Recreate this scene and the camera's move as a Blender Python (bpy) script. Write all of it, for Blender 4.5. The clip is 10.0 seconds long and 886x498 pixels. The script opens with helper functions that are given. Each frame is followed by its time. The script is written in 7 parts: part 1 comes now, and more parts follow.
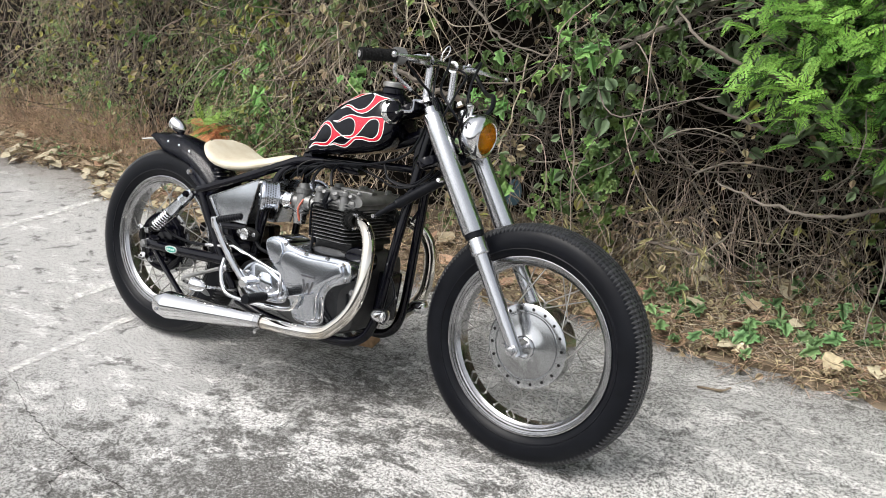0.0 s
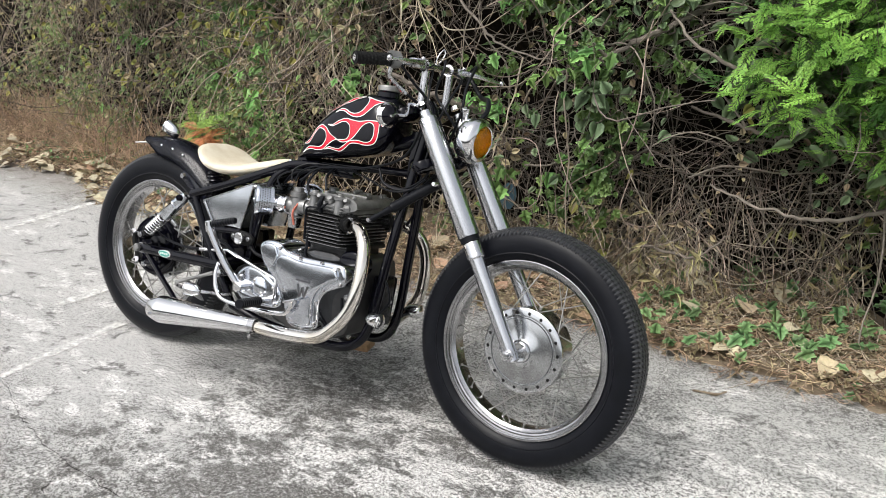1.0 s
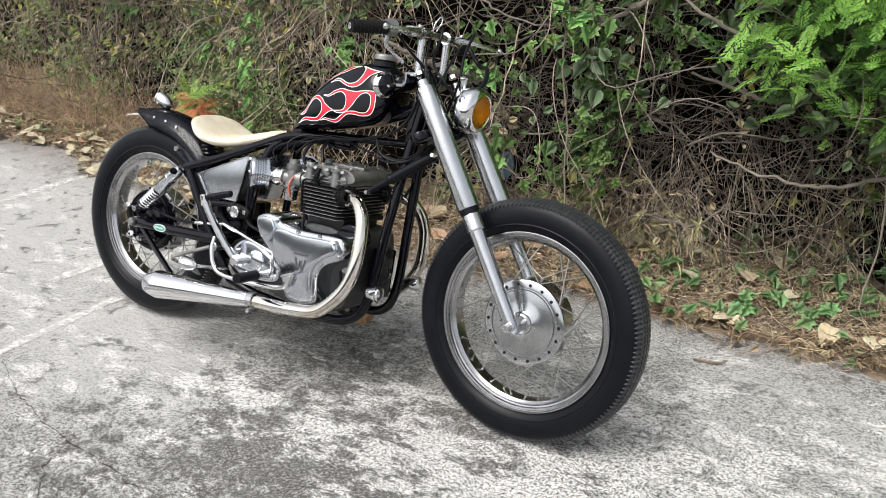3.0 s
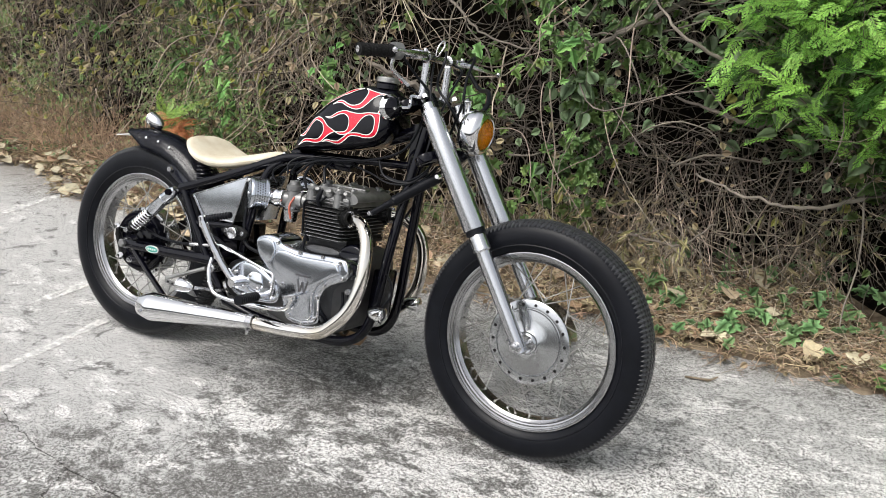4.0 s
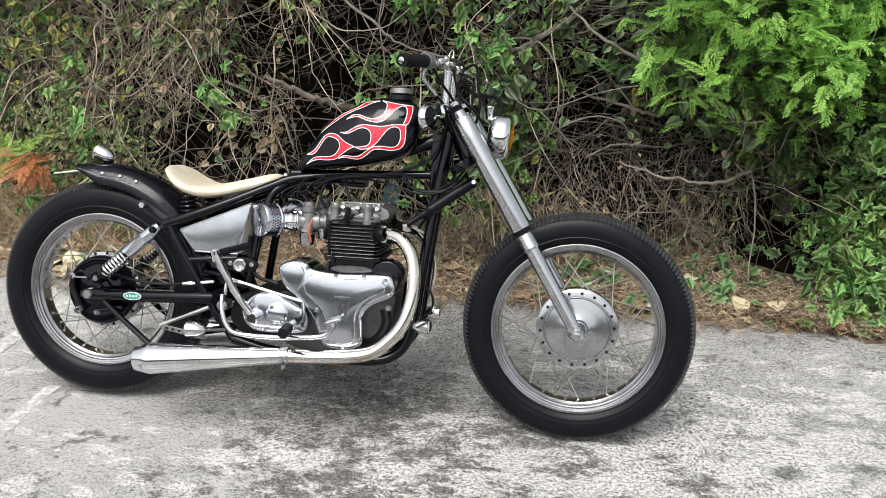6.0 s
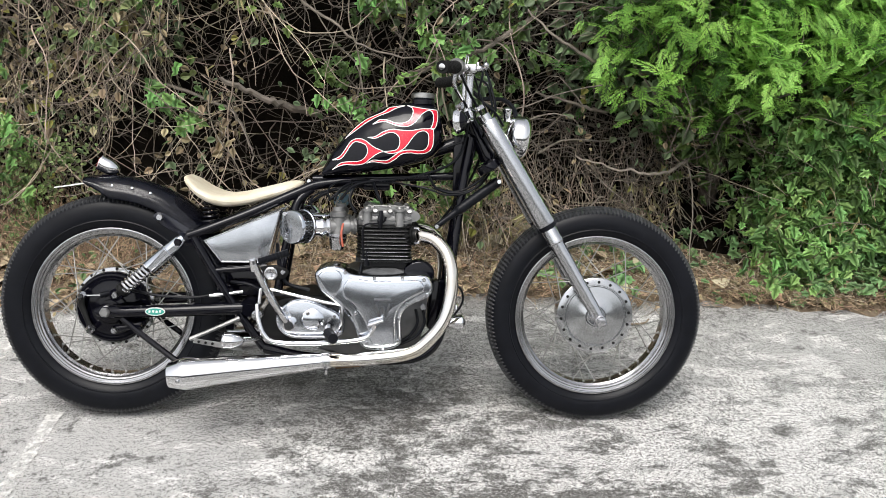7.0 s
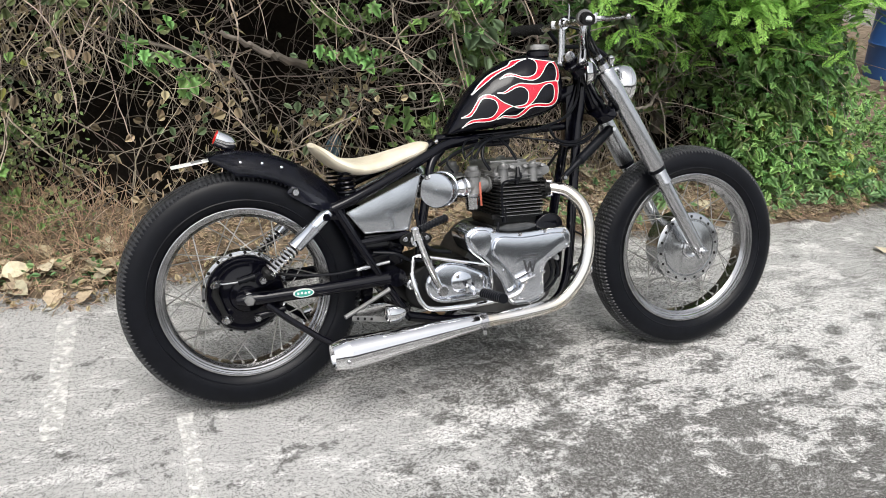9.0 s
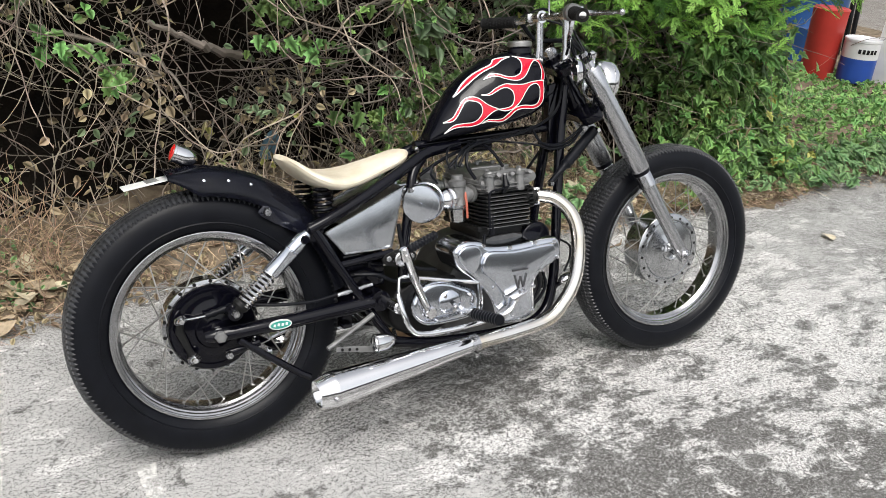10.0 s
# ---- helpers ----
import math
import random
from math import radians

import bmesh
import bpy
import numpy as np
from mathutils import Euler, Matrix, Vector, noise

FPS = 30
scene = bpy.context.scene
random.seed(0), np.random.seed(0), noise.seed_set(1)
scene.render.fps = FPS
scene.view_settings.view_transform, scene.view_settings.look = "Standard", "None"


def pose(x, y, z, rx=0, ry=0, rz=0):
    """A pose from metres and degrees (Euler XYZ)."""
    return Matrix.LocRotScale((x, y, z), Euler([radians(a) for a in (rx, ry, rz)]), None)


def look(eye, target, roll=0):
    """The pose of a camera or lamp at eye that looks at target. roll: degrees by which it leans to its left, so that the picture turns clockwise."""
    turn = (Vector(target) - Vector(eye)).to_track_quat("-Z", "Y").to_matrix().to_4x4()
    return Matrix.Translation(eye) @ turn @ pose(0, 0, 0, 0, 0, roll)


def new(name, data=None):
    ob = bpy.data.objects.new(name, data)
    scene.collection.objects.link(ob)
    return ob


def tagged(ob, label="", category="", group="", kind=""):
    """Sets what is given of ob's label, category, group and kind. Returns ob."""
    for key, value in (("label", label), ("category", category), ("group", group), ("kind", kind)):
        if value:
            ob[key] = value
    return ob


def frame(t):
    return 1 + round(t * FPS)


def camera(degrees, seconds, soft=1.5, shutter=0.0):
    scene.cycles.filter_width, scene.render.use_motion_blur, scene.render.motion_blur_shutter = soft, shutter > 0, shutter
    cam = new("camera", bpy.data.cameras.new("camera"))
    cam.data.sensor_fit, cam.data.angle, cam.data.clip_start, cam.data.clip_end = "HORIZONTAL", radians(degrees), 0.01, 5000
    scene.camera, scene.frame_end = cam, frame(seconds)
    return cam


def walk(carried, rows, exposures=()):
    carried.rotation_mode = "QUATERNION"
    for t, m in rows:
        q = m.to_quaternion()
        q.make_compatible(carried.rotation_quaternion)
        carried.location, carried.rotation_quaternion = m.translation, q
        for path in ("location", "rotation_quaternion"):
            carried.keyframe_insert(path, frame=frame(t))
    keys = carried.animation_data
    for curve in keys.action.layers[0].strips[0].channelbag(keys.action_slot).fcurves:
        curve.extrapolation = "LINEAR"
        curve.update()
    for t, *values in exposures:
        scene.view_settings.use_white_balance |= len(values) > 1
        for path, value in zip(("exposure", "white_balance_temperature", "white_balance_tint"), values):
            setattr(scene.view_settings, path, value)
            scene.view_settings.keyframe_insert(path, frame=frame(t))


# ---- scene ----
cam = camera(55.7, 10.0, 0.65)
PATH = [
    (0, (2.472, -2.004, 1.426), (1.477, -0.411, 0.738), 0.8),
    (0.5, (2.466, -2.004, 1.427), (1.475, -0.407, 0.743), 0.9),
    (1, (2.462, -2.0, 1.426), (1.479, -0.396, 0.745), 0.9),
    (1.5, (2.459, -1.996, 1.426), (1.48, -0.391, 0.744), 0.7),
    (2, (2.46, -1.982, 1.423), (1.482, -0.38, 0.731), 0.2),
    (2.5, (2.453, -1.982, 1.422), (1.477, -0.396, 0.691), 0.0),
    (2.7, (2.445, -1.978, 1.423), (1.469, -0.402, 0.674), -0.0),
    (3.8, (2.357, -2.036, 1.44), (1.483, -0.391, 0.71), 1.7),
    (4, (2.308, -2.071, 1.438), (1.441, -0.414, 0.729), 1.5),
    (4.5, (2.096, -2.147, 1.453), (1.302, -0.453, 0.746), 1.3),
    (5, (1.875, -2.11, 1.428), (1.264, -0.351, 0.698), 1.9),
    (5.5, (1.653, -2.211, 1.432), (1.256, -0.382, 0.725), 1.9),
    (5.7, (1.558, -2.317, 1.408), (1.226, -0.461, 0.738), 1.5),
    (6.8, (0.941, -2.462, 1.435), (1.003, -0.579, 0.762), 2.6),
    (7, (0.813, -2.501, 1.442), (0.965, -0.624, 0.769), 2.5),
    (7.5, (0.493, -2.556, 1.466), (0.766, -0.691, 0.798), 2.9),
    (8, (0.241, -2.453, 1.45), (0.618, -0.604, 0.785), 3.8),
    (8.5, (-0.065, -2.37, 1.458), (0.51, -0.604, 0.717), 4.0),
    (9, (-0.278, -2.249, 1.464), (0.392, -0.543, 0.664), 3.2),
    (9.5, (-0.372, -2.026, 1.458), (0.419, -0.38, 0.642), 2.9),
    (10, (-0.418, -1.922, 1.474), (0.471, -0.34, 0.633), 4.6),
]
walk(cam, [(t, look(eye, target, roll)) for t, eye, target, roll in PATH], [(0.0, 0.54), (2.7, 0.54), (5.0, 0.49), (10.0, 0.48)])

# ---- light ----
world = bpy.data.worlds.new("sky")
scene.world = world
world.use_nodes = True
wn = world.node_tree.nodes
sky = wn.new("ShaderNodeTexSky")
sky.sky_type, sky.sun_disc = "NISHITA", False
sky.sun_elevation, sky.sun_rotation = radians(58), radians(200)
sky.air_density, sky.dust_density = 1.0, 4.0
hue = wn.new("ShaderNodeHueSaturation")
hue.inputs["Saturation"].default_value = 0.25
world.node_tree.links.new(sky.outputs[0], hue.inputs["Color"])
world.node_tree.links.new(hue.outputs[0], wn["Background"].inputs[0])
wn["Background"].inputs[1].default_value = 0.15
sun = new("sun", bpy.data.lights.new("sun", "SUN"))
sun.data.energy, sun.data.angle, sun.data.color = 1.5, radians(35), (1.0, 0.97, 0.92)
sun.matrix_world = look((-0.4, -2.2, 5.0), (0.6, 0.3, 0.0))


# ---- materials ----
def nodes_of(name):
    m = bpy.data.materials.new(name)
    m.use_nodes = True
    nt = m.node_tree
    return m, nt, nt.nodes["Principled BSDF"]


def surf(name, base, rough=0.5, metal=0.0, var=0.2, scale=25.0, bump=0.0, bscale=300.0, island=0.0, piece=0.0, coat=0.0, alt=None, rvar=0.12, sheen=0.0, spec=0.5):
    """A procedural surface: two scales of noise in colour and gloss, fine relief, and variation from island to island."""
    m, nt, p = nodes_of(name)
    n, l = nt.nodes, nt.links
    tc = n.new("ShaderNodeTexCoord")
    big, fine = n.new("ShaderNodeTexNoise"), n.new("ShaderNodeTexNoise")
    big.inputs["Scale"].default_value, big.inputs["Detail"].default_value = scale, 6
    fine.inputs["Scale"].default_value, fine.inputs["Detail"].default_value = bscale, 4
    for t in (big, fine):
        l.new(tc.outputs["Object"], t.inputs["Vector"])
    ramp = n.new("ShaderNodeMapRange")
    ramp.inputs[1].default_value, ramp.inputs[2].default_value = 0.3, 0.7
    l.new(big.outputs[0], ramp.inputs[0])
    mix = n.new("ShaderNodeMix")
    mix.data_type = "RGBA"
    other = alt or [c * (1 - var) for c in base]
    mix.inputs["A"].default_value, mix.inputs["B"].default_value = (*base, 1), (*other, 1)
    l.new(ramp.outputs[0], mix.inputs["Factor"])
    col = mix.outputs["Result"]
    for amount, src in ((island, "Random Per Island"), (piece, "Random")):
        if amount:
            g = n.new("ShaderNodeNewGeometry" if src == "Random Per Island" else "ShaderNodeObjectInfo")
            h = n.new("ShaderNodeHueSaturation")
            a, b = n.new("ShaderNodeMapRange"), n.new("ShaderNodeMapRange")
            a.inputs[3].default_value, a.inputs[4].default_value = 1 - amount, 1 + amount
            b.inputs[3].default_value, b.inputs[4].default_value = 0.5 - 0.035 * amount, 0.5 + 0.035 * amount
            l.new(g.outputs[src], a.inputs[0])
            k = n.new("ShaderNodeMath")
            k.operation, k.inputs[1].default_value = "MULTIPLY", 7.31
            f = n.new("ShaderNodeMath")
            f.operation = "FRACT"
            l.new(g.outputs[src], k.inputs[0])
            l.new(k.outputs[0], f.inputs[0])
            l.new(f.outputs[0], b.inputs[0])
            l.new(a.outputs[0], h.inputs["Value"])
            l.new(b.outputs[0], h.inputs["Hue"])
            l.new(col, h.inputs["Color"])
            col = h.outputs[0]
    l.new(col, p.inputs["Base Color"])
    r = n.new("ShaderNodeMapRange")
    r.inputs[1].default_value, r.inputs[2].default_value = 0.3, 0.7
    r.inputs[3].default_value, r.inputs[4].default_value = max(rough - rvar * rough, 0.01), min(rough + rvar, 1)
    l.new(fine.outputs[0], r.inputs[0])
    l.new(r.outputs[0], p.inputs["Roughness"])
    p.inputs["Metallic"].default_value, p.inputs["Coat Weight"].default_value = metal, coat
    p.inputs["Coat Roughness"].default_value, p.inputs["Sheen Weight"].default_value = 0.05, sheen
    p.inputs["Specular IOR Level"].default_value = spec
    if bump:
        b = n.new("ShaderNodeBump")
        b.inputs["Strength"].default_value, b.inputs["Distance"].default_value = 1.0, bump
        l.new(fine.outputs[0], b.inputs["Height"])
        l.new(b.outputs[0], p.inputs["Normal"])
    return m


CHROME = surf("chrome", (0.82, 0.82, 0.83), 0.06, 1, 0.06, 12, rvar=0.05)
STEEL = surf("brushed_steel", (0.62, 0.62, 0.63), 0.18, 1, 0.15, 14, rvar=0.12)
ALU = surf("polished_aluminium", (0.68, 0.71, 0.76), 0.13, 1, 0.12, 6, rvar=0.03)
CAST = surf("cast_aluminium", (0.30, 0.30, 0.295), 0.36, 0.55, 0.5, 22, bump=0.0003, bscale=420)
STAINEDCAST = surf("stained_cast_metal", (0.11, 0.11, 0.11), 0.34, 0.6, 0.5, 16, bump=0.0002, bscale=420)
BLUED = surf("heat_tinted_chrome", (0.82, 0.81, 0.79), 0.06, 1, 0.1, 7, rvar=0.05, alt=(0.74, 0.66, 0.54))
DARKCAST = surf("dark_cast_metal", (0.011, 0.011, 0.011), 0.42, 0.0, 0.5, 20, bump=0.0002, bscale=420, spec=0.18)
BLACK = surf("black_gloss_paint", (0.003, 0.003, 0.006), 0.07, 0, 0.3, 14, rvar=0.03, spec=0.3)
FENDER = surf("black_satin_paint", (0.009, 0.010, 0.018), 0.14, 0, 0.3, 18, rvar=0.03, spec=0.55)
ENAMEL = surf("black_engine_enamel", (0.006, 0.006, 0.006), 0.42, 0, 0.4, 30, bump=0.0002, bscale=500, spec=0.3)
RUBBER = surf("black_rubber", (0.0055, 0.0062, 0.009), 0.36, 0, 0.4, 20, bump=0.0001, bscale=600, rvar=0.06, spec=0.17)
# worn ribs; the paler base also carries their grey sheen
TREAD = surf("worn_sheen_tread", (0.03, 0.031, 0.034), 0.36, 0, 0.4, 30, bump=0.0001, bscale=600, rvar=0.08, spec=0.5)
RIM = surf("aged_chrome_rim", (0.46, 0.46, 0.47), 0.17, 1, 0.2, 14, rvar=0.1)
HUBALU = surf("brushed_hub_aluminium", (0.55, 0.56, 0.57), 0.17, 1, 0.12, 8, rvar=0.05)
FORKALU = surf("satin_fork_aluminium", (0.62, 0.63, 0.65), 0.22, 1, 0.12, 6, rvar=0.05)
DULLALU = surf("hazy_aluminium_sheet", (0.66, 0.69, 0.73), 0.2, 1, 0.3, 9, rvar=0.05)
SPOKE = surf("spoke_steel", (0.52, 0.51, 0.49), 0.3, 1, 0.25, 30)
GRIP = surf("grip_rubber", (0.008, 0.008, 0.008), 0.65, 0, 0.3, 40, spec=0.2)
CREAM = surf("cream_leather", (0.74, 0.68, 0.55), 0.5, 0, 0.14, 20, bump=0.0006, bscale=160, alt=(0.62, 0.54, 0.40))
RED = surf("red_flame_paint", (0.68, 0.006, 0.03), 0.18, 0, 0.15, 30, coat=0.6)
WHITE = surf("white_pinstripe_paint", (0.78, 0.76, 0.74), 0.25, 0, 0.08, 40, coat=0.4)
REDLENS = surf("red_lens", (0.6, 0.01, 0.01), 0.12, 0, 0.2, 90, coat=0.5)
PLATE = surf("dull_white_plate", (0.82, 0.83, 0.8), 0.4, 0.0, 0.15, 40)
GREEN = surf("green_sticker", (0.03, 0.30, 0.24), 0.3, 0, 0.1, 40)
WOOD = surf("raw_wood", (0.45, 0.28, 0.15), 0.7, 0, 0.4, 60, bump=0.0005)
ORANGEWIRE = surf("orange_wire", (0.5, 0.13, 0.08), 0.5, 0, 0.2, 60)
EMBLEM = surf("dark_emblem", (0.18, 0.18, 0.19), 0.3, 0.9, 0.3, 60)
SCRAP = surf("faded_blue_plastic", (0.10, 0.2, 0.27), 0.5, 0, 0.3, 30)
BLUEPAINT = surf("blue_plastic", (0.03, 0.11, 0.33), 0.4, 0, 0.2, 6)
REDPLASTIC = surf("faded_red_plastic", (0.5, 0.04, 0.03), 0.45, 0, 0.25, 6)
TIN = surf("white_tin", (0.7, 0.7, 0.7), 0.35, 0.2, 0.15, 8)
BLUETIN = surf("blue_tin", (0.02, 0.07, 0.33), 0.35, 0.1, 0.15, 8)
AMBER, _nt, _p = nodes_of("amber_glass")
_p.inputs["Base Color"].default_value = (1.0, 0.5, 0.015, 1)
_p.inputs["Roughness"].default_value, _p.inputs["Transmission Weight"].default_value, _p.inputs["IOR"].default_value = 0.12, 0.85, 1.45

# soil kept near black: shade deep behind the growth is in its colour
SHADESOIL = surf("shade_black_soil", (0.012, 0.0095, 0.007), 0.95, 0, 0.6, 9, bump=0.01, bscale=70, alt=(0.005, 0.0045, 0.004), spec=0.03)
DIRT = surf("brown_earth", (0.27, 0.215, 0.155), 0.95, 0, 0.5, 14, bump=0.006, bscale=90, alt=(0.1, 0.075, 0.052), spec=0.05)
LITTER = surf("dry_stalks", (0.54, 0.4, 0.27), 0.85, 0, 0.4, 7, island=0.6, alt=(0.18, 0.11, 0.07))
VINE = surf("dry_vine", (0.43, 0.355, 0.28), 0.85, 0, 0.4, 5, island=0.75, alt=(0.14, 0.11, 0.09))
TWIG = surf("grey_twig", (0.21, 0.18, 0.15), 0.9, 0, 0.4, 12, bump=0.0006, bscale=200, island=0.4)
STRAW = surf("pale_straw", (0.56, 0.48, 0.37), 0.8, 0, 0.3, 7, island=0.5)
RUST = surf("rusty_dead_weed", (0.5, 0.35, 0.23), 0.9, 0, 0.4, 7, island=0.55)


def leaf_mat(name, base, alt, island=0.4, rough=0.45, trans=0.25, vein=True):
    m = surf(name, base, rough, 0, 0.3, 6, island=island, piece=0.0, alt=alt, bump=0.0006, bscale=140)
    p = m.node_tree.nodes["Principled BSDF"]
    p.inputs["Subsurface Weight"].default_value = 0.0
    nt = m.node_tree
    tr = nt.nodes.new("ShaderNodeBsdfTranslucent")
    mx = nt.nodes.new("ShaderNodeMixShader")
    mx.inputs[0].default_value = trans
    src = p.inputs["Base Color"].links[0].from_socket
    nt.links.new(src, tr.inputs[0])
    nt.links.new(p.outputs[0], mx.inputs[1])
    nt.links.new(tr.outputs[0], mx.inputs[2])
    nt.links.new(mx.outputs[0], nt.nodes["Material Output"].inputs[0])
    return m


IVY = leaf_mat("ivy_leaf", (0.16, 0.25, 0.065), (0.07, 0.135, 0.04))
CREEPER = leaf_mat("creeper_leaf", (0.25, 0.44, 0.13), (0.12, 0.26, 0.07), 0.55)
FOOTLEAF = leaf_mat("low_creeper_leaf", (0.23, 0.38, 0.16), (0.13, 0.26, 0.095), 0.4)
PALELEAF = leaf_mat("pale_vine_leaf", (0.22, 0.30, 0.16), (0.13, 0.2, 0.1))
YELLOWLEAF = leaf_mat("yellowing_leaf", (0.46, 0.45, 0.12), (0.3, 0.3, 0.08))
DRYLEAF = leaf_mat("dry_leaf", (0.46, 0.385, 0.24), (0.25, 0.18, 0.11), 0.5, 0.7, 0.15)
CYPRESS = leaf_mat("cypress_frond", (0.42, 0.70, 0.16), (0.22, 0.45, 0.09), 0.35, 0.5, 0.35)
# older inner fronds, darkened further to stand for shade between sprays
CYPRESSDARK = leaf_mat("older_shaded_frond", (0.09, 0.20, 0.04), (0.045, 0.12, 0.025), 0.25, 0.5, 0.25)
GREENWEED = leaf_mat("yellow_green_weed", (0.29, 0.37, 0.15), (0.16, 0.23, 0.09), 0.5)
GRASS = leaf_mat("half_dry_grass", (0.42, 0.39, 0.19), (0.27, 0.24, 0.12), 0.5)
FERN = leaf_mat("fern_frond", (0.33, 0.5, 0.1), (0.2, 0.34, 0.07))
ORANGEFERN = leaf_mat("orange_fern", (0.62, 0.27, 0.12), (0.45, 0.19, 0.08))


def concrete():
    m, nt, p = nodes_of("weathered_concrete")
    n, l = nt.nodes, nt.links
    tc = n.new("ShaderNodeTexCoord")

    def noise_(scale, detail, rough, sx=1.0, sy=1.0, turn=0.0):
        mp = n.new("ShaderNodeMapping")
        mp.inputs["Scale"].default_value = (sx, sy, 1)
        mp.inputs["Rotation"].default_value = (0, 0, radians(-turn))
        l.new(tc.outputs["Object"], mp.inputs[0])
        t = n.new("ShaderNodeTexNoise")
        t.inputs["Scale"].default_value, t.inputs["Detail"].default_value, t.inputs["Roughness"].default_value = scale, detail, rough
        l.new(mp.outputs[0], t.inputs["Vector"])
        return t.outputs[0]

    def rng(x, a, b, c=0.0, d=1.0):
        r = n.new("ShaderNodeMapRange")
        for i, val in enumerate((a, b, c, d)):
            r.inputs[i + 1].default_value = val
        l.new(x, r.inputs[0])
        return r.outputs[0]

    def blend(f, a, b):
        x = n.new("ShaderNodeMix")
        x.data_type = "RGBA"
        for key, val in (("Factor", f), ("A", a), ("B", b)):
            if isinstance(val, tuple):
                x.inputs[key].default_value = (*val, 1)
            else:
                l.new(val, x.inputs[key])
        return x.outputs["Result"]

    def math_(op, a, b):
        x = n.new("ShaderNodeMath")
        x.operation = op
        for i, val in enumerate((a, b)):
            if isinstance(val, float):
                x.inputs[i].default_value = val
            else:
                l.new(val, x.inputs[i])
        return x.outputs[0]

    broad = noise_(1.3, 4, 0.55)
    patch = math_("ADD", math_("MULTIPLY", noise_(7.0, 9, 0.68), 0.5), math_("MULTIPLY", noise_(24.0, 8, 0.7), 0.5))
    speck = math_("ADD", math_("MULTIPLY", noise_(95.0, 4, 0.72), 0.33), math_("ADD", math_("MULTIPLY", noise_(180.0, 4, 0.72), 0.37), math_("MULTIPLY", noise_(360.0, 3, 0.7), 0.30)))
    grit = noise_(520.0, 3, 0.7)
    flake = noise_(7.5, 11, 0.74, 0.75, 1.3, 4)
    grime = noise_(9.5, 10, 0.72, 1.0, 1.2, 60)

    def blob(cx, cy, rx, ry, amount):
        sub_, ln = n.new("ShaderNodeVectorMath"), n.new("ShaderNodeVectorMath")
        sub_.operation, ln.operation = "SUBTRACT", "LENGTH"
        sub_.inputs[1].default_value = (cx, cy, 0)
        sc = n.new("ShaderNodeVectorMath")
        sc.operation, sc.inputs[1].default_value = "MULTIPLY", (1 / rx, 1 / ry, 0)
        l.new(tc.outputs["Object"], sub_.inputs[0])
        l.new(sub_.outputs[0], sc.inputs[0])
        l.new(sc.outputs[0], ln.inputs[0])
        return rng(math_("ADD", ln.outputs["Value"], math_("MULTIPLY", patch, 0.9)), 1.0, 1.8, amount, 0.0)

    def spots_of(x, table):
        for b_ in table:
            x = math_("ADD", x, blob(*b_))
        return x

    # the worn skin: broad tones and a fine speckle of pale and dark aggregate
    # the -0.14 oval lowers the tone beside and under the engine
    tone = math_("ADD", math_("MULTIPLY", broad, 0.6), math_("MULTIPLY", patch, 1.0))
    # the +0.26 oval paints in the far ground's brightness at grazing angles
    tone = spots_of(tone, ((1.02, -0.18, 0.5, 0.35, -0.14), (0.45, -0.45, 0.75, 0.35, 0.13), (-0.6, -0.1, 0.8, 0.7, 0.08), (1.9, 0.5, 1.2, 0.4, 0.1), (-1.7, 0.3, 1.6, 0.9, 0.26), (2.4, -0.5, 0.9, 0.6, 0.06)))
    pale = rng(math_("SUBTRACT", speck, rng(tone, 0.55, 1.05, 0.55, 0.458)), -0.026, 0.026)
    base = blend(pale, (0.05, 0.048, 0.044), (0.53, 0.525, 0.51))
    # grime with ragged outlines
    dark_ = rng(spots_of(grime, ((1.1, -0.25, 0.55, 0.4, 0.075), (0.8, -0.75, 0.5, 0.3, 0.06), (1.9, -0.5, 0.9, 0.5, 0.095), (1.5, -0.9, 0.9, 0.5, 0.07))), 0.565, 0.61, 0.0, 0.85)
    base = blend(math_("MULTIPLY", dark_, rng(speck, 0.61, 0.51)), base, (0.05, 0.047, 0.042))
    # flaking white crust
    crust = rng(spots_of(flake, ((2.1, -0.3, 0.9, 0.55, 0.105), (1.35, -0.22, 0.35, 0.25, 0.05), (0.75, -0.38, 0.35, 0.16, 0.07), (2.2, 0.35, 1.0, 0.35, 0.04), (0.2, -0.5, 0.6, 0.3, 0.03), (-0.45, 0.15, 0.45, 0.5, 0.03))), 0.565, 0.608, 0.0, 1.0)
    base = blend(math_("MULTIPLY", crust, rng(speck, 0.455, 0.525)), base, (0.8, 0.79, 0.77))
    base = blend(rng(grit, 0.54, 0.68, 0.0, 0.35), base, (0.6, 0.59, 0.57))
    base = blend(rng(grit, 0.28, 0.44, 0.4, 0.0), base, (0.05, 0.048, 0.044))
    # earth washed out from the bank
    sep = n.new("ShaderNodeSeparateXYZ")
    l.new(tc.outputs["Object"], sep.inputs[0])
    base = blend(rng(math_("ADD", sep.outputs[1], math_("MULTIPLY", patch, 0.7)), 1.12, 1.5, 0.0, 0.6), base, (0.15, 0.125, 0.098))
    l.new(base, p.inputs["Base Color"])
    p.inputs["Roughness"].default_value = 0.9
    b = n.new("ShaderNodeBump")
    b.inputs["Distance"].default_value = 0.004
    l.new(math_("ADD", math_("MULTIPLY", speck, 0.8), math_("MULTIPLY", grit, 0.5)), b.inputs["Height"])
    l.new(b.outputs[0], p.inputs["Normal"])
    return m


CONCRETE = concrete()


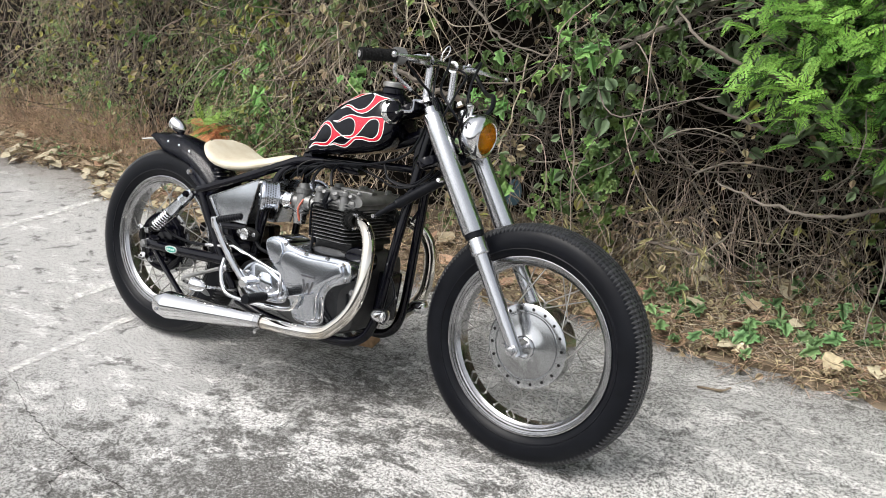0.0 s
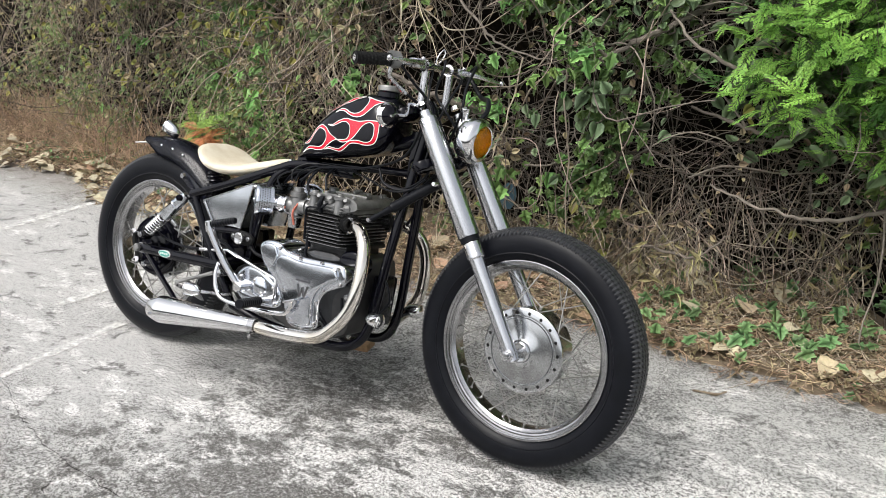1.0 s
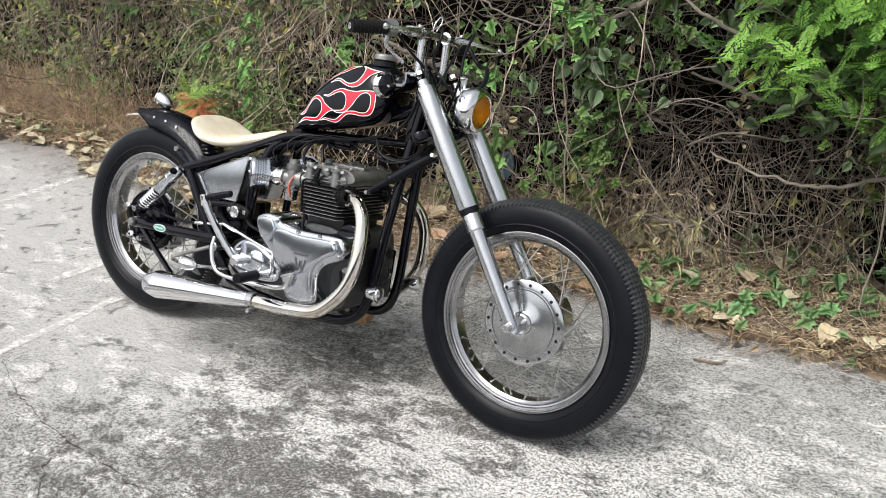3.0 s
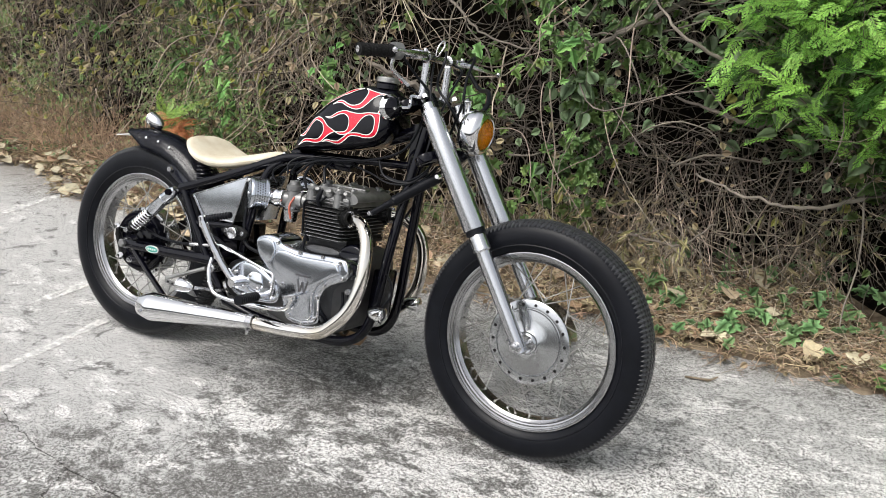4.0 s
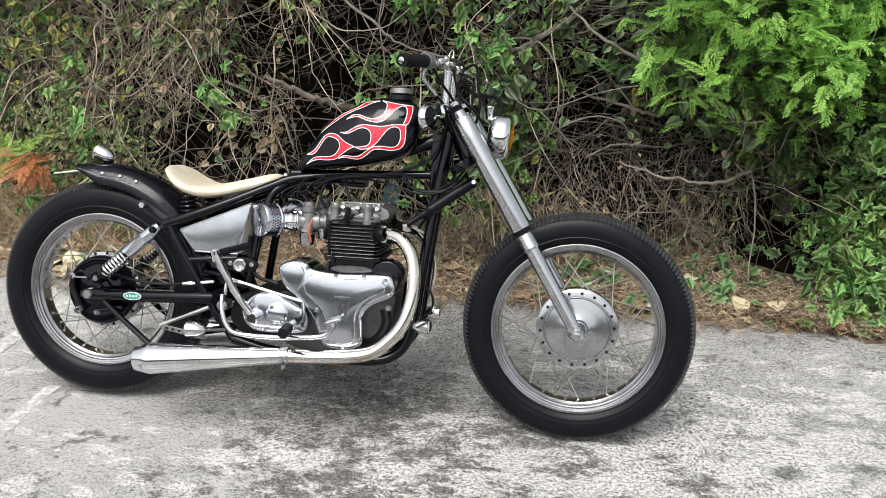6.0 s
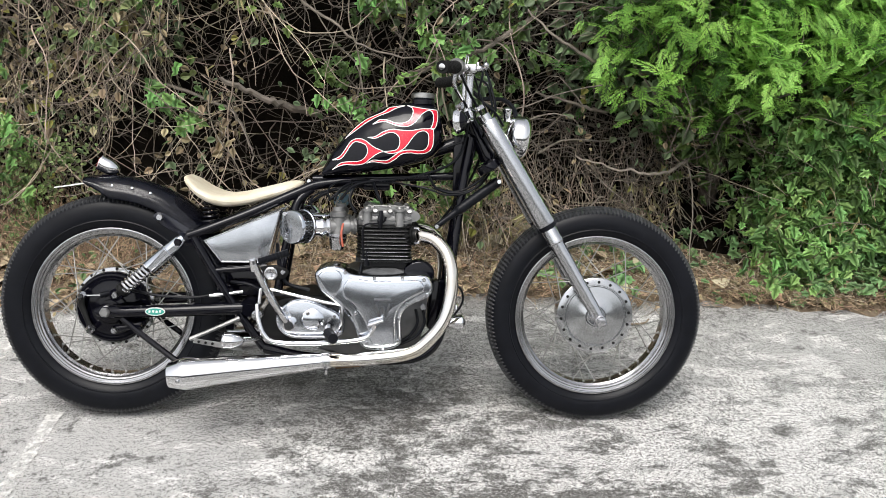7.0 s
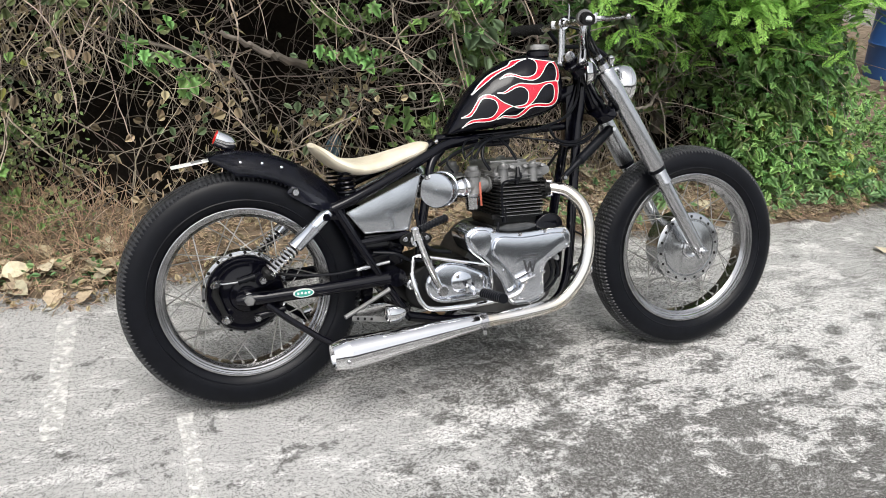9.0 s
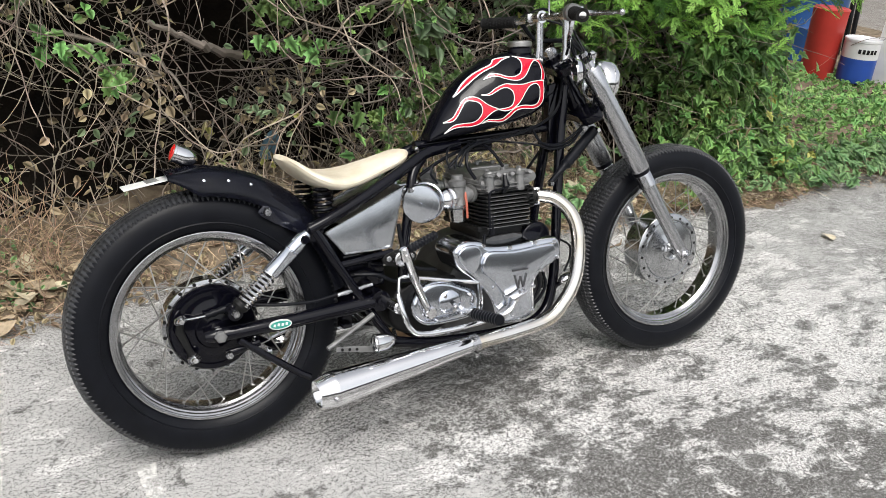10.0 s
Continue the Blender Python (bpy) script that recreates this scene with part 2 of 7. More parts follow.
def worn_paint():
    m, nt, p = nodes_of("worn_line_paint")
    n, l = nt.nodes, nt.links
    tc, t, r = n.new("ShaderNodeTexCoord"), n.new("ShaderNodeTexNoise"), n.new("ShaderNodeMapRange")
    t.inputs["Scale"].default_value, t.inputs["Detail"].default_value, t.inputs["Roughness"].default_value = 38, 7, 0.75
    r.inputs[1].default_value, r.inputs[2].default_value, r.inputs[4].default_value = 0.38, 0.60, 0.86
    l.new(tc.outputs["Object"], t.inputs["Vector"])
    l.new(t.outputs[0], r.inputs[0])
    l.new(r.outputs[0], p.inputs["Alpha"])
    p.inputs["Base Color"].default_value, p.inputs["Roughness"].default_value = (0.72, 0.71, 0.68, 1), 0.85
    return m


LINE = worn_paint()


# ---- building helpers ----
def part(name, bm, material, parent=None, label="", smooth=38, m=None):
    """Links a bmesh as one mesh object under a thing or a part."""
    if m is not None:
        bmesh.ops.transform(bm, matrix=m, verts=bm.verts)
    bmesh.ops.recalc_face_normals(bm, faces=bm.faces)
    me = bpy.data.meshes.new(name)
    bm.to_mesh(me)
    bm.free()
    me.materials.append(material)
    if smooth:
        me.shade_smooth()
        me.set_sharp_from_angle(angle=radians(smooth))
    ob = new(name, me)
    ob.parent = parent
    if label:
        tagged(ob, label)
    return ob


def raw(name, verts, faces, material, smooth=True):
    """A mesh object from arrays of corners and faces (all faces with the same number of corners)."""
    verts, faces = np.asarray(verts, np.float32).reshape(-1, 3), np.asarray(faces, np.int32)
    k = faces.shape[1]
    me = bpy.data.meshes.new(name)
    me.vertices.add(len(verts))
    me.vertices.foreach_set("co", verts.ravel())
    me.loops.add(faces.size)
    me.loops.foreach_set("vertex_index", faces.ravel())
    me.polygons.add(len(faces))
    me.polygons.foreach_set("loop_start", np.arange(len(faces), dtype=np.int32) * k)
    me.update(calc_edges=True)
    me.validate()
    me.materials.append(material)
    if smooth:
        me.shade_smooth()
    return new(name, me)


def crom(pts, n=6):
    """A smooth curve through the points."""
    p = [Vector(q) for q in pts]
    p = [p[0] * 2 - p[1]] + p + [p[-1] * 2 - p[-2]]
    out = []
    for i in range(1, len(p) - 2):
        for k in range(n):
            t = k / n
            a, b, c, d = p[i - 1:i + 3]
            out.append(0.5 * (2 * b + (c - a) * t + (2 * a - 5 * b + 4 * c - d) * t * t + (3 * b - a - 3 * c + d) * t ** 3))
    return out + [p[-2]]


def tube(bm, pts, r, seg=10, flat=1.0):
    """A round bar along the points; r may be one radius or one for each point."""
    pts = [Vector(q) for q in pts]
    rs = r if isinstance(r, (list, tuple)) else [r] * len(pts)
    tan = [(pts[min(i + 1, len(pts) - 1)] - pts[max(i - 1, 0)]).normalized() for i in range(len(pts))]
    side = tan[0].orthogonal().normalized()
    if abs(tan[0].y) < 0.9:
        side = tan[0].cross(Vector((0, 1, 0))).normalized()
    rings = []
    for p, t, rr in zip(pts, tan, rs):
        side = (side - t * side.dot(t)).normalized()
        up = t.cross(side)
        rings.append([bm.verts.new(p + rr * (math.cos(a) * side + flat * math.sin(a) * up)) for a in (2 * math.pi * k / seg for k in range(seg))])
    for a, b in zip(rings, rings[1:]):
        for k in range(seg):
            bm.faces.new((a[k], a[(k + 1) % seg], b[(k + 1) % seg], b[k]))
    bm.faces.new(rings[0][::-1])
    bm.faces.new(rings[-1])
    return bm


def along(p0, p1):
    """The pose whose z axis runs from p0 to p1."""
    d = Vector(p1) - Vector(p0)
    return Matrix.Translation(p0) @ d.to_track_quat("Z", "Y").to_matrix().to_4x4()


def lathe(bm, prof, m=Matrix(), seg=32, closed=False):
    """Revolves (height, radius) pairs about z."""
    rings = []
    for h, r in prof:
        if r < 1e-6:
            rings.append([bm.verts.new(m @ Vector((0, 0, h)))])
        else:
            rings.append([bm.verts.new(m @ Vector((r * math.cos(a), r * math.sin(a), h))) for a in (2 * math.pi * k / seg for k in range(seg))])
    pairs = list(zip(rings, rings[1:])) + ([(rings[-1], rings[0])] if closed else [])
    for a, b in pairs:
        for k in range(seg):
            q = [a[k % len(a)], a[(k + 1) % len(a)], b[(k + 1) % len(b)], b[k % len(b)]]
            q = list(dict.fromkeys(q))
            if len(q) > 2:
                bm.faces.new(q)
    return bm


def box(bm, size, m=Matrix(), bev=0.0):
    got = bmesh.ops.create_cube(bm, size=1.0, matrix=m @ Matrix.Diagonal((*size, 1)))
    if bev:
        edges = list({e for v in got["verts"] for e in v.link_edges})
        bmesh.ops.bevel(bm, geom=edges, offset=bev, segments=2, affect="EDGES", profile=0.6)
    return bm


def prism(bm, outline, y0, y1, bev=0.0, segs=3, both=False):
    """Extrudes an outline of (x, z) from y0 to y1, with the edge at y1 rounded."""
    a = [bm.verts.new((x, y0, z)) for x, z in outline]
    b = [bm.verts.new((x, y1, z)) for x, z in outline]
    n = len(a)
    for k in range(n):
        bm.faces.new((a[k], a[(k + 1) % n], b[(k + 1) % n], b[k]))
    bm.faces.new(a[::-1])
    bm.faces.new(b)
    if bev:
        bm.edges.ensure_lookup_table()
        ring = [e for e in bm.edges if all(v in set(b) for v in e.verts)]
        if both:
            ring += [e for e in bm.edges if all(v in set(a) for v in e.verts)]
        bmesh.ops.bevel(bm, geom=ring, offset=bev, segments=segs, affect="EDGES", profile=0.5)
    return bm


def closed_curve(pts, n=4):
    """A smooth closed outline through (x, z) pairs."""
    out = []
    k = len(pts)
    for i in range(k):
        a, b, c, d = (Vector(pts[(i + j) % k]) for j in (-1, 0, 1, 2))
        for s in range(n):
            t = s / n
            out.append(tuple(0.5 * (2 * b + (c - a) * t + (2 * a - 5 * b + 4 * c - d) * t * t + (3 * b - a - 3 * c + d) * t ** 3)))
    return out


def thing(name, label, category, m=Matrix(), group="", kind=""):
    e = new(name)
    e.empty_display_size = 0.05
    e.matrix_world = m
    return tagged(e, label, category, group, kind)


bmn = bmesh.new

# an unseen wall added behind the viewpoint darkens horizon reflections in the metal
bm = bmesh.new()
box(bm, (60, 0.3, 1.5), pose(0, -9, 0.75), 0.02)
tagged(part("wall_south", bm, surf("grey_render_wall", (0.2, 0.2, 0.195), 0.9, 0, 0.5, 2.0, bump=0.002, bscale=40)), "unseen low grey wall added to darken reflections", "wall", kind="structure")

# ---- setting ----
rnd = np.random.default_rng(7)


def edge_y(x):
    """Where the concrete ends and the bank's litter begins."""
    x = np.asarray(x, float)
    return 0.86 + 0.06 * np.sin(x * 2.1) + 0.05 * np.sin(x * 5.3 + 1) + 0.16 * np.clip(-x - 0.6, 0, 6) + 0.1 * np.exp(-((x - 1.9) / 0.5) ** 2)


def bank_y(x, z):
    """The face of the overgrown bank."""
    x, z = np.asarray(x, float), np.asarray(z, float)
    y = 1.36 + 0.10 * z + 0.10 * np.clip(-x - 0.4, 0, 6) + 0.16 * np.clip(-x - 0.2, 0, 3) * np.clip(z, 0, 1.2)
    # it falls back beyond the rear wheel, is undercut behind the engine and runs out in a slope under the creeper
    y = y + 0.33 * np.clip((-x - 0.2) / 0.7, 0, 1) * np.clip(0.35 + z, 0, 1) + 0.2 * np.clip((0.35 - z) / 0.35, 0, 1) * np.clip((x - 0.2) / 0.3, 0, 1) * np.clip((2.4 - x) / 0.3, 0, 1)
    y = y - 0.42 * np.clip((x - 2.0) / 0.7, 0, 1) * np.clip((0.36 - z) / 0.36, 0, 1) + 2.6 * np.clip(x - 3.3, 0, 6)
    return y + 0.09 * np.sin(3.1 * x + 2.0 * z) + 0.07 * np.sin(6.3 * x - 4 * z + 1)


# the concrete is one sheet out to the horizon, finer near the subject
gx = np.concatenate([[-900, -200, -60, -20, -9], np.linspace(-5, 6, 45), [9, 20, 60, 200, 900]])
gy = np.concatenate([[-900, -200, -60, -20, -9], np.linspace(-5, 5, 41), [9, 20, 60, 200, 900]])
GX, GY = np.meshgrid(gx, gy)
near = (np.abs(GX) < 5) & (np.abs(GY) < 4)
DIP = np.clip((GX - 0.3) / 1.2, 0, 1)
GZ = -0.011 - 0.012 * DIP * DIP * (3 - 2 * DIP) + np.where(near, 0.0015 * np.sin(2.7 * GX) * np.sin(3.3 * GY + 1), 0.0)
nx, ny = len(gx), len(gy)
idx = np.arange(nx * ny).reshape(ny, nx)
quads = np.stack([idx[:-1, :-1], idx[:-1, 1:], idx[1:, 1:], idx[1:, :-1]], -1).reshape(-1, 4)
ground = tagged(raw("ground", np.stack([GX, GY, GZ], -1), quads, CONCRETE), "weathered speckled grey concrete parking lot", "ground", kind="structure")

# worn parking lines
for x0, y0, x1, y1, w in ((-1.69, 0.12, -1.70, 1.0, 0.075), (-0.57, -0.1, -0.55, 0.62, 0.06), (-0.20, -0.6, -0.21, -0.07, 0.045)):
    bm = bmn()
    n = 24
    d = Vector((x1 - x0, y1 - y0, 0)).normalized()
    s = Vector((-d.y, d.x, 0))
    rows_ = []
    for k in range(n + 1):
        c = Vector((x0, y0, -0.0065)).lerp(Vector((x1, y1, -0.0065)), k / n)
        rows_.append([bm.verts.new(c + s * (q * w / 2 * random.uniform(0.8, 1.15))) for q in (-1, 1)])
    for a, b in zip(rows_, rows_[1:]):
        bm.faces.new((a[0], b[0], b[1], a[1]))
    tagged(part("parking_line", bm, LINE), "worn white parking line painted on the concrete", "parking line", kind="structure")



def lot_z(x):
    """The height of the concrete, which dips a little ahead."""
    d = min(max((x - 0.3) / 1.2, 0), 1)
    return -0.011 - 0.012 * d * d * (3 - 2 * d)


# cracks as thin dark grooves
for pts in ([(-0.12, -0.62), (0.07, -0.70), (0.25, -0.755), (0.46, -0.79), (0.71, -0.82), (0.98, -0.87)], [(0.46, -0.79), (0.5, -0.9), (0.62, -1.02)]):
    bm = bmn()
    line = crom([(x, y, lot_z(x) + 0.0010) for x, y in pts], 8)
    tube(bm, [p + Vector((random.uniform(-1, 1), random.uniform(-1, 1), 0)) * 0.008 for p in line], 0.0013, 4, 0.5)
    tagged(part("crack", bm, SHADESOIL), "thin dark crack in the concrete", "crack", kind="structure")

# the bank: soil face, its near-black colour standing for deep shade, with litter at its foot
bx = np.linspace(-9, 9, 181)
prof = np.linspace(0, 1, 26)
BX, BS = np.meshgrid(bx, prof)
foot = BS < 0.3
e, f = edge_y(BX), bank_y(BX, 0) + 0.36
BZ = np.where(foot, 0.006 + 0.05 * (BS / 0.3) ** 1.5, 0.056 + (BS - 0.3) / 0.7 * 2.7)
BY = np.where(foot, e + (f - e) * BS / 0.3, bank_y(BX, BZ) + 0.42 + 0.05 * np.sin(9 * BX + 7 * BZ))
BZ = BZ + np.where(foot & (BS > 0.02), 0.012 * np.sin(17 * BX + 3) * np.sin(13 * BY), 0)
BY = BY + np.where(BS == 0, rnd.uniform(-0.07, 0.05, BX.shape), 0)
BZ = np.where(BS == 0, -0.035, BZ)
idx = np.arange(BX.size).reshape(BX.shape)
quads = np.stack([idx[:-1, :-1], idx[:-1, 1:], idx[1:, 1:], idx[1:, :-1]], -1).reshape(-1, 4)
low_ = quads < 8 * len(bx)
low_ = low_.all(axis=1)
verge = tagged(raw("verge", np.stack([BX, BY, BZ], -1)[:8], quads[low_], DIRT), "strip of brown earth at the foot of the bank", "ground", kind="structure")
bank = tagged(raw("bank", np.stack([BX, BY, BZ], -1), quads[~low_], SHADESOIL), "steep soil bank with deep shade in its near-black colour", "bank", kind="structure")


# ---- vegetation helpers ----
def stems(paths, radii, sides=3, taper=0.5):
    """Corner and face arrays of thin bars along (N, K, 3) paths."""
    N, K, _ = paths.shape
    t = np.gradient(paths, axis=1)
    t /= np.linalg.norm(t, axis=2, keepdims=True) + 1e-9
    ref = np.where(np.abs(t[..., 2:3]) > 0.85, np.array([1.0, 0, 0]), np.array([0, 0, 1.0]))
    a = np.cross(t, ref)
    a /= np.linalg.norm(a, axis=2, keepdims=True) + 1e-9
    b = np.cross(t, a)
    r = radii[:, None] * np.linspace(1, taper, K)[None]
    ang = np.arange(sides) * 2 * np.pi / sides
    v = paths[:, :, None] + r[:, :, None, None] * (np.cos(ang)[None, None, :, None] * a[:, :, None] + np.sin(ang)[None, None, :, None] * b[:, :, None])
    i = np.arange(N * K * sides).reshape(N, K, sides)
    j = np.roll(i, -1, axis=2)
    q = np.stack([i[:, :-1], j[:, :-1], j[:, 1:], i[:, 1:]], -1).reshape(-1, 4)
    return v.reshape(-1, 3), q


def wander(start, heading, K, step, curl, drop=0.0, wave=0.6):
    """Random smooth paths from start points."""
    N = len(start)
    h = heading / (np.linalg.norm(heading, axis=1, keepdims=True) + 1e-9)
    turn = rnd.normal(0, curl, (N, 3))
    p, out = start.copy(), [start.copy()]
    for _ in range(K - 1):
        turn = wave * turn + rnd.normal(0, curl, (N, 3))
        h = h + turn + np.array([0, 0, -drop])
        h /= np.linalg.norm(h, axis=1, keepdims=True) + 1e-9
        p = p + h * step[:, None]
        out.append(p.copy())
    return np.stack(out, 1)


def frames(pos, normal, spin):
    """Rotations that carry a leaf's z axis to the normal and its x axis to a spun direction."""
    n = normal / (np.linalg.norm(normal, axis=1, keepdims=True) + 1e-9)
    ref = np.where(np.abs(n[:, 2:3]) > 0.9, np.array([1.0, 0, 0]), np.array([0, 0, 1.0]))
    a = np.cross(ref, n)
    a /= np.linalg.norm(a, axis=1, keepdims=True)
    b = np.cross(n, a)
    c, s = np.cos(spin)[:, None], np.sin(spin)[:, None]
    return np.stack([c * a + s * b, -s * a + c * b, n], -1)


def scatter(template, pos, normal, spin, size):
    tv, tf = template
    R = frames(pos, normal, spin)
    v = np.einsum("nij,vj->nvi", R, tv) * size[:, None, None] + pos[:, None]
    q = tf[None] + (np.arange(len(pos)) * len(tv))[:, None, None]
    return v.reshape(-1, 3), q.reshape(-1, tf.shape[1])


def leaf_template(outline, fold=0.18, curl=0.15):
    """A leaf from its half outline of (along, across): two bent halves on a midrib."""
    v, f = [], []
    n = len(outline)
    for x, _ in outline:
        v.append((x, 0, -curl * x * x))
    for sgn in (1, -1):
        for x, y in outline:
            v.append((x, sgn * y, -curl * x * x + fold * abs(y)))
    for s in (0, 1):
        o = n * (1 + s)
        for k in range(n - 1):
            f += [(k, k + 1, o + k + 1), (k, o + k + 1, o + k)]
    return np.array(v), np.array(f)


OVAL = leaf_template([(0, 0.02), (0.15, 0.24), (0.4, 0.36), (0.65, 0.3), (0.85, 0.14), (1, 0.0)])
HEART = leaf_template([(0, 0.0), (-0.1, 0.22), (0.08, 0.42), (0.4, 0.42), (0.7, 0.24), (1, 0.0)])
LOBED = leaf_template([(0, 0.02), (-0.14, 0.18), (-0.1, 0.29), (0.06, 0.23), (0.12, 0.46), (0.23, 0.53), (0.33, 0.44), (0.33, 0.27), (0.48, 0.40), (0.6, 0.40), (0.64, 0.22), (0.82, 0.15), (1.0, 0.0)], 0.1, 0.25)
PALMATE = leaf_template([(0, 0.02), (-0.15, 0.14), (-0.2, 0.32), (-0.02, 0.31), (0.1, 0.26), (0.17, 0.42), (0.3, 0.56), (0.38, 0.42), (0.4, 0.25), (0.52, 0.27), (0.66, 0.24), (0.84, 0.12), (1.0, 0.0)], 0.04, 0.15)
NARROW = leaf_template([(0, 0.02), (0.3, 0.09), (0.6, 0.08), (1, 0.0)], 0.3, 0.3)


def frond_template(rows=11, sub=4, spread=0.30, seed=1, wide=1.0):
    """A drooping spray of a scale-leaved conifer: an axis, side twigs and their short side shoots."""
    v, f = [], []
    g = np.random.default_rng(seed)

    def blade(a, b, w, za, zb):
        a, b = np.array(a), np.array(b)
        d = b - a
        s = np.array([-d[1], d[0]]) / (np.hypot(*d) + 1e-9) * w
        o = len(v)
        m, zm = a + 0.5 * d, (za + zb) / 2 + 0.006
        for q, z in ((a, za), (m + s, zm), (b, zb), (m - s, zm)):
            v.append((q[0], q[1], z))
        f.append((o, o + 1, o + 2, o + 3))

    def sag(x, y):
        return 0.1 * x - 0.32 * x * x - 0.5 * y * y

    blade((0, 0), (0.55, 0), 0.012 * wide, 0, sag(0.55, 0))
    blade((0.5, 0), (1.0, 0), 0.012 * wide, sag(0.5, 0), sag(1.0, 0))
    for k in range(rows):
        for sgn in (1, -1):
            x0 = 0.06 + 0.9 * (k + (0.5 if sgn < 0 else 0)) / rows
            L = (spread * (1 - x0) ** 0.75 * min(1, 0.45 + 2.2 * x0) + 0.05) * g.uniform(0.75, 1.2)
            a1 = sgn * g.uniform(0.62, 0.85)
            d = np.array([math.cos(a1), math.sin(a1)])
            b = np.array([x0, 0]) + L * d
            blade((x0, 0), b, 0.013 * wide, sag(x0, 0), sag(*b))
            for j in range(sub):
                t = 0.3 + 0.62 * j / sub
                c = np.array([x0, 0]) + t * L * d
                l2 = (0.2 * L * (1.2 - t) + 0.02) * g.uniform(0.8, 1.2)
                for s2 in (1, -1):
                    a2 = a1 + s2 * 0.6
                    e = c + l2 * np.array([math.cos(a2), math.sin(a2)])
                    blade(c, e, 0.011 * wide, sag(*c), sag(*e))
    return np.array(v), np.array(f)


FROND = frond_template(9, 4, 0.34, 1, 1.5)
FERNLEAF = frond_template(9, 3, 0.36, 5, 1.6)


def stuff(name, arrays, material, label, category, smooth=True):
    v, q, o = [], [], 0
    for a, b in arrays:
        v.append(a)
        q.append(b + o)
        o += len(a)
    return tagged(raw(name, np.concatenate(v), np.concatenate(q), material, smooth), label, category, kind="stuff")


def clump(x, z, f, seed):
    """A smooth random field over the bank, about -1 to 1, that gathers growth into masses with hollows between."""
    g = np.random.default_rng(seed)
    out = 0
    for k in range(9):
        t, ph, ff = g.uniform(0, 6.3), g.uniform(0, 6.3), f * g.uniform(0.6, 1.6)
        out = out + np.cos(ff * (np.cos(t) * x + np.sin(t) * z) + ph)
    return out / 3.0


def on_bank(N, x0, x1, z0, z1, d0, d1, gather=1.0):
    x, z = rnd.uniform(x0, x1, 3 * N), rnd.uniform(z0, z1, 3 * N)
    score = gather * (1.2 * clump(x, z, 9.0, 3) + 0.8 * clump(x, z, 5.0, 8)) + rnd.normal(0, 1.0, 3 * N)
    score = score - gather * (1.35 * np.exp(-((x - 0.6) / 0.55) ** 2 - ((z - 0.85) / 0.5) ** 2) + 0.5 * np.exp(-((x - 1.9) / 0.5) ** 2 - ((z - 0.6) / 0.4) ** 2))
    score = score - 5.0 * np.exp(-((x - 0.7) / 0.13) ** 2 - ((z - 0.3) / 0.13) ** 2)
    keep = np.argsort(-score)[:N]
    keep = keep[rnd.permutation(N)]
    x, z = x[keep], z[keep]
    return np.stack([x, bank_y(x, z) + rnd.uniform(d0, d1, N), z], 1)


def on_foot(N, x0, x1, a=0.0, b=1.0, z=0.03):
    x, t = rnd.uniform(x0, x1, N), rnd.uniform(a, b, N)
    return np.stack([x, edge_y(x) + t * (np.minimum(bank_y(x, 0), 2.6) + 0.05 - edge_y(x)), 0.008 * (t > 0) - 0.004 * (t <= 0) + 0.05 * np.clip(t, 0, 9) ** 1.5 + rnd.uniform(0, z, N)], 1)


def tangle(N, area, heading, K, step, curl, drop, r, sides=3, depth=(-0.1, 0.34), wave=0.6, gather=1.0):
    p = on_bank(N, *area, *depth, gather)
    h = np.array(heading)[None] + rnd.normal(0, 0.75, (N, 3)) * np.array([1, 0.5, 1])
    return stems(wander(p, h, K, rnd.uniform(0.6, 1.4, N) * step, curl, drop, wave), rnd.uniform(0.5, 1.5, N) * r, sides)


# ---- the overgrown bank, growth by growth ----
stuff("vine_tangle", [
    tangle(1100, (-5, 0.3, 0.05, 1.75), (0.1, -0.1, -0.3), 13, 0.05, 0.18, 0.05, 0.0028),
    tangle(110, (-3, 1.6, 0.3, 1.5), (0.2, -0.3, -0.5), 24, 0.04, 0.06, 0.02, 0.0029, 5, (-0.14, 0.1), 0.85),
    tangle(110, (-5, 1.5, 0.3, 1.7), (0.3, -0.4, -0.3), 16, 0.06, 0.16, 0.05, 0.0034, 5, (-0.16, 0.0)),
    tangle(380, (1.2, 2.15, 0.18, 0.7), (0, -0.15, -0.9), 9, 0.045, 0.13, 0.08, 0.0021, 3, (0.02, 0.36), 0.6, 0.15),
    tangle(1000, (2.2, 3.8, 0.05, 1.7), (0, -0.1, -0.4), 10, 0.05, 0.2, 0.05, 0.002),
    tangle(36, (-0.2, 1.3, 0.5, 1.3), (0.1, -0.3, -1.0), 26, 0.035, 0.12, 0.02, 0.0026, 5, (-0.12, 0.05)),
    tangle(900, (-5, 0.3, 0.1, 1.7), (0.0, -0.2, -0.5), 10, 0.04, 0.24, 0.06, 0.0019),
], VINE, "dense tangle of dry brown vines on the bank", "vines")
stuff("dry_grass", [
    tangle(1400, (-5, 0.5, 0.1, 1.65), (0, -0.2, -0.9), 9, 0.05, 0.13, 0.12, 0.0021, 3, (-0.2, 0.1)),
    tangle(800, (0.5, 2.8, 0.02, 0.45), (0, -0.5, -0.8), 8, 0.035, 0.14, 0.12, 0.0015),
], STRAW, "pale dry grass stalks hanging over the bank", "dry grass")
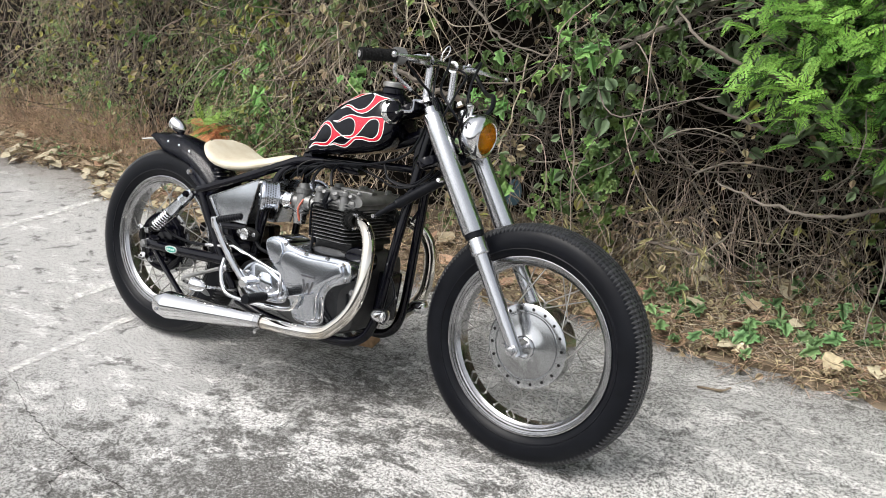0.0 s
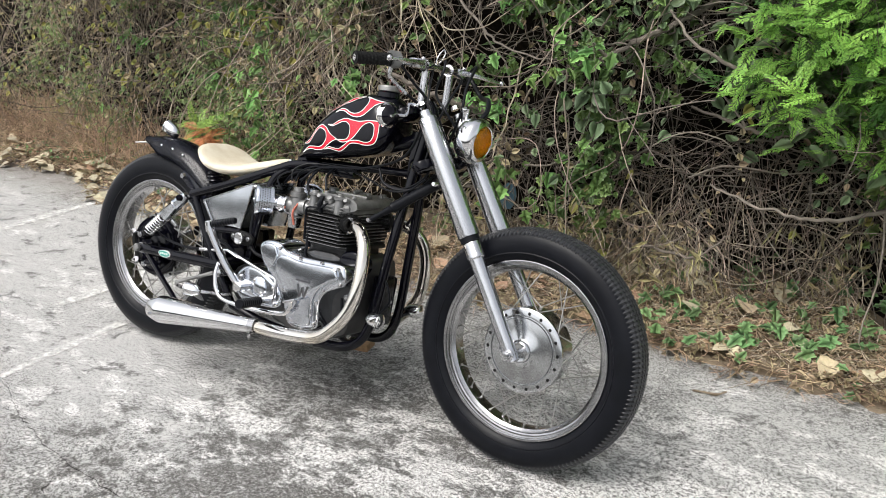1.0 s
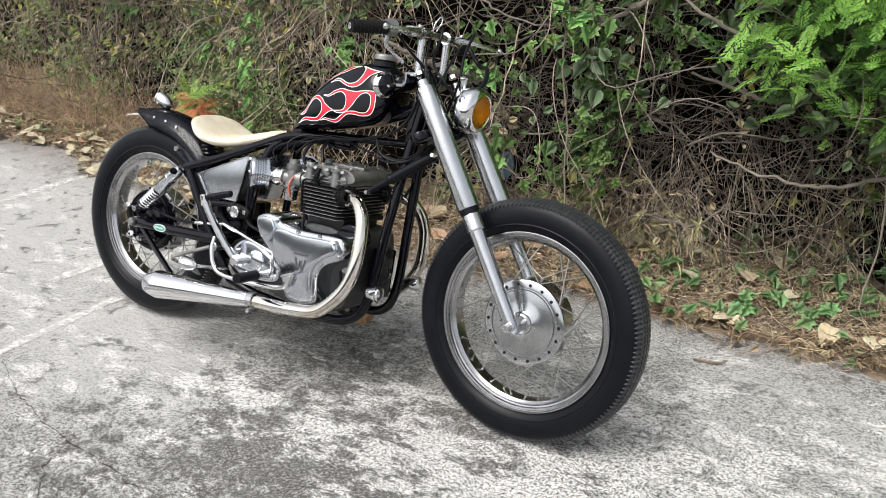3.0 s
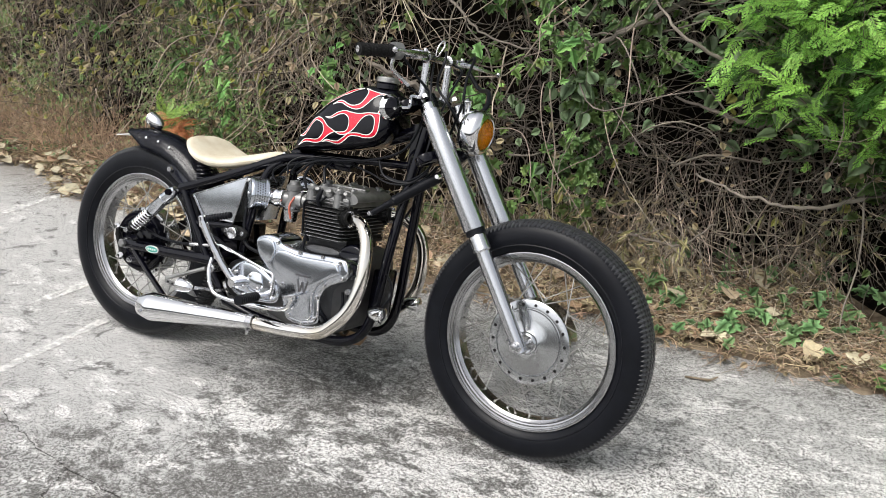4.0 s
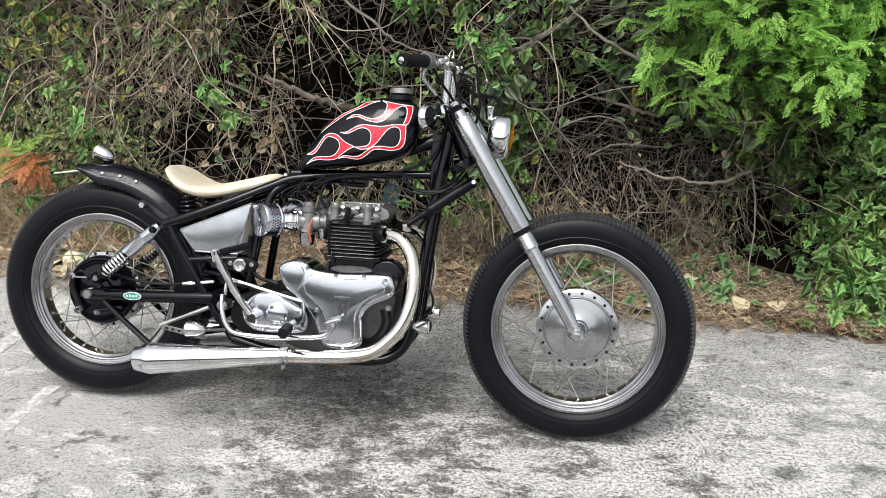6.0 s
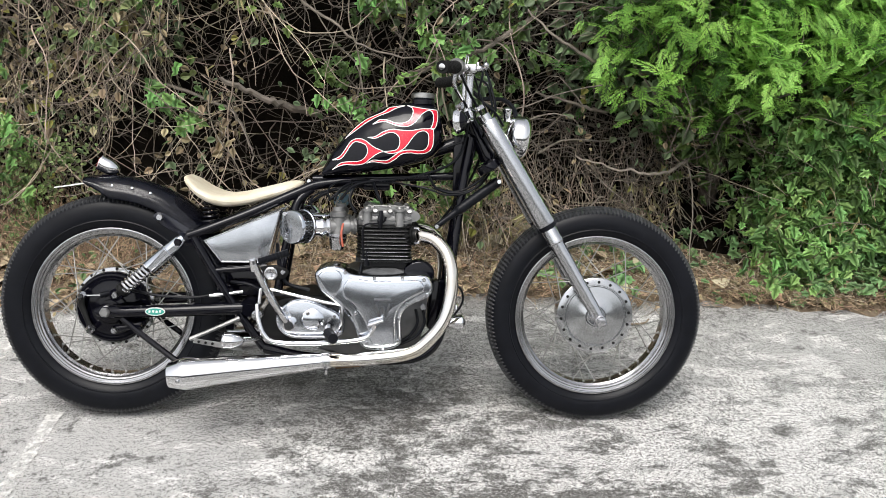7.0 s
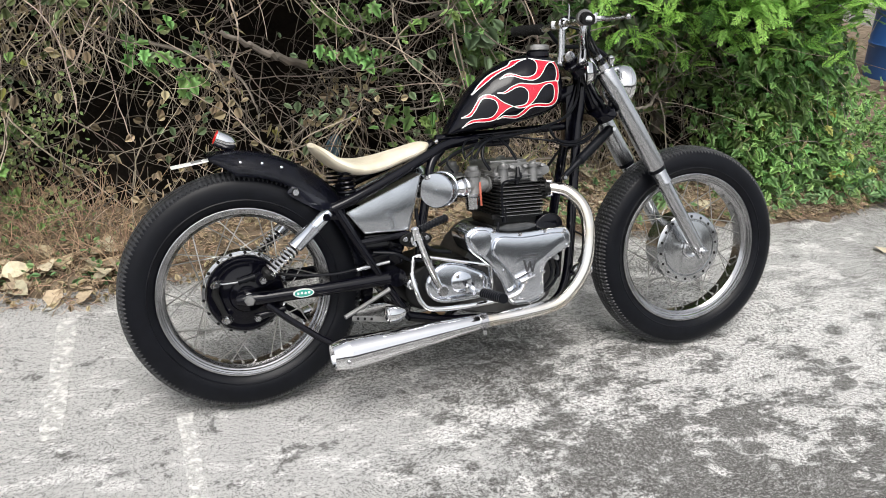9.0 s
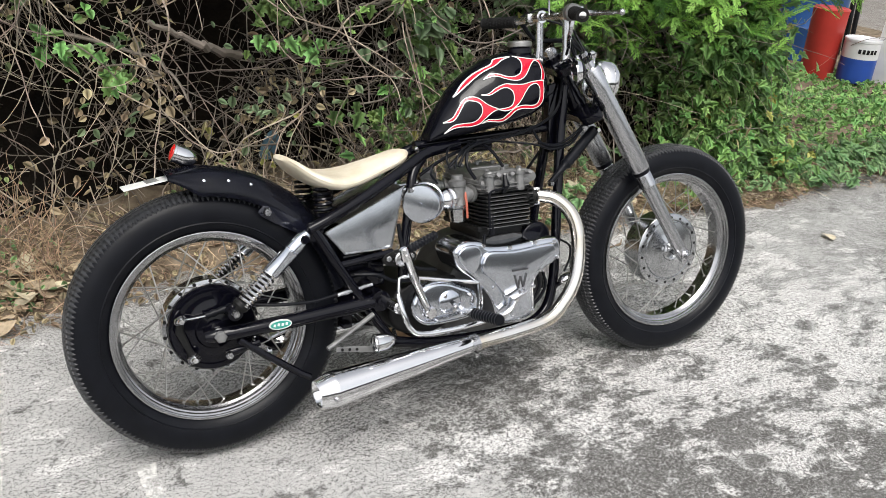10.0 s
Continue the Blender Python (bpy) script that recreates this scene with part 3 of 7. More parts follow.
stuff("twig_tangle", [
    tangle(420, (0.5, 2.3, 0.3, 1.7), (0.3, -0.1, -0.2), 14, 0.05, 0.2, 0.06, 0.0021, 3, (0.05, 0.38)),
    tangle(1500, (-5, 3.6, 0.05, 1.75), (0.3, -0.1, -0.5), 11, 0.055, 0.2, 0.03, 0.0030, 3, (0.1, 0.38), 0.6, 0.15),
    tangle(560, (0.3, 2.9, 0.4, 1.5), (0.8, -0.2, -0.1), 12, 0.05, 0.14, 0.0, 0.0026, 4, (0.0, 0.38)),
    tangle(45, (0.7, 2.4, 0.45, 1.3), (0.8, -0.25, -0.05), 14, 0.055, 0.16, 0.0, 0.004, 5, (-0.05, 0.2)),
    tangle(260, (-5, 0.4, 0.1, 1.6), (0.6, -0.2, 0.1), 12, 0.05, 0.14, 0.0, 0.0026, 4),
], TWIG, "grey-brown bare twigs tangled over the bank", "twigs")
p = np.concatenate([on_foot(6200, -5, 0.4, -0.12), on_foot(4800, 0.4, 4.2, -0.12)])
lit = stems(wander(p, rnd.normal(0, 1, (11000, 3)) * [1, 1, 0.2], 5, rnd.uniform(0.007, 0.026, 11000), 0.16), rnd.uniform(0.0008, 0.0022, 11000))
p = on_foot(2200, 0.4, 3.0, 0.1, 1.0)
pale_lit = stems(wander(p, rnd.normal(0, 1, (2200, 3)) * [1, 1, 0.25], 5, rnd.uniform(0.01, 0.03, 2200), 0.12), rnd.uniform(0.0008, 0.0016, 2200))
p = np.concatenate([on_foot(2400, -4.5, -1.1, 0.3, 1.3, 0.12), on_foot(700, -1.2, -0.3, 0.3, 1.2, 0.05)])
n_ = len(p)
weeds = stems(wander(p, rnd.normal(0, 0.5, (n_, 3)) + [0, -0.1, 1.0], 8, rnd.uniform(0.014, 0.05, n_), 0.2), rnd.uniform(0.001, 0.0024, n_))
stuff("plant_litter", [lit], LITTER, "brown litter of dry stalks at the foot of the bank", "plant litter")
stuff("straw_litter", [pale_lit], STRAW, "pale dry straw lying at the foot of the bank", "plant litter")
stuff("dead_weeds", [weeds], RUST, "rust-brown dead weeds along the edge of the concrete", "dead weeds")


def foliage(N, area, template, size, depth=(-0.16, 0.02), clumps=0, spread=0.12, tilt=0.7, up=0.8):
    """Leaves over a stretch of the bank, gathered in clumps if asked."""
    if clumps:
        c = on_bank(clumps, *area, *depth)
        p = c[rnd.integers(0, clumps, N)] + rnd.normal(0, spread, (N, 3)) * np.array([1, 0.45, 1])
        p[:, 2] = np.clip(p[:, 2], 0.02, 3)
    else:
        p = on_bank(N, *area, *depth)
    n = np.array([0, -0.9, up])[None] + rnd.normal(0, tilt, (N, 3)) * 0.8
    return scatter(template, p, n, rnd.normal(-1.57, 0.9, N), rnd.uniform(0.55, 1.3, N) * size)


stuff("ivy", [
    foliage(330, (0.8, 1.6, 0.6, 1.6), LOBED, 0.045, clumps=22, spread=0.07),
    foliage(130, (0.95, 1.3, 0.3, 0.9), LOBED, 0.045, clumps=8, spread=0.07),
    foliage(260, (-4, 0.6, 0.1, 1.5), LOBED, 0.042, clumps=22, spread=0.06),
    foliage(1500, (2.6, 3.8, 0.05, 1.8), LOBED, 0.055, (-0.1, 0.1)),
    foliage(90, (0.3, 1.0, 0.6, 1.3), LOBED, 0.045, clumps=7, spread=0.06),
    foliage(1000, (2.35, 3.0, 0.25, 1.2), LOBED, 0.055, (-0.16, 0.05), 70, 0.1, up=1.1),
], IVY, "green lobed ivy leaves trailing over the bank", "ivy", False)
stuff("creeper", [
    foliage(2200, (2.6, 3.9, 0.3, 0.8), PALMATE, 0.058, (-0.16, 0.0), 130, 0.1, up=1.2),
    foliage(1900, (2.3, 4.0, 0.03, 0.35), PALMATE, 0.056, (-0.14, 0.0), 120, 0.08, up=1.6),
    foliage(3400, (2.9, 3.8, 0.5, 1.8), PALMATE, 0.058, (-0.2, 0.0), 170, 0.1, up=1.1),
], CREEPER, "fresh green creeper with five-lobed leaves covering the bank", "creeper", False)
stuff("bank_creeper", [
    foliage(330, (-3.2, 0.1, 0.1, 1.35), PALMATE, 0.05, (-0.2, -0.04), 26, 0.06),
    foliage(110, (-1.7, -0.4, 0.06, 0.6), PALMATE, 0.055, (-0.34, -0.1), 16, 0.07),
    foliage(80, (-1.6, 0.2, 0.8, 1.6), HEART, 0.05, (-0.2, -0.04), 16, 0.07),
    foliage(90, (0.75, 1.2, 0.45, 1.3), PALMATE, 0.055, (-0.2, -0.04), 14, 0.07),
    foliage(12, (-0.27, -0.17, 0.70, 0.80), PALMATE, 0.065, (-0.1, -0.04)),
    foliage(20, (0.48, 0.8, 0.70, 0.84), PALMATE, 0.055, (-0.16, -0.06)),
], CREEPER, "sprigs of fresh green creeper among the dry vines", "creeper", False)
stuff("vine_leaves", [
    foliage(460, (-0.2, 2.4, 0.4, 1.7), OVAL, 0.042, clumps=70, spread=0.1),
    foliage(480, (-5, 0, 0.3, 1.7), OVAL, 0.032, clumps=70, spread=0.08),
    foliage(330, (1.0, 2.2, 0.8, 1.7), HEART, 0.065, clumps=34, spread=0.1),
    foliage(120, (-0.4, 1.0, 0.9, 1.7), HEART, 0.05, clumps=20, spread=0.1),
], PALELEAF, "dusty green oval vine leaves among the dry stems", "leaves", False)
stuff("yellowing_leaves", [
    foliage(200, (-5, 3.5, 0.1, 1.6), HEART, 0.04),
    foliage(240, (-4.5, -0.4, 0.1, 1.2), HEART, 0.05, (-0.26, -0.06), 60, 0.09),
    foliage(130, (2.9, 3.8, 0.1, 1.6), LOBED, 0.05, (-0.2, -0.02), 30, 0.08),
], YELLOWLEAF, "yellowing leaves scattered over the bank", "leaves", False)
stuff("withered_leaves", [
    foliage(1500, (-5, 3.4, 0.05, 1.7), OVAL, 0.045, (0.08, 0.34)),
    foliage(160, (-2.6, -0.2, 0.05, 0.6), OVAL, 0.05, (-0.25, -0.02), 50, 0.08),
    foliage(1300, (-5, 0.8, 0.1, 1.7), OVAL, 0.036),
    foliage(700, (-4.2, 0.1, 0.15, 1.7), OVAL, 0.042, (-0.24, -0.02), 70, 0.08),
    foliage(500, (0.8, 3.6, 0.1, 1.5), OVAL, 0.032),
    foliage(1800, (-5, 0.8, 0.1, 1.7), NARROW, 0.045),
    foliage(260, (0.9, 2.4, 0.05, 0.45), NARROW, 0.045, (-0.2, 0.0)),
], DRYLEAF, "withered brown leaves caught in the vines", "leaves", False)
stuff("green_weeds", [
    foliage(2600, (-2.2, -0.5, 0.06, 0.6), OVAL, 0.02, (-0.4, -0.02), 110, 0.06),
    foliage(1700, (-5, -1.2, 0.15, 1.2), OVAL, 0.032, (-0.22, 0.0), 110, 0.07),
    foliage(1300, (-4.5, 0.5, 0.1, 1.6), OVAL, 0.042, (-0.22, 0.0), 80, 0.07),
    foliage(70, (-4.5, 0.2, 0.15, 1.65), HEART, 0.05, (-0.2, -0.04), 40, 0.1),
], GREENWEED, "small-leaved yellow-green weeds on the lower bank", "weeds", False)
stuff("grass_blades", [
    foliage(900, (-4.5, 0.7, 0.15, 1.6), NARROW, 0.06, (-0.15, 0.05), 150, 0.07),
    foliage(1300, (-5, -1.2, 0.1, 1.1), NARROW, 0.05, (-0.2, 0.02), 160, 0.07),
    foliage(300, (0.7, 3.0, 0.05, 0.4), NARROW, 0.06, (-0.25, 0.0), 60, 0.07),
], GRASS, "half-dry yellow-green grass blades on the bank", "grass", False)
# unseen leaves added overhead keep sky light off the bank
top = rnd.uniform([-3.6, 0.95, 1.8], [1.9, 1.9, 2.5], (8200, 3))
top[:, 1] = np.maximum(top[:, 1], 1.55 - 0.8 * (top[:, 2] - 1.7))
stuff("hedge_top", [scatter(OVAL, top, np.array([0, -0.5, 1.0]) + rnd.normal(0, 0.5, top.shape), rnd.uniform(0, 6.3, len(top)), rnd.uniform(0.05, 0.09, len(top)))], PALELEAF, "unseen leaf canopy added to shade the bank from above", "bushes", False)
# low green creeper at the foot
def foot_z(x, y):
    t = np.clip((y - edge_y(x)) / (bank_y(x, 0) + 0.05 - edge_y(x)), 0, 1.6)
    return 0.008 + 0.05 * t ** 1.5


tufts = ((1.44, 1.6), (1.6, 1.11), (1.76, 1.02), (1.96, 1.07), (2.03, 1.33), (1.83, 1.7), (1.59, 1.79), (2.15, 1.8), (2.24, 0.98), (1.56, 1.19), (1.73, 1.12), (2.03, 1.28), (1.95, 1.15), (2.21, 1.4), (2.04, 1.43), (2.05, 1.12), (2.3, 1.23), (2.21, 1.21), (2.33, 1.44), (1.81, 1.62), (1.54, 1.6), (2.45, 1.25), (2.6, 1.2), (2.75, 1.15), (2.45, 1.4))
p = np.concatenate([np.array(t)[None] + rnd.normal(0, 0.085, (6, 2)) for t in tufts] + [np.stack([rnd.uniform(2.65, 4.6, 700), rnd.uniform(0.86, 1.35, 700)], 1)])
p = np.concatenate([p, (foot_z(p[:, 0], p[:, 1]) + rnd.uniform(0.01, 0.07, len(p)))[:, None]], 1)
q = on_foot(500, -3.2, -0.3, 0.15, 0.9, 0.07)
low = [scatter(PALMATE, p, np.array([0, -0.5, 1.0]) + rnd.normal(0, 0.3, p.shape), rnd.uniform(0, 6.3, len(p)), rnd.uniform(0.035, 0.07, len(p)))]
low.append(scatter(OVAL, q, np.array([0, -0.35, 1.0]) + rnd.normal(0, 0.4, (len(q), 3)), rnd.uniform(0, 6.3, len(q)), rnd.uniform(0.015, 0.035, len(q))))
stuff("ground_creeper", low, FOOTLEAF, "low green creeper growing at the edge of the concrete", "creeper", False)

# crumbled dry leaves over the litter
p = np.concatenate([on_foot(3000, -4.8, 0.4, -0.16, 1.1, 0.025), on_foot(2300, 0.4, 3.4, -0.08, 1.1, 0.025), on_foot(1400, -3.8, -0.3, -0.1, 0.9, 0.03), on_foot(2600, 0.4, 3.0, 0.0, 1.1, 0.03)])
crumbs = scatter(OVAL, p, np.array([0, -0.2, 1.0]) + rnd.normal(0, 0.45, p.shape), rnd.uniform(0, 6.3, len(p)), rnd.uniform(0.012, 0.036, len(p)))
stuff("leaf_crumbs", [crumbs], DRYLEAF, "crumbled brown dry leaves over the litter", "plant litter", False)

# fallen leaves, one by one
LEAF_SHAPES = []
for k, tpl in enumerate((OVAL, HEART, OVAL)):
    v, f = tpl
    v = v.copy()
    v[:, 2] += 0.12 * np.sin(5 * v[:, 0] + k) * (1 + v[:, 1]) + 0.1 * np.abs(v[:, 1])
    v[:, 2] -= v[:, 2].min()
    me = bpy.data.meshes.new("fallen_leaf")
    me.from_pydata(v.tolist(), [], f.tolist())
    me.materials.append(surf("fallen_leaf_%s" % "abc"[k], ((0.56, 0.5, 0.35), (0.52, 0.42, 0.28), (0.42, 0.27, 0.17))[k], 0.7, 0, 0.35, 5, piece=0.3, bump=0.002, bscale=12))
    LEAF_SHAPES.append(me)
spots = [(x, float(edge_y(x)) + t, 0) for x, t in zip(rnd.uniform(-3.7, -1.5, 84), rnd.uniform(-0.08, 0.28, 84))]
spots += [(x, float(edge_y(x)) + t, 1) for x, t in zip(rnd.uniform(-2.4, -0.25, 110), rnd.uniform(-0.03, 0.4, 110))]
spots += [(x, float(edge_y(x)) + t, 2) for x, t in zip(rnd.uniform(0.2, 2.9, 80), rnd.uniform(0.02, 0.45, 80))]
spots += [(x, float(edge_y(x)) + t, 0) for x, t in zip(rnd.uniform(-1.8, -0.35, 34), rnd.uniform(0.0, 0.35, 34))]
spots += [(x, y, 3) for x, y in ((1.41, 1.37), (1.57, 1.63), (1.65, 1.38), (1.38, 1.7), (1.85, 1.09), (1.87, 1.32), (1.97, 1.53), (2.24, 1.02), (1.66, 1.52), (1.36, 1.47), (1.72, 1.14), (1.93, 1.3), (2.2, 1.6), (2.38, 1.0))]
spots += [(x, y, 0) for x, y in ((2.39, 0.96), (2.38, 1.19), (-2.31, 1.4), (-2.06, 1.22))]
spots += [(x, y, 1) for x, y in ((1.54, 1.73), (1.97, 1.59), (1.88, 1.75), (1.35, 1.72), (2.04, 1.0), (2.31, 1.16))]
for x, y, kind_ in spots:
    ob = new("fallen_leaf", LEAF_SHAPES[kind_ % 3 if rnd.uniform() < 0.7 else int(rnd.integers(0, 3))])
    s = rnd.uniform(*((0.07, 0.125), (0.05, 0.1), (0.05, 0.1), (0.075, 0.115))[kind_])
    ob.matrix_world = pose(x, y, float(foot_z(x, y)) + (0.028 if kind_ == 3 else 0.006), rnd.uniform(-28, 28), rnd.uniform(-25, 25), rnd.uniform(0, 360)) @ Matrix.Diagonal((s, s, 0.55 * s, 1))
    tagged(ob, ("pale yellowish dry leaf curled at the edge of the concrete", "curled tan dry leaf fallen at the foot of the bank", "small brown dry leaf fallen at the foot of the bank", "large pale dry leaf lying among the creeper")[kind_], "leaf", "fallen leaves")

ob = new("fallen_leaf", LEAF_SHAPES[0])
ob.matrix_world = pose(2.96, 0.37, lot_z(2.96) + 0.002, 4, -5, 70) @ Matrix.Diagonal((0.085, 0.085, 0.04, 1))
tagged(ob, "single pale yellow leaf lying out on the concrete", "leaf", "fallen leaves")

# a twig on the concrete
bm = bmn()
tube(bm, crom([(1.86, 0.66, -0.017), (1.9, 0.665, -0.015), (1.94, 0.675, -0.016), (1.965, 0.70, -0.009)], 5), [0.004] * 8 + [0.006] * 3 + [0.0035] * 5, 6)
tagged(part("twig", bm, DIRT), "short dark twig lying on the concrete", "twig")


# larger bare branches
def branch(pts, r, forks=()):
    bm = bmn()
    line = crom(pts, 7)
    n = len(line)
    tube(bm, [p + Vector(rnd.normal(0, 0.004, 3)) for p in line], [r * (1 - 0.6 * k / n) for k in range(n)], 7)
    for a, tip in forks:
        c = line[int(a * (n - 1))]
        mid = (c + Vector(tip)) / 2 + Vector(rnd.normal(0, 0.02, 3))
        tube(bm, crom([c, mid, tip], 5), [r * 0.55 * (1 - 0.07 * k) for k in range(11)], 6)
    return tagged(part("branch", bm, TWIG), "bare weathered grey branch sticking out of the bank", "branch", "bare branches")


branch([(2.15, 1.7, 0.82), (2.0, 1.5, 0.78), (1.86, 1.44, 0.745), (1.72, 1.41, 0.78), (1.53, 1.42, 0.83)], 0.013, [(0.7, (1.63, 1.4, 0.92))])
branch([(2.3, 1.4, 0.52), (2.1, 1.2, 0.5), (1.9, 1.16, 0.53), (1.7, 1.2, 0.57)], 0.009)
branch([(1.6, 1.5, 1.25), (1.4, 1.3, 1.12), (1.22, 1.25, 1.02), (1.0, 1.3, 0.93), (0.9, 1.35, 0.9)], 0.013, [(0.5, (1.15, 1.2, 1.12))])
branch([(0.5, 1.6, 0.66), (0.33, 1.42, 0.74), (0.22, 1.35, 0.80), (0.1, 1.31, 0.858)], 0.021)
branch([(-0.2, 1.6, 0.78), (0.1, 1.4, 0.72), (0.2, 1.3, 0.62), (0.24, 1.28, 0.5)], 0.009)
branch([(1.3, 1.45, 0.2), (1.5, 1.25, 0.26), (1.7, 1.15, 0.3), (1.82, 1.1, 0.42)], 0.008)
branch([(0.3, 1.5, 1.3), (0.6, 1.3, 1.12), (0.8, 1.28, 1.0), (1.2, 1.3, 0.98)], 0.008)
branch([(2.0, 1.5, 0.95), (1.8, 1.3, 0.98), (1.6, 1.22, 1.08), (1.45, 1.3, 1.2)], 0.011)

# cypress: a trunk, limbs and many flat sprays
cyp = thing("cypress_tree", "bright green cypress with feathery sprays above the bank", "tree", pose(2.55, 1.75, 0.2))
bm = bmn()
tube(bm, crom([(0, 0, -0.2), (0.03, -0.05, 0.5), (0, -0.02, 1.2), (0.02, 0, 2.2)], 6), [0.05 - 0.0018 * k for k in range(19)], 9)
part("trunk", bm, TWIG, cyp)
bm = bmn()
tips = []
for k in range(64):
    x = rnd.uniform(-0.78, 0.85)
    z0, y1 = rnd.uniform(0.3, 1.5), rnd.uniform(-0.78, -0.35)
    z1 = max(z0 + rnd.uniform(-0.1, 0.25), rnd.uniform(0.72, 0.9) + 0.12 * abs(x + 0.1))
    line = crom([(0, -0.02, z0), (0.45 * x, 0.5 * y1, z0 + 0.12), (x, y1, z1)], 5)
    tube(bm, line, [0.012 - 0.0009 * i for i in range(11)], 5)
    tips += [(line[i], line[min(i + 1, 10)] - line[i - 1]) for i in (6, 7, 8, 9, 10, 10)]
part("limb_frame", bm, TWIG, cyp)


def sprays(reps, jitter, lean, size, out):
    """Flat sprays along the limbs, drooping at their tips."""
    P = np.array([t[0] for t in tips for _ in range(reps)])
    D = np.array([t[1] for t in tips for _ in range(reps)])
    P = P + rnd.normal(0, jitter, P.shape) + [0, out, 0]
    D = D / np.linalg.norm(D, axis=1, keepdims=True) * 0.7 + rnd.normal(0, 0.55, D.shape) + lean
    D /= np.linalg.norm(D, axis=1, keepdims=True)
    Nn = np.array([0, -0.4, 1.0]) + rnd.normal(0, 0.4, P.shape)
    Nn = Nn - D * (Nn * D).sum(1, keepdims=True)
    Nn /= np.linalg.norm(Nn, axis=1, keepdims=True)
    R = np.stack([D, np.cross(Nn, D), Nn], -1)
    S = rnd.uniform(*size, len(P))
    v = np.einsum("nij,vj->nvi", R, FROND[0]) * S[:, None, None] + P[:, None]
    q = FROND[1][None] + (np.arange(len(P)) * len(FROND[0]))[:, None, None]
    return v.reshape(-1, 3), q.reshape(-1, 4)


crown = raw("crown", *sprays(5, 0.07, [0, -0.45, 0.05], (0.08, 0.16), -0.1), CYPRESS, False)
crown.parent = cyp
# inner sprays hold the crown's deep shade in their darker green
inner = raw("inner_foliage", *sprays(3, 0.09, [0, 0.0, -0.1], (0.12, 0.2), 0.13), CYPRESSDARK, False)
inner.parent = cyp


# fern, half of it turned orange
def fern(x, y, z, material, n, size, label):
    pos = np.tile([[x, y, z]], (n, 1)) + rnd.normal(0, 0.03, (n, 3))
    nrm = np.array([0, -0.3, 1.0]) + rnd.normal(0, 0.5, (n, 3))
    v, f = scatter(FERNLEAF, pos, nrm, rnd.uniform(0, 6.3, n), rnd.uniform(0.7, 1.2, n) * size)
    return tagged(raw("fern", v, f, material, False), label, "fern")


fern(-1.22, 1.32, 0.43, FERN, 24, 0.15, "light green feathery fern on the bank")
fern(-1.06, 1.24, 0.40, ORANGEFERN, 34, 0.13, "withered orange fern on the bank")

# scrap of blue plastic in the undergrowth
bm = bmn()
prism(bm, closed_curve([(-0.045, -0.06), (0.03, -0.07), (0.05, 0.01), (0.02, 0.07), (-0.03, 0.06)], 3), 0, 0.008, 0.003)
tagged(part("plastic_scrap", bm, SCRAP, m=pose(0.63, 1.60, 0.255, 10, 12, 10) @ Matrix.Diagonal((0.85, 1, 0.95, 1))), "torn scrap of faded blue plastic caught in the vines", "plastic scrap")

# stores beyond the bank's end
bm = bmn()
lathe(bm, [(0, 0), (0, 0.135), (0.012, 0.142), (0.05, 0.142), (0.2, 0.142)], pose(0, 0, 0), 28)
can = thing("oil_can", "white and blue tin oil can standing on the ground", "can", pose(6.0, 2.68, 0.03))
part("can_base", bm, BLUETIN, can)
bm = bmn()
lathe(bm, [(0.2, 0.1425), (0.33, 0.1425), (0.335, 0.147), (0.352, 0.147), (0.358, 0.14), (0.345, 0.13), (0.345, 0)], pose(0, 0, 0), 28)
part("can_top", bm, TIN, can)
for k in range(5):
    bm = bmn()
    a = radians(214 + 13 * k)
    box(bm, (0.022, 0.004, 0.035), pose(0.1435 * math.cos(a), 0.1435 * math.sin(a), 0.265, 0, 0, math.degrees(a) + 90), 0.001)
    part("printed_bar", bm, DARKCAST, can)
bm = bmn()
tube(bm, crom([(-0.145, 0, 0.3), (-0.12, -0.11, 0.37), (0, -0.15, 0.39), (0.12, -0.11, 0.37), (0.145, 0, 0.3)], 4), 0.003, 6)
part("bail_handle", bm, STEEL, can)
bm = bmn()
lathe(bm, [(0, 0), (0, 0.17), (0.03, 0.19), (0.55, 0.2), (0.57, 0.21), (0.58, 0.19), (0.56, 0.0)], pose(5.86, 2.95, 0.0) @ Matrix.Diagonal((0.72, 0.72, 1.02, 1)), 24)
tagged(part("plastic_bin", bm, REDPLASTIC), "faded red plastic bin half hidden by weeds", "bin")
bm = bmn()
lathe(bm, [(0, 0), (0, 0.26), (0.02, 0.28), (0.3, 0.29), (0.32, 0.3), (0.34, 0.29), (0.62, 0.29), (0.64, 0.3), (0.66, 0.29), (0.9, 0.28), (0.92, 0.26), (0.9, 0.24), (0.9, 0)], pose(6.42, 3.58, 0.0), 28)
tagged(part("drum", bm, BLUEPAINT), "blue plastic drum standing among weeds", "drum")
rack = thing("pipe_rack", "dark steel rack of leaning bars beside the drums", "rack", pose(7.0, 3.4, 0))
for k in range(5):
    bm = bmn()
    tube(bm, [(-0.5 + 0.22 * k, 0.1 * k, 0), (-0.45 + 0.24 * k, 0.1 * k + 0.2, 1.6)], 0.025, 8)
    part("upright", bm, DARKCAST, rack)
bm = bmn()
tube(bm, [(-0.7, 0.15, 0.95), (0.8, 0.5, 0.95)], 0.03, 8)
part("rail", bm, DARKCAST, rack)
bm = bmn()
box(bm, (0.06, 0.9, 1.4), pose(6.45, 2.3, 0.7, 0, 9, 20), 0.01)
tagged(part("white_board", bm, TIN), "leaning white board beside the oil can", "board")
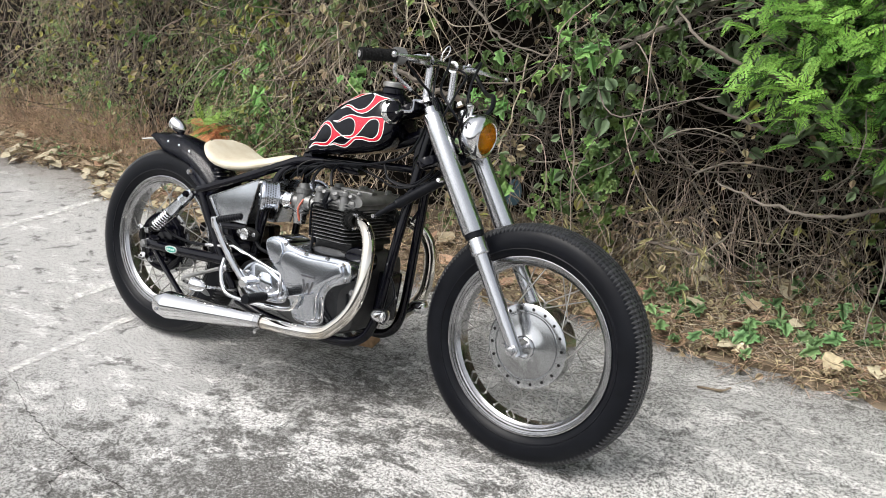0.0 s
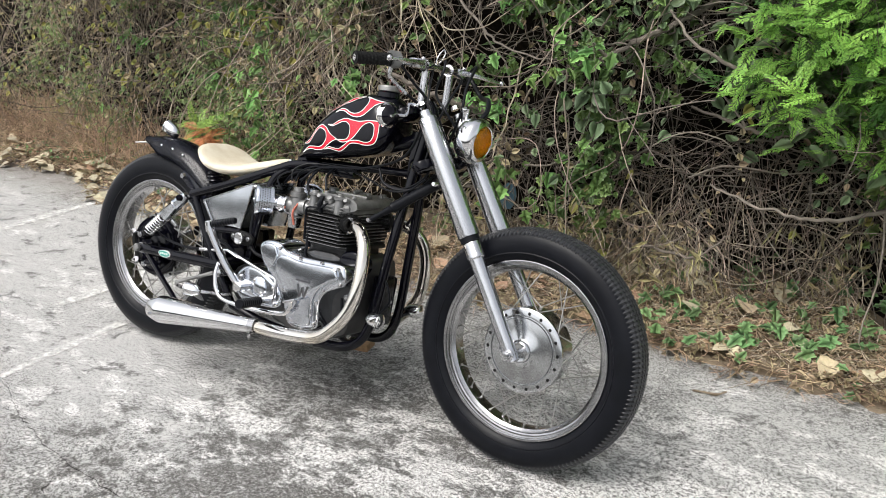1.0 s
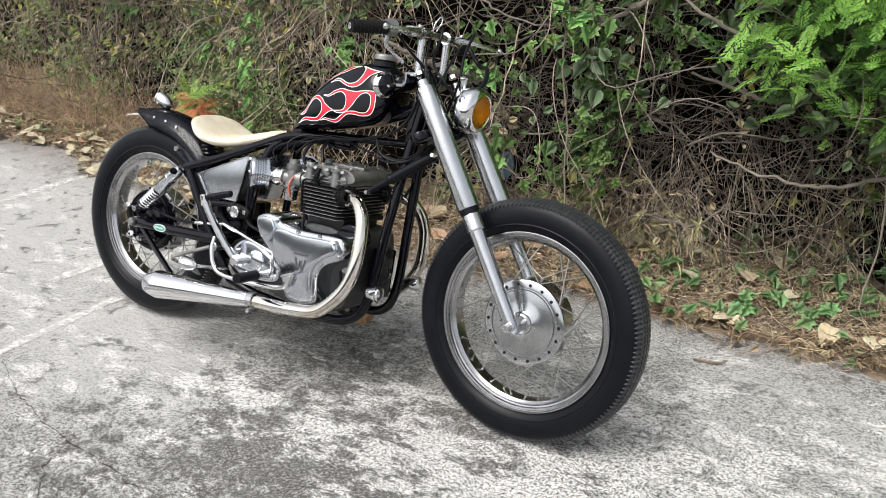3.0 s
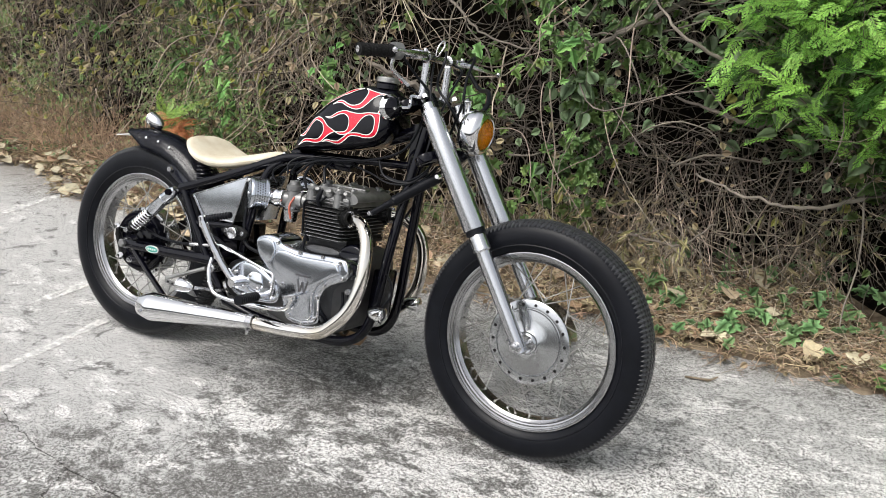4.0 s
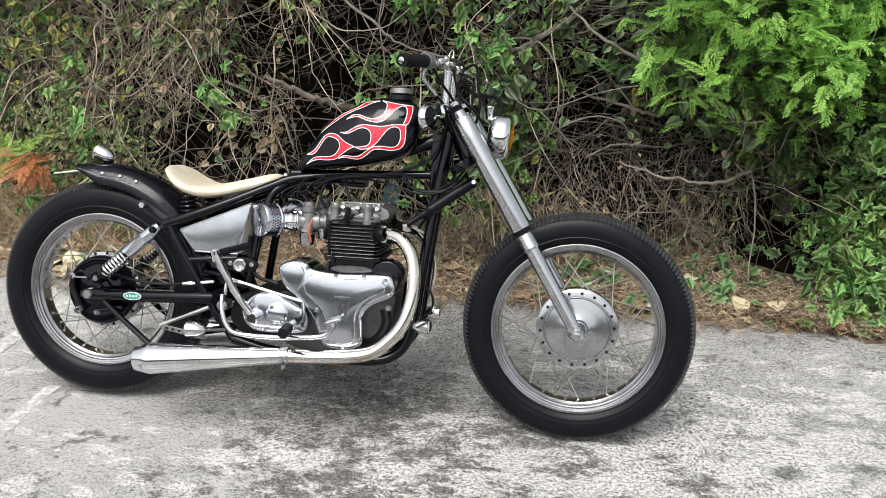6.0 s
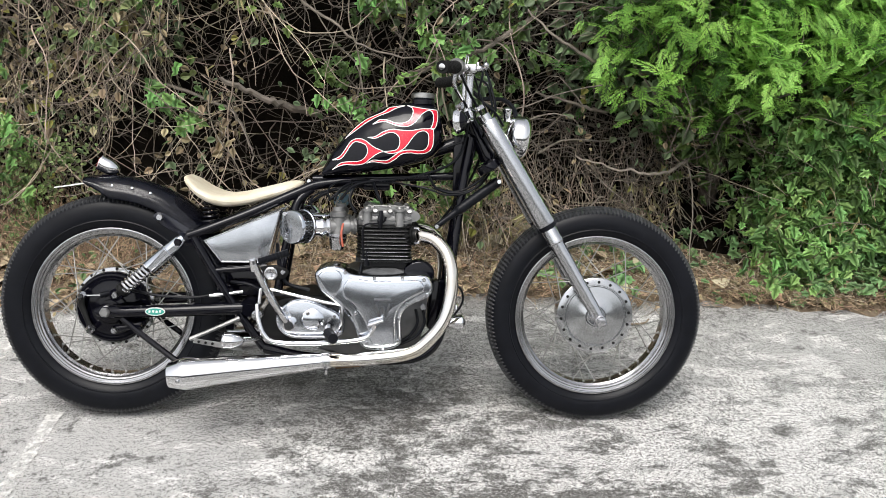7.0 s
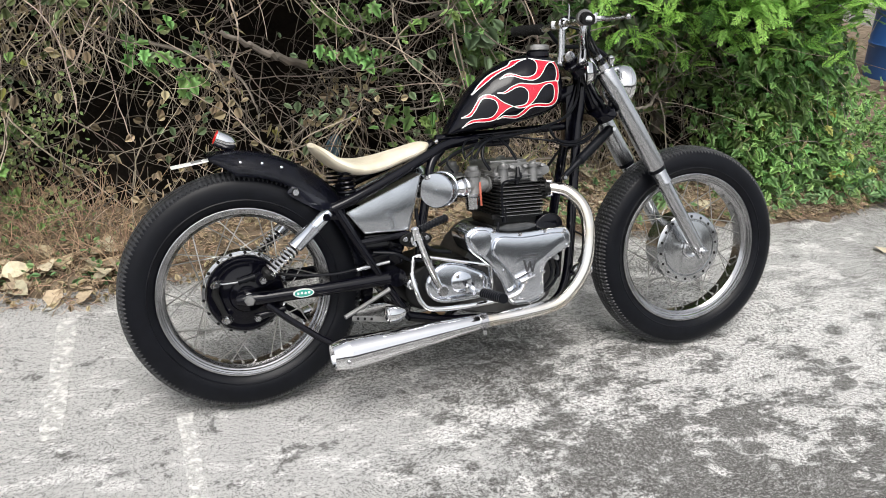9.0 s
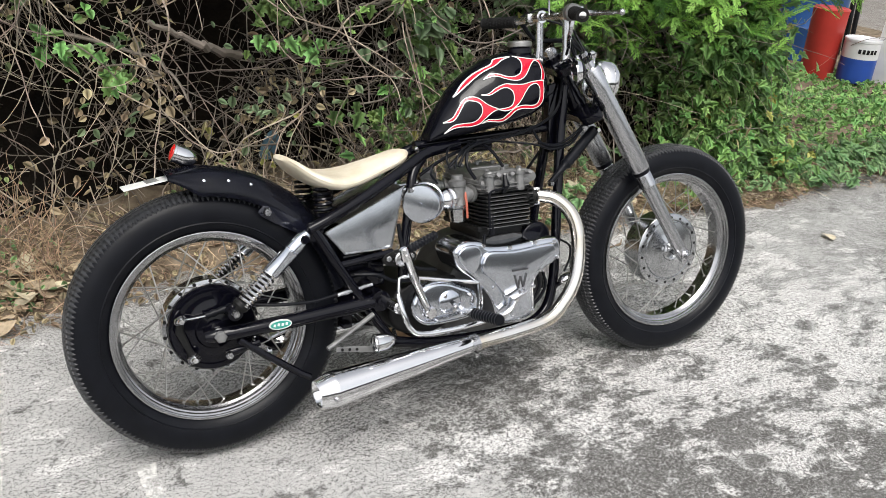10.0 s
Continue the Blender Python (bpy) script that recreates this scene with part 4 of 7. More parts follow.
# weeds round the stores
p = np.stack([rnd.uniform(3.65, 6.5, 3600), rnd.uniform(1.15, 3.0, 3600), rnd.uniform(0, 1, 3600) ** 1.5], 1)
p[:, 2] *= 0.12 + 0.22 * np.exp(-((p[:, 0] - 4.2) / 0.6) ** 2)
p = p[(p[:, 1] < 2.05) | (p[:, 2] < 0.08)]
half = len(p) // 2
nrm = np.array([-0.5, -0.6, 0.8]) + rnd.normal(0, 0.5, p.shape)
stuff("tall_weeds", [scatter(LOBED, p[:half], nrm[:half], rnd.uniform(0, 6.3, half), rnd.uniform(0.035, 0.06, half)), scatter(OVAL, p[half:], nrm[half:], rnd.uniform(0, 6.3, len(p) - half), rnd.uniform(0.02, 0.035, len(p) - half))], CREEPER, "low green weeds growing round the drums", "weeds", False)

# ---- the motorcycle: x ahead, y to its left, z up; it leans on its side stand ----
bike = thing("motorcycle", "black custom motorcycle with red-flamed tank leaning on its stand", "motorcycle", pose(0, -0.066, -0.001, -13, 0, 0))
HEAD = Vector((1.085, 0, 0.965))
RAKE = Vector((0.526, 0, -0.851)).normalized()
STEER = Matrix.Translation(HEAD) @ Matrix.Rotation(radians(2.0), 4, RAKE) @ Matrix.Translation(-HEAD)
SIDE = Matrix.Rotation(radians(90), 4, "X")
REAR, FRONT = Vector((-0.012, 0, 0.346)), Vector((1.524, 0.007, 0.3325))
TYRE = [(0.036, 0.2495), (0.0425, 0.2558), (0.0505, 0.262), (0.058, 0.282), (0.0575, 0.304), (0.053, 0.3205), (0.0465, 0.3285), (0.03, 0.3350), (0.015, 0.3382), (0, 0.3392)]
CROWN = [(0, 0.343), (0.015, 0.342), (0.03, 0.339), (0.043, 0.3325), (0.0525, 0.3235), (0.06, 0.315)]


def bolt(p, d, r, h, parent, material=CHROME, hexed=True):
    bm = bmn()
    lathe(bm, [(0, r), (h * 0.7, r), (h, r * 0.75), (h, 0)], along(p, Vector(p) + Vector(d)), 6 if hexed else 12)
    return part("bolt", bm, material, parent, smooth=30)


def wheel(name, label, c, m, black_hub, size):
    M = m @ Matrix.Translation(c) @ SIDE
    rim_r, out_r = size

    def rad(r):
        return r * rim_r / 0.252 if r <= 0.252 else rim_r + (r - 0.252) * (out_r - rim_r) / 0.091

    bm = bmn()
    rim = [(0.043, 0.252), (0.046, 0.254), (0.047, 0.2515), (0.0455, 0.2465), (0.041, 0.2455), (0.040, 0.241), (0.034, 0.2395), (0.0325, 0.2355), (0.0305, 0.2345), (0.0265, 0.2305), (0.022, 0.2255), (0.012, 0.2245)]
    rim = rim + [(-a, r) for a, r in rim[::-1]] + [(-0.04, 0.247), (-0.02, 0.235), (0.02, 0.235), (0.04, 0.247)]
    lathe(bm, [(a, rad(r)) for a, r in rim], M, 120, True)
    w = part(name, bm, RIM, bike, label)
    bm = bmn()
    full = TYRE + [(-a, r) for a, r in TYRE[-2::-1]]
    lathe(bm, [(a, rad(r)) for a, r in full], M, 120)
    ty = part("tyre", bm, RUBBER, w, "black tyre with a zigzag chain tread")
    # zigzag ribs round the crown, with open grooves between them
    teeth = 160
    crown_a, crown_r = [a for a, _ in CROWN], [rad(r) for _, r in CROWN]
    for a0, hw in ((-0.0435, 0.005), (-0.0294, 0.005), (-0.0147, 0.005), (0.0, 0.005), (0.0147, 0.005), (0.0294, 0.005), (0.0435, 0.005)):
        bm = bmn()
        rings = []
        for k in range(2 * teeth):
            ang = math.pi * k / teeth
            z = 0.0032 * (1 if k % 2 else -1)
            ring = []
            for da, dr in ((-hw - 0.0005, -0.0052), (-hw, -0.0007), (-hw + 0.001, 0.0004), (hw - 0.001, 0.0004), (hw, -0.0007), (hw + 0.0005, -0.0052)):
                a = a0 + da + z
                rr = float(np.interp(abs(a0 + da), crown_a, crown_r)) + dr
                ring.append(bm.verts.new(M @ Vector((rr * math.cos(ang), rr * math.sin(ang), a))))
            rings.append(ring)
        for k in range(2 * teeth):
            p, q = rings[k], rings[(k + 1) % (2 * teeth)]
            for j in range(5):
                bm.faces.new((p[j], p[j + 1], q[j + 1], q[j]))
        part("tread_rib", bm, TREAD, ty, smooth=0)
    # small raised moulding rings and marks on the sidewall
    for s in (1, -1):
        bm = bmn()
        lathe(bm, [(s * 0.0545, rad(0.272)), (s * 0.0572, rad(0.274)), (s * 0.056, rad(0.2765))], M, 120)
        part("sidewall_ring", bm, RUBBER, ty)
    # hub
    bm = bmn()
    if black_hub:
        lathe(bm, [(-0.05, 0.02), (-0.05, 0.06), (-0.045, 0.112), (-0.03, 0.12), (0.01, 0.118), (0.022, 0.124), (0.029, 0.1225), (0.031, 0.11), (0.03, 0.02)], M, 48)
        hub = part("hub", bm, HUBALU, w, "polished drum hub")
        bm = bmn()
        lathe(bm, [(0.028, 0.113), (0.05, 0.112), (0.058, 0.106), (0.059, 0.092), (0.058, 0.088), (0.064, 0.066), (0.066, 0.05), (0.074, 0.046), (0.076, 0.03), (0.083, 0.028), (0.085, 0.0)], M, 48)
        part("brake_plate", bm, BLACK, w, "black brake backing plate")
    else:
        lathe(bm, [(-0.05, 0.02), (-0.05, 0.1), (-0.045, 0.120), (-0.028, 0.122), (0.02, 0.122), (0.030, 0.1265), (0.036, 0.1255), (0.039, 0.1215), (0.0398, 0.102), (0.0375, 0.1005), (0.038, 0.0985), (0.042, 0.096), (0.0455, 0.07), (0.048, 0.040), (0.0515, 0.034), (0.058, 0.0315), (0.061, 0.027), (0.060, 0.022), (0.050, 0.020), (0.048, 0.0)], M, 72)
        hub = part("hub", bm, HUBALU, w, "polished aluminium drum hub")
    # spoke holes round the flange
    fr, fz = (0.112, 0.0388) if not black_hub else (0.118, 0.0295)
    for k in range(18):
        ang = 2 * math.pi * (k + 0.3) / 18
        p = M @ Vector((fr * math.cos(ang), fr * math.sin(ang), fz))
        bm = bmn()
        lathe(bm, [(0, 0.0044), (0.0010, 0.005), (0.0012, 0)], along(p, p + M.to_3x3() @ Vector((0, 0, 1))), 8)
        part("spoke_hole", bm, DARKCAST, w)
    for k in range(36):
        s = 1 if k % 2 else -1
        out = 1 if (k // 2) % 2 else -1
        a0 = 2 * math.pi * (k // 2 + 0.3 + (0.5 if s < 0 else 0)) / 18
        a1 = a0 + out * 0.698
        p = M @ Vector((0.112 * math.cos(a0), 0.112 * math.sin(a0), s * 0.036))
        q = M @ Vector(((rim_r - 0.021) * math.cos(a1), (rim_r - 0.021) * math.sin(a1), s * 0.006))
        bm = bmn()
        tube(bm, [p, p.lerp(q, 0.93), p.lerp(q, 0.935), q], [0.0019, 0.0019, 0.0042, 0.0042], 6)
        part("spoke", bm, SPOKE, w)
    return w


wheel("rear_wheel", "chrome spoked rear wheel with a black drum", REAR, Matrix(), True, (0.2470, 0.351))
wheel("front_wheel", "chrome spoked front wheel with a polished drum", FRONT, STEER, False, (0.2615, 0.3565))

# rear axle, brake arm and rod
bm = bmn()
lathe(bm, [(-0.15, 0), (-0.15, 0.009), (0.085, 0.009), (0.1, 0.017), (0.118, 0.017), (0.12, 0.012), (0.132, 0.011), (0.132, 0)], Matrix.Translation(REAR) @ SIDE, 16)
part("rear_axle", bm, CAST, bike)
bm = bmn()
c = REAR + Vector((-0.088, -0.075, 0.012))
tube(bm, [c + Vector((0.005, 0, 0.03)), c, c + Vector((0.018, 0, -0.05)), c + Vector((0.028, -0.004, -0.075))], [0.009, 0.011, 0.008, 0.011], 8, 0.6)
part("brake_arm", bm, DARKCAST, bike)
for q, rr in ((Vector((0.004, -0.006, 0.03)), 0.0105), (Vector((0.028, -0.006, -0.075)), 0.0125)):
    bm = bmn()
    lathe(bm, [(-0.014, 0), (-0.014, rr * 0.8), (-0.01, rr), (0.01, rr), (0.014, rr * 0.8), (0.014, 0)], along(c + q, c + q + Vector((0.5, -0.6, 0.4))), 14)
    part("clevis", bm, STEEL, bike)
bolt(c + Vector((0.028, -0.01, -0.075)), (0, -1, 0), 0.009, 0.014, bike)
bolt(c + Vector((0.005, -0.008, 0.03)), (0, -1, 0), 0.009, 0.014, bike)
bm = bmn()
tube(bm, crom([c + Vector((0, -0.005, 0.03)), (-0.03, -0.085, 0.392), (0.06, -0.10, 0.415)], 5), 0.0025, 7)
part("brake_rod", bm, STEEL, bike)
bm = bmn()
line = crom([(-0.035, -0.086, 0.391), (0.055, -0.098, 0.414)], 9)
tube(bm, line, [0.008 if k % 2 else 0.0105 for k in range(len(line))], 10)
part("cable_boot", bm, RUBBER, bike)
bm = bmn()
tube(bm, crom([(0.06, -0.10, 0.41), (0.14, -0.118, 0.398), (0.24, -0.122, 0.393), (0.33, -0.12, 0.405)], 6), 0.0045, 8)
part("brake_cable", bm, RUBBER, bike)
bm = bmn()
tube(bm, [(0.3, -0.125, 0.4), (0.33, -0.125, 0.404), (0.335, -0.125, 0.404), (0.40, -0.125, 0.414)], [0.006, 0.008, 0.0055, 0.0055], 8)
part("cable_adjuster", bm, STEEL, bike)

# torque link under the axle and a strut to the muffler
bm = bmn()
tube(bm, [(0.004, -0.104, 0.286), (0.04, -0.106, 0.294), (0.09, -0.108, 0.304)], [0.013, 0.009, 0.009], 10, 0.6)
part("torque_link", bm, BLACK, bike)
bolt((0.009, -0.108, 0.287), (0, -1, 0), 0.011, 0.014, bike, STEEL)
bolt((-0.012, -0.128, 0.345), (0, -1, 0), 0.0155, 0.014, bike, CAST)
for s in (-1, 1):
    bm = bmn()
    tube(bm, [(0.248, s * 0.172, 0.274), (0.32, s * 0.158, 0.304), (0.392, s * 0.142, 0.335)], [0.007, 0.006, 0.007], 8)
    part("muffler_strut", bm, CAST, bike)

# swing arm with its sticker
for s in (-1, 1):
    bm = bmn()
    tube(bm, [(-0.045, s * 0.105, 0.341), (-0.02, s * 0.108, 0.343), (0.05, s * 0.115, 0.345), (0.2, s * 0.118, 0.351), (0.40, s * 0.118, 0.362)], [0.013, 0.02, 0.0195, 0.0195, 0.021], 12)
    part("swing_arm", bm, BLACK, bike)
    bm = bmn()
    tube(bm, [(0.035, s * 0.118, 0.325), (0.10, s * 0.12, 0.27), (0.185, s * 0.125, 0.205), (0.21, s * 0.13, 0.19)], 0.0095, 8)
    part("lower_strut", bm, BLACK, bike)
bm = bmn()
lathe(bm, [(-0.135, 0), (-0.135, 0.028), (0.135, 0.028), (0.135, 0.012), (0.142, 0.012), (0.142, 0)], Matrix.Translation((0.42, 0, 0.365)) @ SIDE, 18)
part("swing_arm_pivot", bm, BLACK, bike)
for r0, r1, y, mt, lab in ((0.030, 0.0125, -0.1386, WHITE, "white oval sticker rim"), (0.0265, 0.0098, -0.1394, GREEN, "green oval sticker")):
    bm = bmn()
    prism(bm, [(0.139 + r0 * math.cos(a), 0.351 + r1 * math.sin(a)) for a in (math.pi * k / 12 for k in range(24))], -0.132, y)
    part("sticker", bm, mt, bike, lab)
for k in range(4):
    bm = bmn()
    box(bm, (0.006, 0.0012, 0.007), pose(0.123 + 0.0105 * k, -0.1398, 0.351 + 0.001 * (k % 2), 0, 12, 0))
    part("sticker_mark", bm, WHITE, bike)


# frame
def frame_tube(name, pts, r=0.0155, n=6, mt=BLACK, seg=12):
    bm = bmn()
    tube(bm, crom(pts, n), r, seg)
    return part(name, bm, mt, bike)


for s in (-1, 1):
    frame_tube("top_rail", [(0.236, s * 0.122, 0.582), (0.30, s * 0.118, 0.606), (0.42, s * 0.098, 0.655), (0.56, s * 0.065, 0.718), (0.62, s * 0.05, 0.742), (0.72, s * 0.04, 0.755)])
    frame_tube("rear_downtube", [(0.247, s * 0.122, 0.585), (0.295, s * 0.124, 0.50), (0.343, s * 0.122, 0.419), (0.40, s * 0.115, 0.325), (0.46, s * 0.11, 0.235)], 0.013)
    frame_tube("seat_stay", [(0.60, s * 0.052, 0.728), (0.56, s * 0.07, 0.69), (0.54, s * 0.085, 0.62), (0.52, s * 0.09, 0.52), (0.50, s * 0.095, 0.40)], 0.0135)
    frame_tube("cradle_rail", [(0.46, s * 0.11, 0.235), (0.6, s * 0.105, 0.205), (0.85, s * 0.10, 0.195), (0.965, s * 0.085, 0.215), (1.018, s * 0.075, 0.30), (1.045, s * 0.06, 0.52), (1.075, s * 0.036, 0.75), (1.10, s * 0.025, 0.90)], 0.0155)
    bm = bmn()
    prism(bm, [(0.225, 0.575), (0.235, 0.6), (0.27, 0.607), (0.275, 0.575), (0.255, 0.55), (0.23, 0.553)], s * 0.118, s * 0.128, 0.002)
    part("shock_lug", bm, BLACK, bike)
frame_tube("backbone", [(0.66, 0, 0.79), (0.8, 0, 0.815), (0.95, 0, 0.845), (1.08, 0, 0.89)], 0.021)
frame_tube("lower_backbone", [(0.60, 0, 0.757), (0.8, 0, 0.765), (1.085, 0, 0.778)], 0.013)
frame_tube("cross_bar", [(0.3, -0.12, 0.475), (0.38, -0.118, 0.482), (0.47, -0.112, 0.49)], 0.010)
frame_tube("cross_tube", [(0.415, -0.12, 0.30), (0.415, 0.12, 0.30)], 0.014, 2)
bm = bmn()
prism(bm, [(1.045, 0.905), (1.10, 0.915), (1.118, 0.87), (1.085, 0.73), (1.06, 0.70), (1.045, 0.72)], -0.02, 0.02, 0.004, 2, True)
part("gusset", bm, BLACK, bike)
bm = bmn()
lathe(bm, [(-0.03, 0), (-0.03, 0.03), (0.0, 0.033), (0.015, 0.028), (0.12, 0.028), (0.135, 0.033), (0.15, 0.033), (0.15, 0)], along(HEAD, HEAD + RAKE), 20)
part("headstock", bm, BLACK, bike)
bm = bmn()
prism(bm, [(0.02, 0), (0.14, 0), (0.165, 0.035), (0.15, 0.05), (0.03, 0.04)], -0.005, 0.005, 0.002, 2, True)
part("engine_plate", bm, BLACK, bike, m=pose(0.93, 0.06, 0.22, 0, -70, 0))

# shocks
for s in (-1, 1):
    a, b = Vector((0.213, s * 0.138, 0.566)), Vector((0.026, s * 0.134, 0.402))
    d = (b - a).normalized()
    bm = bmn()
    lathe(bm, [(-0.018, 0), (-0.018, 0.012), (0.0, 0.0185), (0.02, 0.0205), (0.04, 0.0205), (0.042, 0.0225), (0.046, 0.0225), (0.048, 0.021), (0.118, 0.021), (0.12, 0.0185), (0.12, 0)], along(a, b), 20)
    sh = part("shock_absorber", bm, ALU, bike, "chromed shock absorber with an exposed spring")
    bm = bmn()
    M = along(a, b)
    line = [M @ Vector((0.0185 * math.cos(2 * math.pi * t * 8), 0.0185 * math.sin(2 * math.pi * t * 8), 0.12 + 0.1 * t)) for t in (k / 90 for k in range(91))]
    tube(bm, line, 0.0038, 6)
    part("spring", bm, CHROME, sh)
    bm = bmn()
    lathe(bm, [(0.118, 0), (0.118, 0.008), (0.215, 0.008), (0.217, 0.021), (0.228, 0.022), (0.236, 0.016), (0.246, 0.014), (0.262, 0.012), (0.262, 0)], M, 18)
    part("damper_body", bm, DARKCAST, sh)
    bolt(a + Vector((0, s * 0.012, 0)), (0, s, 0), 0.012, 0.016, bike, BLACK)
    bolt(b + Vector((-0.0, s * 0.008, 0.0)), (0, s, 0), 0.0115, 0.018, bike, STEEL)
    bm = bmn()
    lathe(bm, [(-0.02, 0), (-0.02, 0.019), (0.012, 0.019), (0.012, 0)], along(b, b + Vector((0, s, 0))), 16)
    part("shock_eye", bm, BLACK, bike)

# rear fender
bm = bmn()
rows_ = []
prof = [(0.0, -0.006), (0.02, -0.007), (0.04, -0.012), (0.056, -0.022), (0.066, -0.036), (0.069, -0.044), (0.072, -0.047), (0.074, -0.06), (0.073, -0.075)]
prof = [(-a, h) for a, h in prof[:0:-1]] + prof
n = 44
for k in range(n + 1):
    ang = radians(101 - 92 * k / n)
    R0 = 0.420 - 0.017 * min(1, k / 30)
    nose = min(1, k / 5)
    row = []
    for a, h in prof:
        hh = h * (0.35 + 0.65 * nose) if abs(a) > 0.05 else h
        rr = R0 + hh
        row.append(bm.verts.new((REAR.x + rr * math.cos(ang), a * (0.96 + 0.04 * nose), REAR.z + rr * math.sin(ang))))
    rows_.append(row)
for p, q in zip(rows_, rows_[1:]):
    for j in range(len(prof) - 1):
        bm.faces.new((p[j], p[j + 1], q[j + 1], q[j]))
bmesh.ops.solidify(bm, geom=bm.faces[:], thickness=0.003)
fender = part("rear_fender", bm, FENDER, bike, "satin black rear fender with chrome rivets", smooth=50)


def on_fender(deg, a, h):
    rr = 0.416 + h
    return Vector((REAR.x + rr * math.cos(radians(deg)), a, REAR.z + rr * math.sin(radians(deg))))


for s in (-1, 1):
    for deg in (88.5, 79.5, 71):
        p = on_fender(deg, s * 0.067, -0.036)
        bm = bmn()
        lathe(bm, [(0, 0.005), (0.0025, 0.0036), (0.004, 0)], along(p, p + Vector((0.2 * math.cos(radians(deg)), s, 0.3))), 10)
        part("rivet", bm, CHROME, fender)
    p = Vector((0.143, s * 0.074, 0.634))
    bolt(p, (0, s, 0), 0.0125, 0.018, fender, STEEL)
    bm = bmn()
    prism(bm, closed_curve([(0.13, 0.645), (0.155, 0.645), (0.245, 0.59), (0.26, 0.57), (0.24, 0.56), (0.13, 0.622)], 3), s * 0.076, s * 0.080, 0.001)
    part("fender_stay", bm, FENDER, fender)

# number plate on its bracket, and tail lamp
bm = bmn()
box(bm, (0.15, 0.07, 0.004), pose(-0.112, 0.0, 0.727, 0, -9, 0), 0.0015)
plate = part("number_plate", bm, PLATE, bike, "white number plate laid flat on the bracket")
for k in range(5):
    bm = bmn()
    box(bm, (0.03, 0.006, 0.0012), pose(-0.117, -0.024 + 0.012 * k, 0.7292, 0, -9, 0))
    part("plate_mark", bm, CAST, plate)
bm = bmn()
box(bm, (0.03, 0.075, 0.007), pose(-0.055, 0.0, 0.735, 0, -9, 0), 0.002)
part("plate_bracket", bm, BLACK, bike)
a, b = Vector((-0.02, 0.005, 0.776)), Vector((-0.060, 0.005, 0.795))
bm = bmn()
lathe(bm, [(-0.022, 0), (-0.02, 0.008), (-0.012, 0.016), (0, 0.022), (0.012, 0.0245), (0.036, 0.0245), (0.037, 0.026), (0.042, 0.026), (0.043, 0.022), (0.043, 0)], along(a, b), 24)
tail = part("tail_lamp", bm, CHROME, bike, "small chrome tail lamp with a red lens")
bm = bmn()
lathe(bm, [(0.041, 0.0225), (0.0445, 0.021), (0.047, 0.012), (0.0475, 0)], along(a, b), 20)
part("lens", bm, REDLENS, tail)
bm = bmn()
tube(bm, crom([(-0.02, 0.005, 0.764), (-0.014, 0.005, 0.75), (-0.03, 0.005, 0.738), (-0.052, 0.005, 0.734)], 4), 0.006, 8, 2.0)
part("lamp_bracket", bm, BLACK, tail)

# seat on its springs
bm = bmn()
SEATP = crom([(0.212, 0, 0.758), (0.228, 0, 0.741), (0.268, 0, 0.708), (0.32, 0, 0.688), (0.385, 0, 0.693), (0.465, 0, 0.713), (0.54, 0, 0.735), (0.57, 0, 0.744)], 4)
HW = crom([(0.055, 0, 0), (0.103, 0, 0), (0.132, 0, 0), (0.136, 0, 0), (0.105, 0, 0), (0.074, 0, 0), (0.055, 0, 0), (0.022, 0, 0)], 4)
TH = crom([(0.008, 0, 0), (0.0135, 0, 0), (0.018, 0, 0), (0.021, 0, 0), (0.021, 0, 0), (0.02, 0, 0), (0.017, 0, 0), (0.007, 0, 0)], 4)
rings = []
for k, c in enumerate(SEATP):
    t = (SEATP[min(k + 1, len(SEATP) - 1)] - SEATP[max(k - 1, 0)]).normalized()
    up = Vector((-t.z, 0, t.x))
    ring = []
    for j in range(28):
        a = 2 * math.pi * j / 28
        cx, sx = math.cos(a), math.sin(a)
        y = HW[k].x * math.copysign(abs(cx) ** 0.8, cx)
        w_ = min(1, max(0, (22 - k) / 10))
        lift = 0.10 * abs(y) ** 1.5 * w_ - 1.5 * y * y * (1 - w_)
        ring.append(bm.verts.new(c + Vector((0, y, 0)) + up * (TH[k].x * math.copysign(abs(sx) ** 0.7, sx) + lift)))
    rings.append(ring)
for p, q in zip(rings, rings[1:]):
    for j in range(28):
        bm.faces.new((p[j], p[(j + 1) % 28], q[(j + 1) % 28], q[j]))
bm.faces.new(rings[0])
bm.faces.new(rings[-1])
seat = part("seat", bm, CREAM, bike, "cream leather solo saddle with stitched edge", smooth=70)
for s in (-1, 1):
    bm = bmn()
    line = [c + Vector((0, s * HW[k].x * 0.985, (0.10 * abs(HW[k].x) ** 1.5) * min(1, max(0, (22 - k) / 10)) - 1.5 * HW[k].x ** 2 * (1 - min(1, max(0, (22 - k) / 10))))) for k, c in enumerate(SEATP)][1:-1]
    tube(bm, line, 0.0025, 6)
    part("piping", bm, CREAM, seat)
    bm = bmn()
    c0 = Vector((0.295, s * 0.078, 0.602))
    line = [c0 + Vector((0.024 * math.cos(6.283 * t * 6), 0.024 * math.sin(6.283 * t * 6), 0.082 * t)) for t in (k / 96 for k in range(97))]
    tube(bm, line, 0.0042, 6)
    part("seat_spring", bm, BLACK, bike)
    bm = bmn()
    lathe(bm, [(0, 0), (0, 0.03), (0.006, 0.03), (0.006, 0)], pose(0.295, s * 0.078, 0.594), 16)
    part("spring_seat", bm, BLACK, bike)
bm = bmn()
box(bm, (0.03, 0.2, 0.012), pose(0.295, 0, 0.592), 0.003)
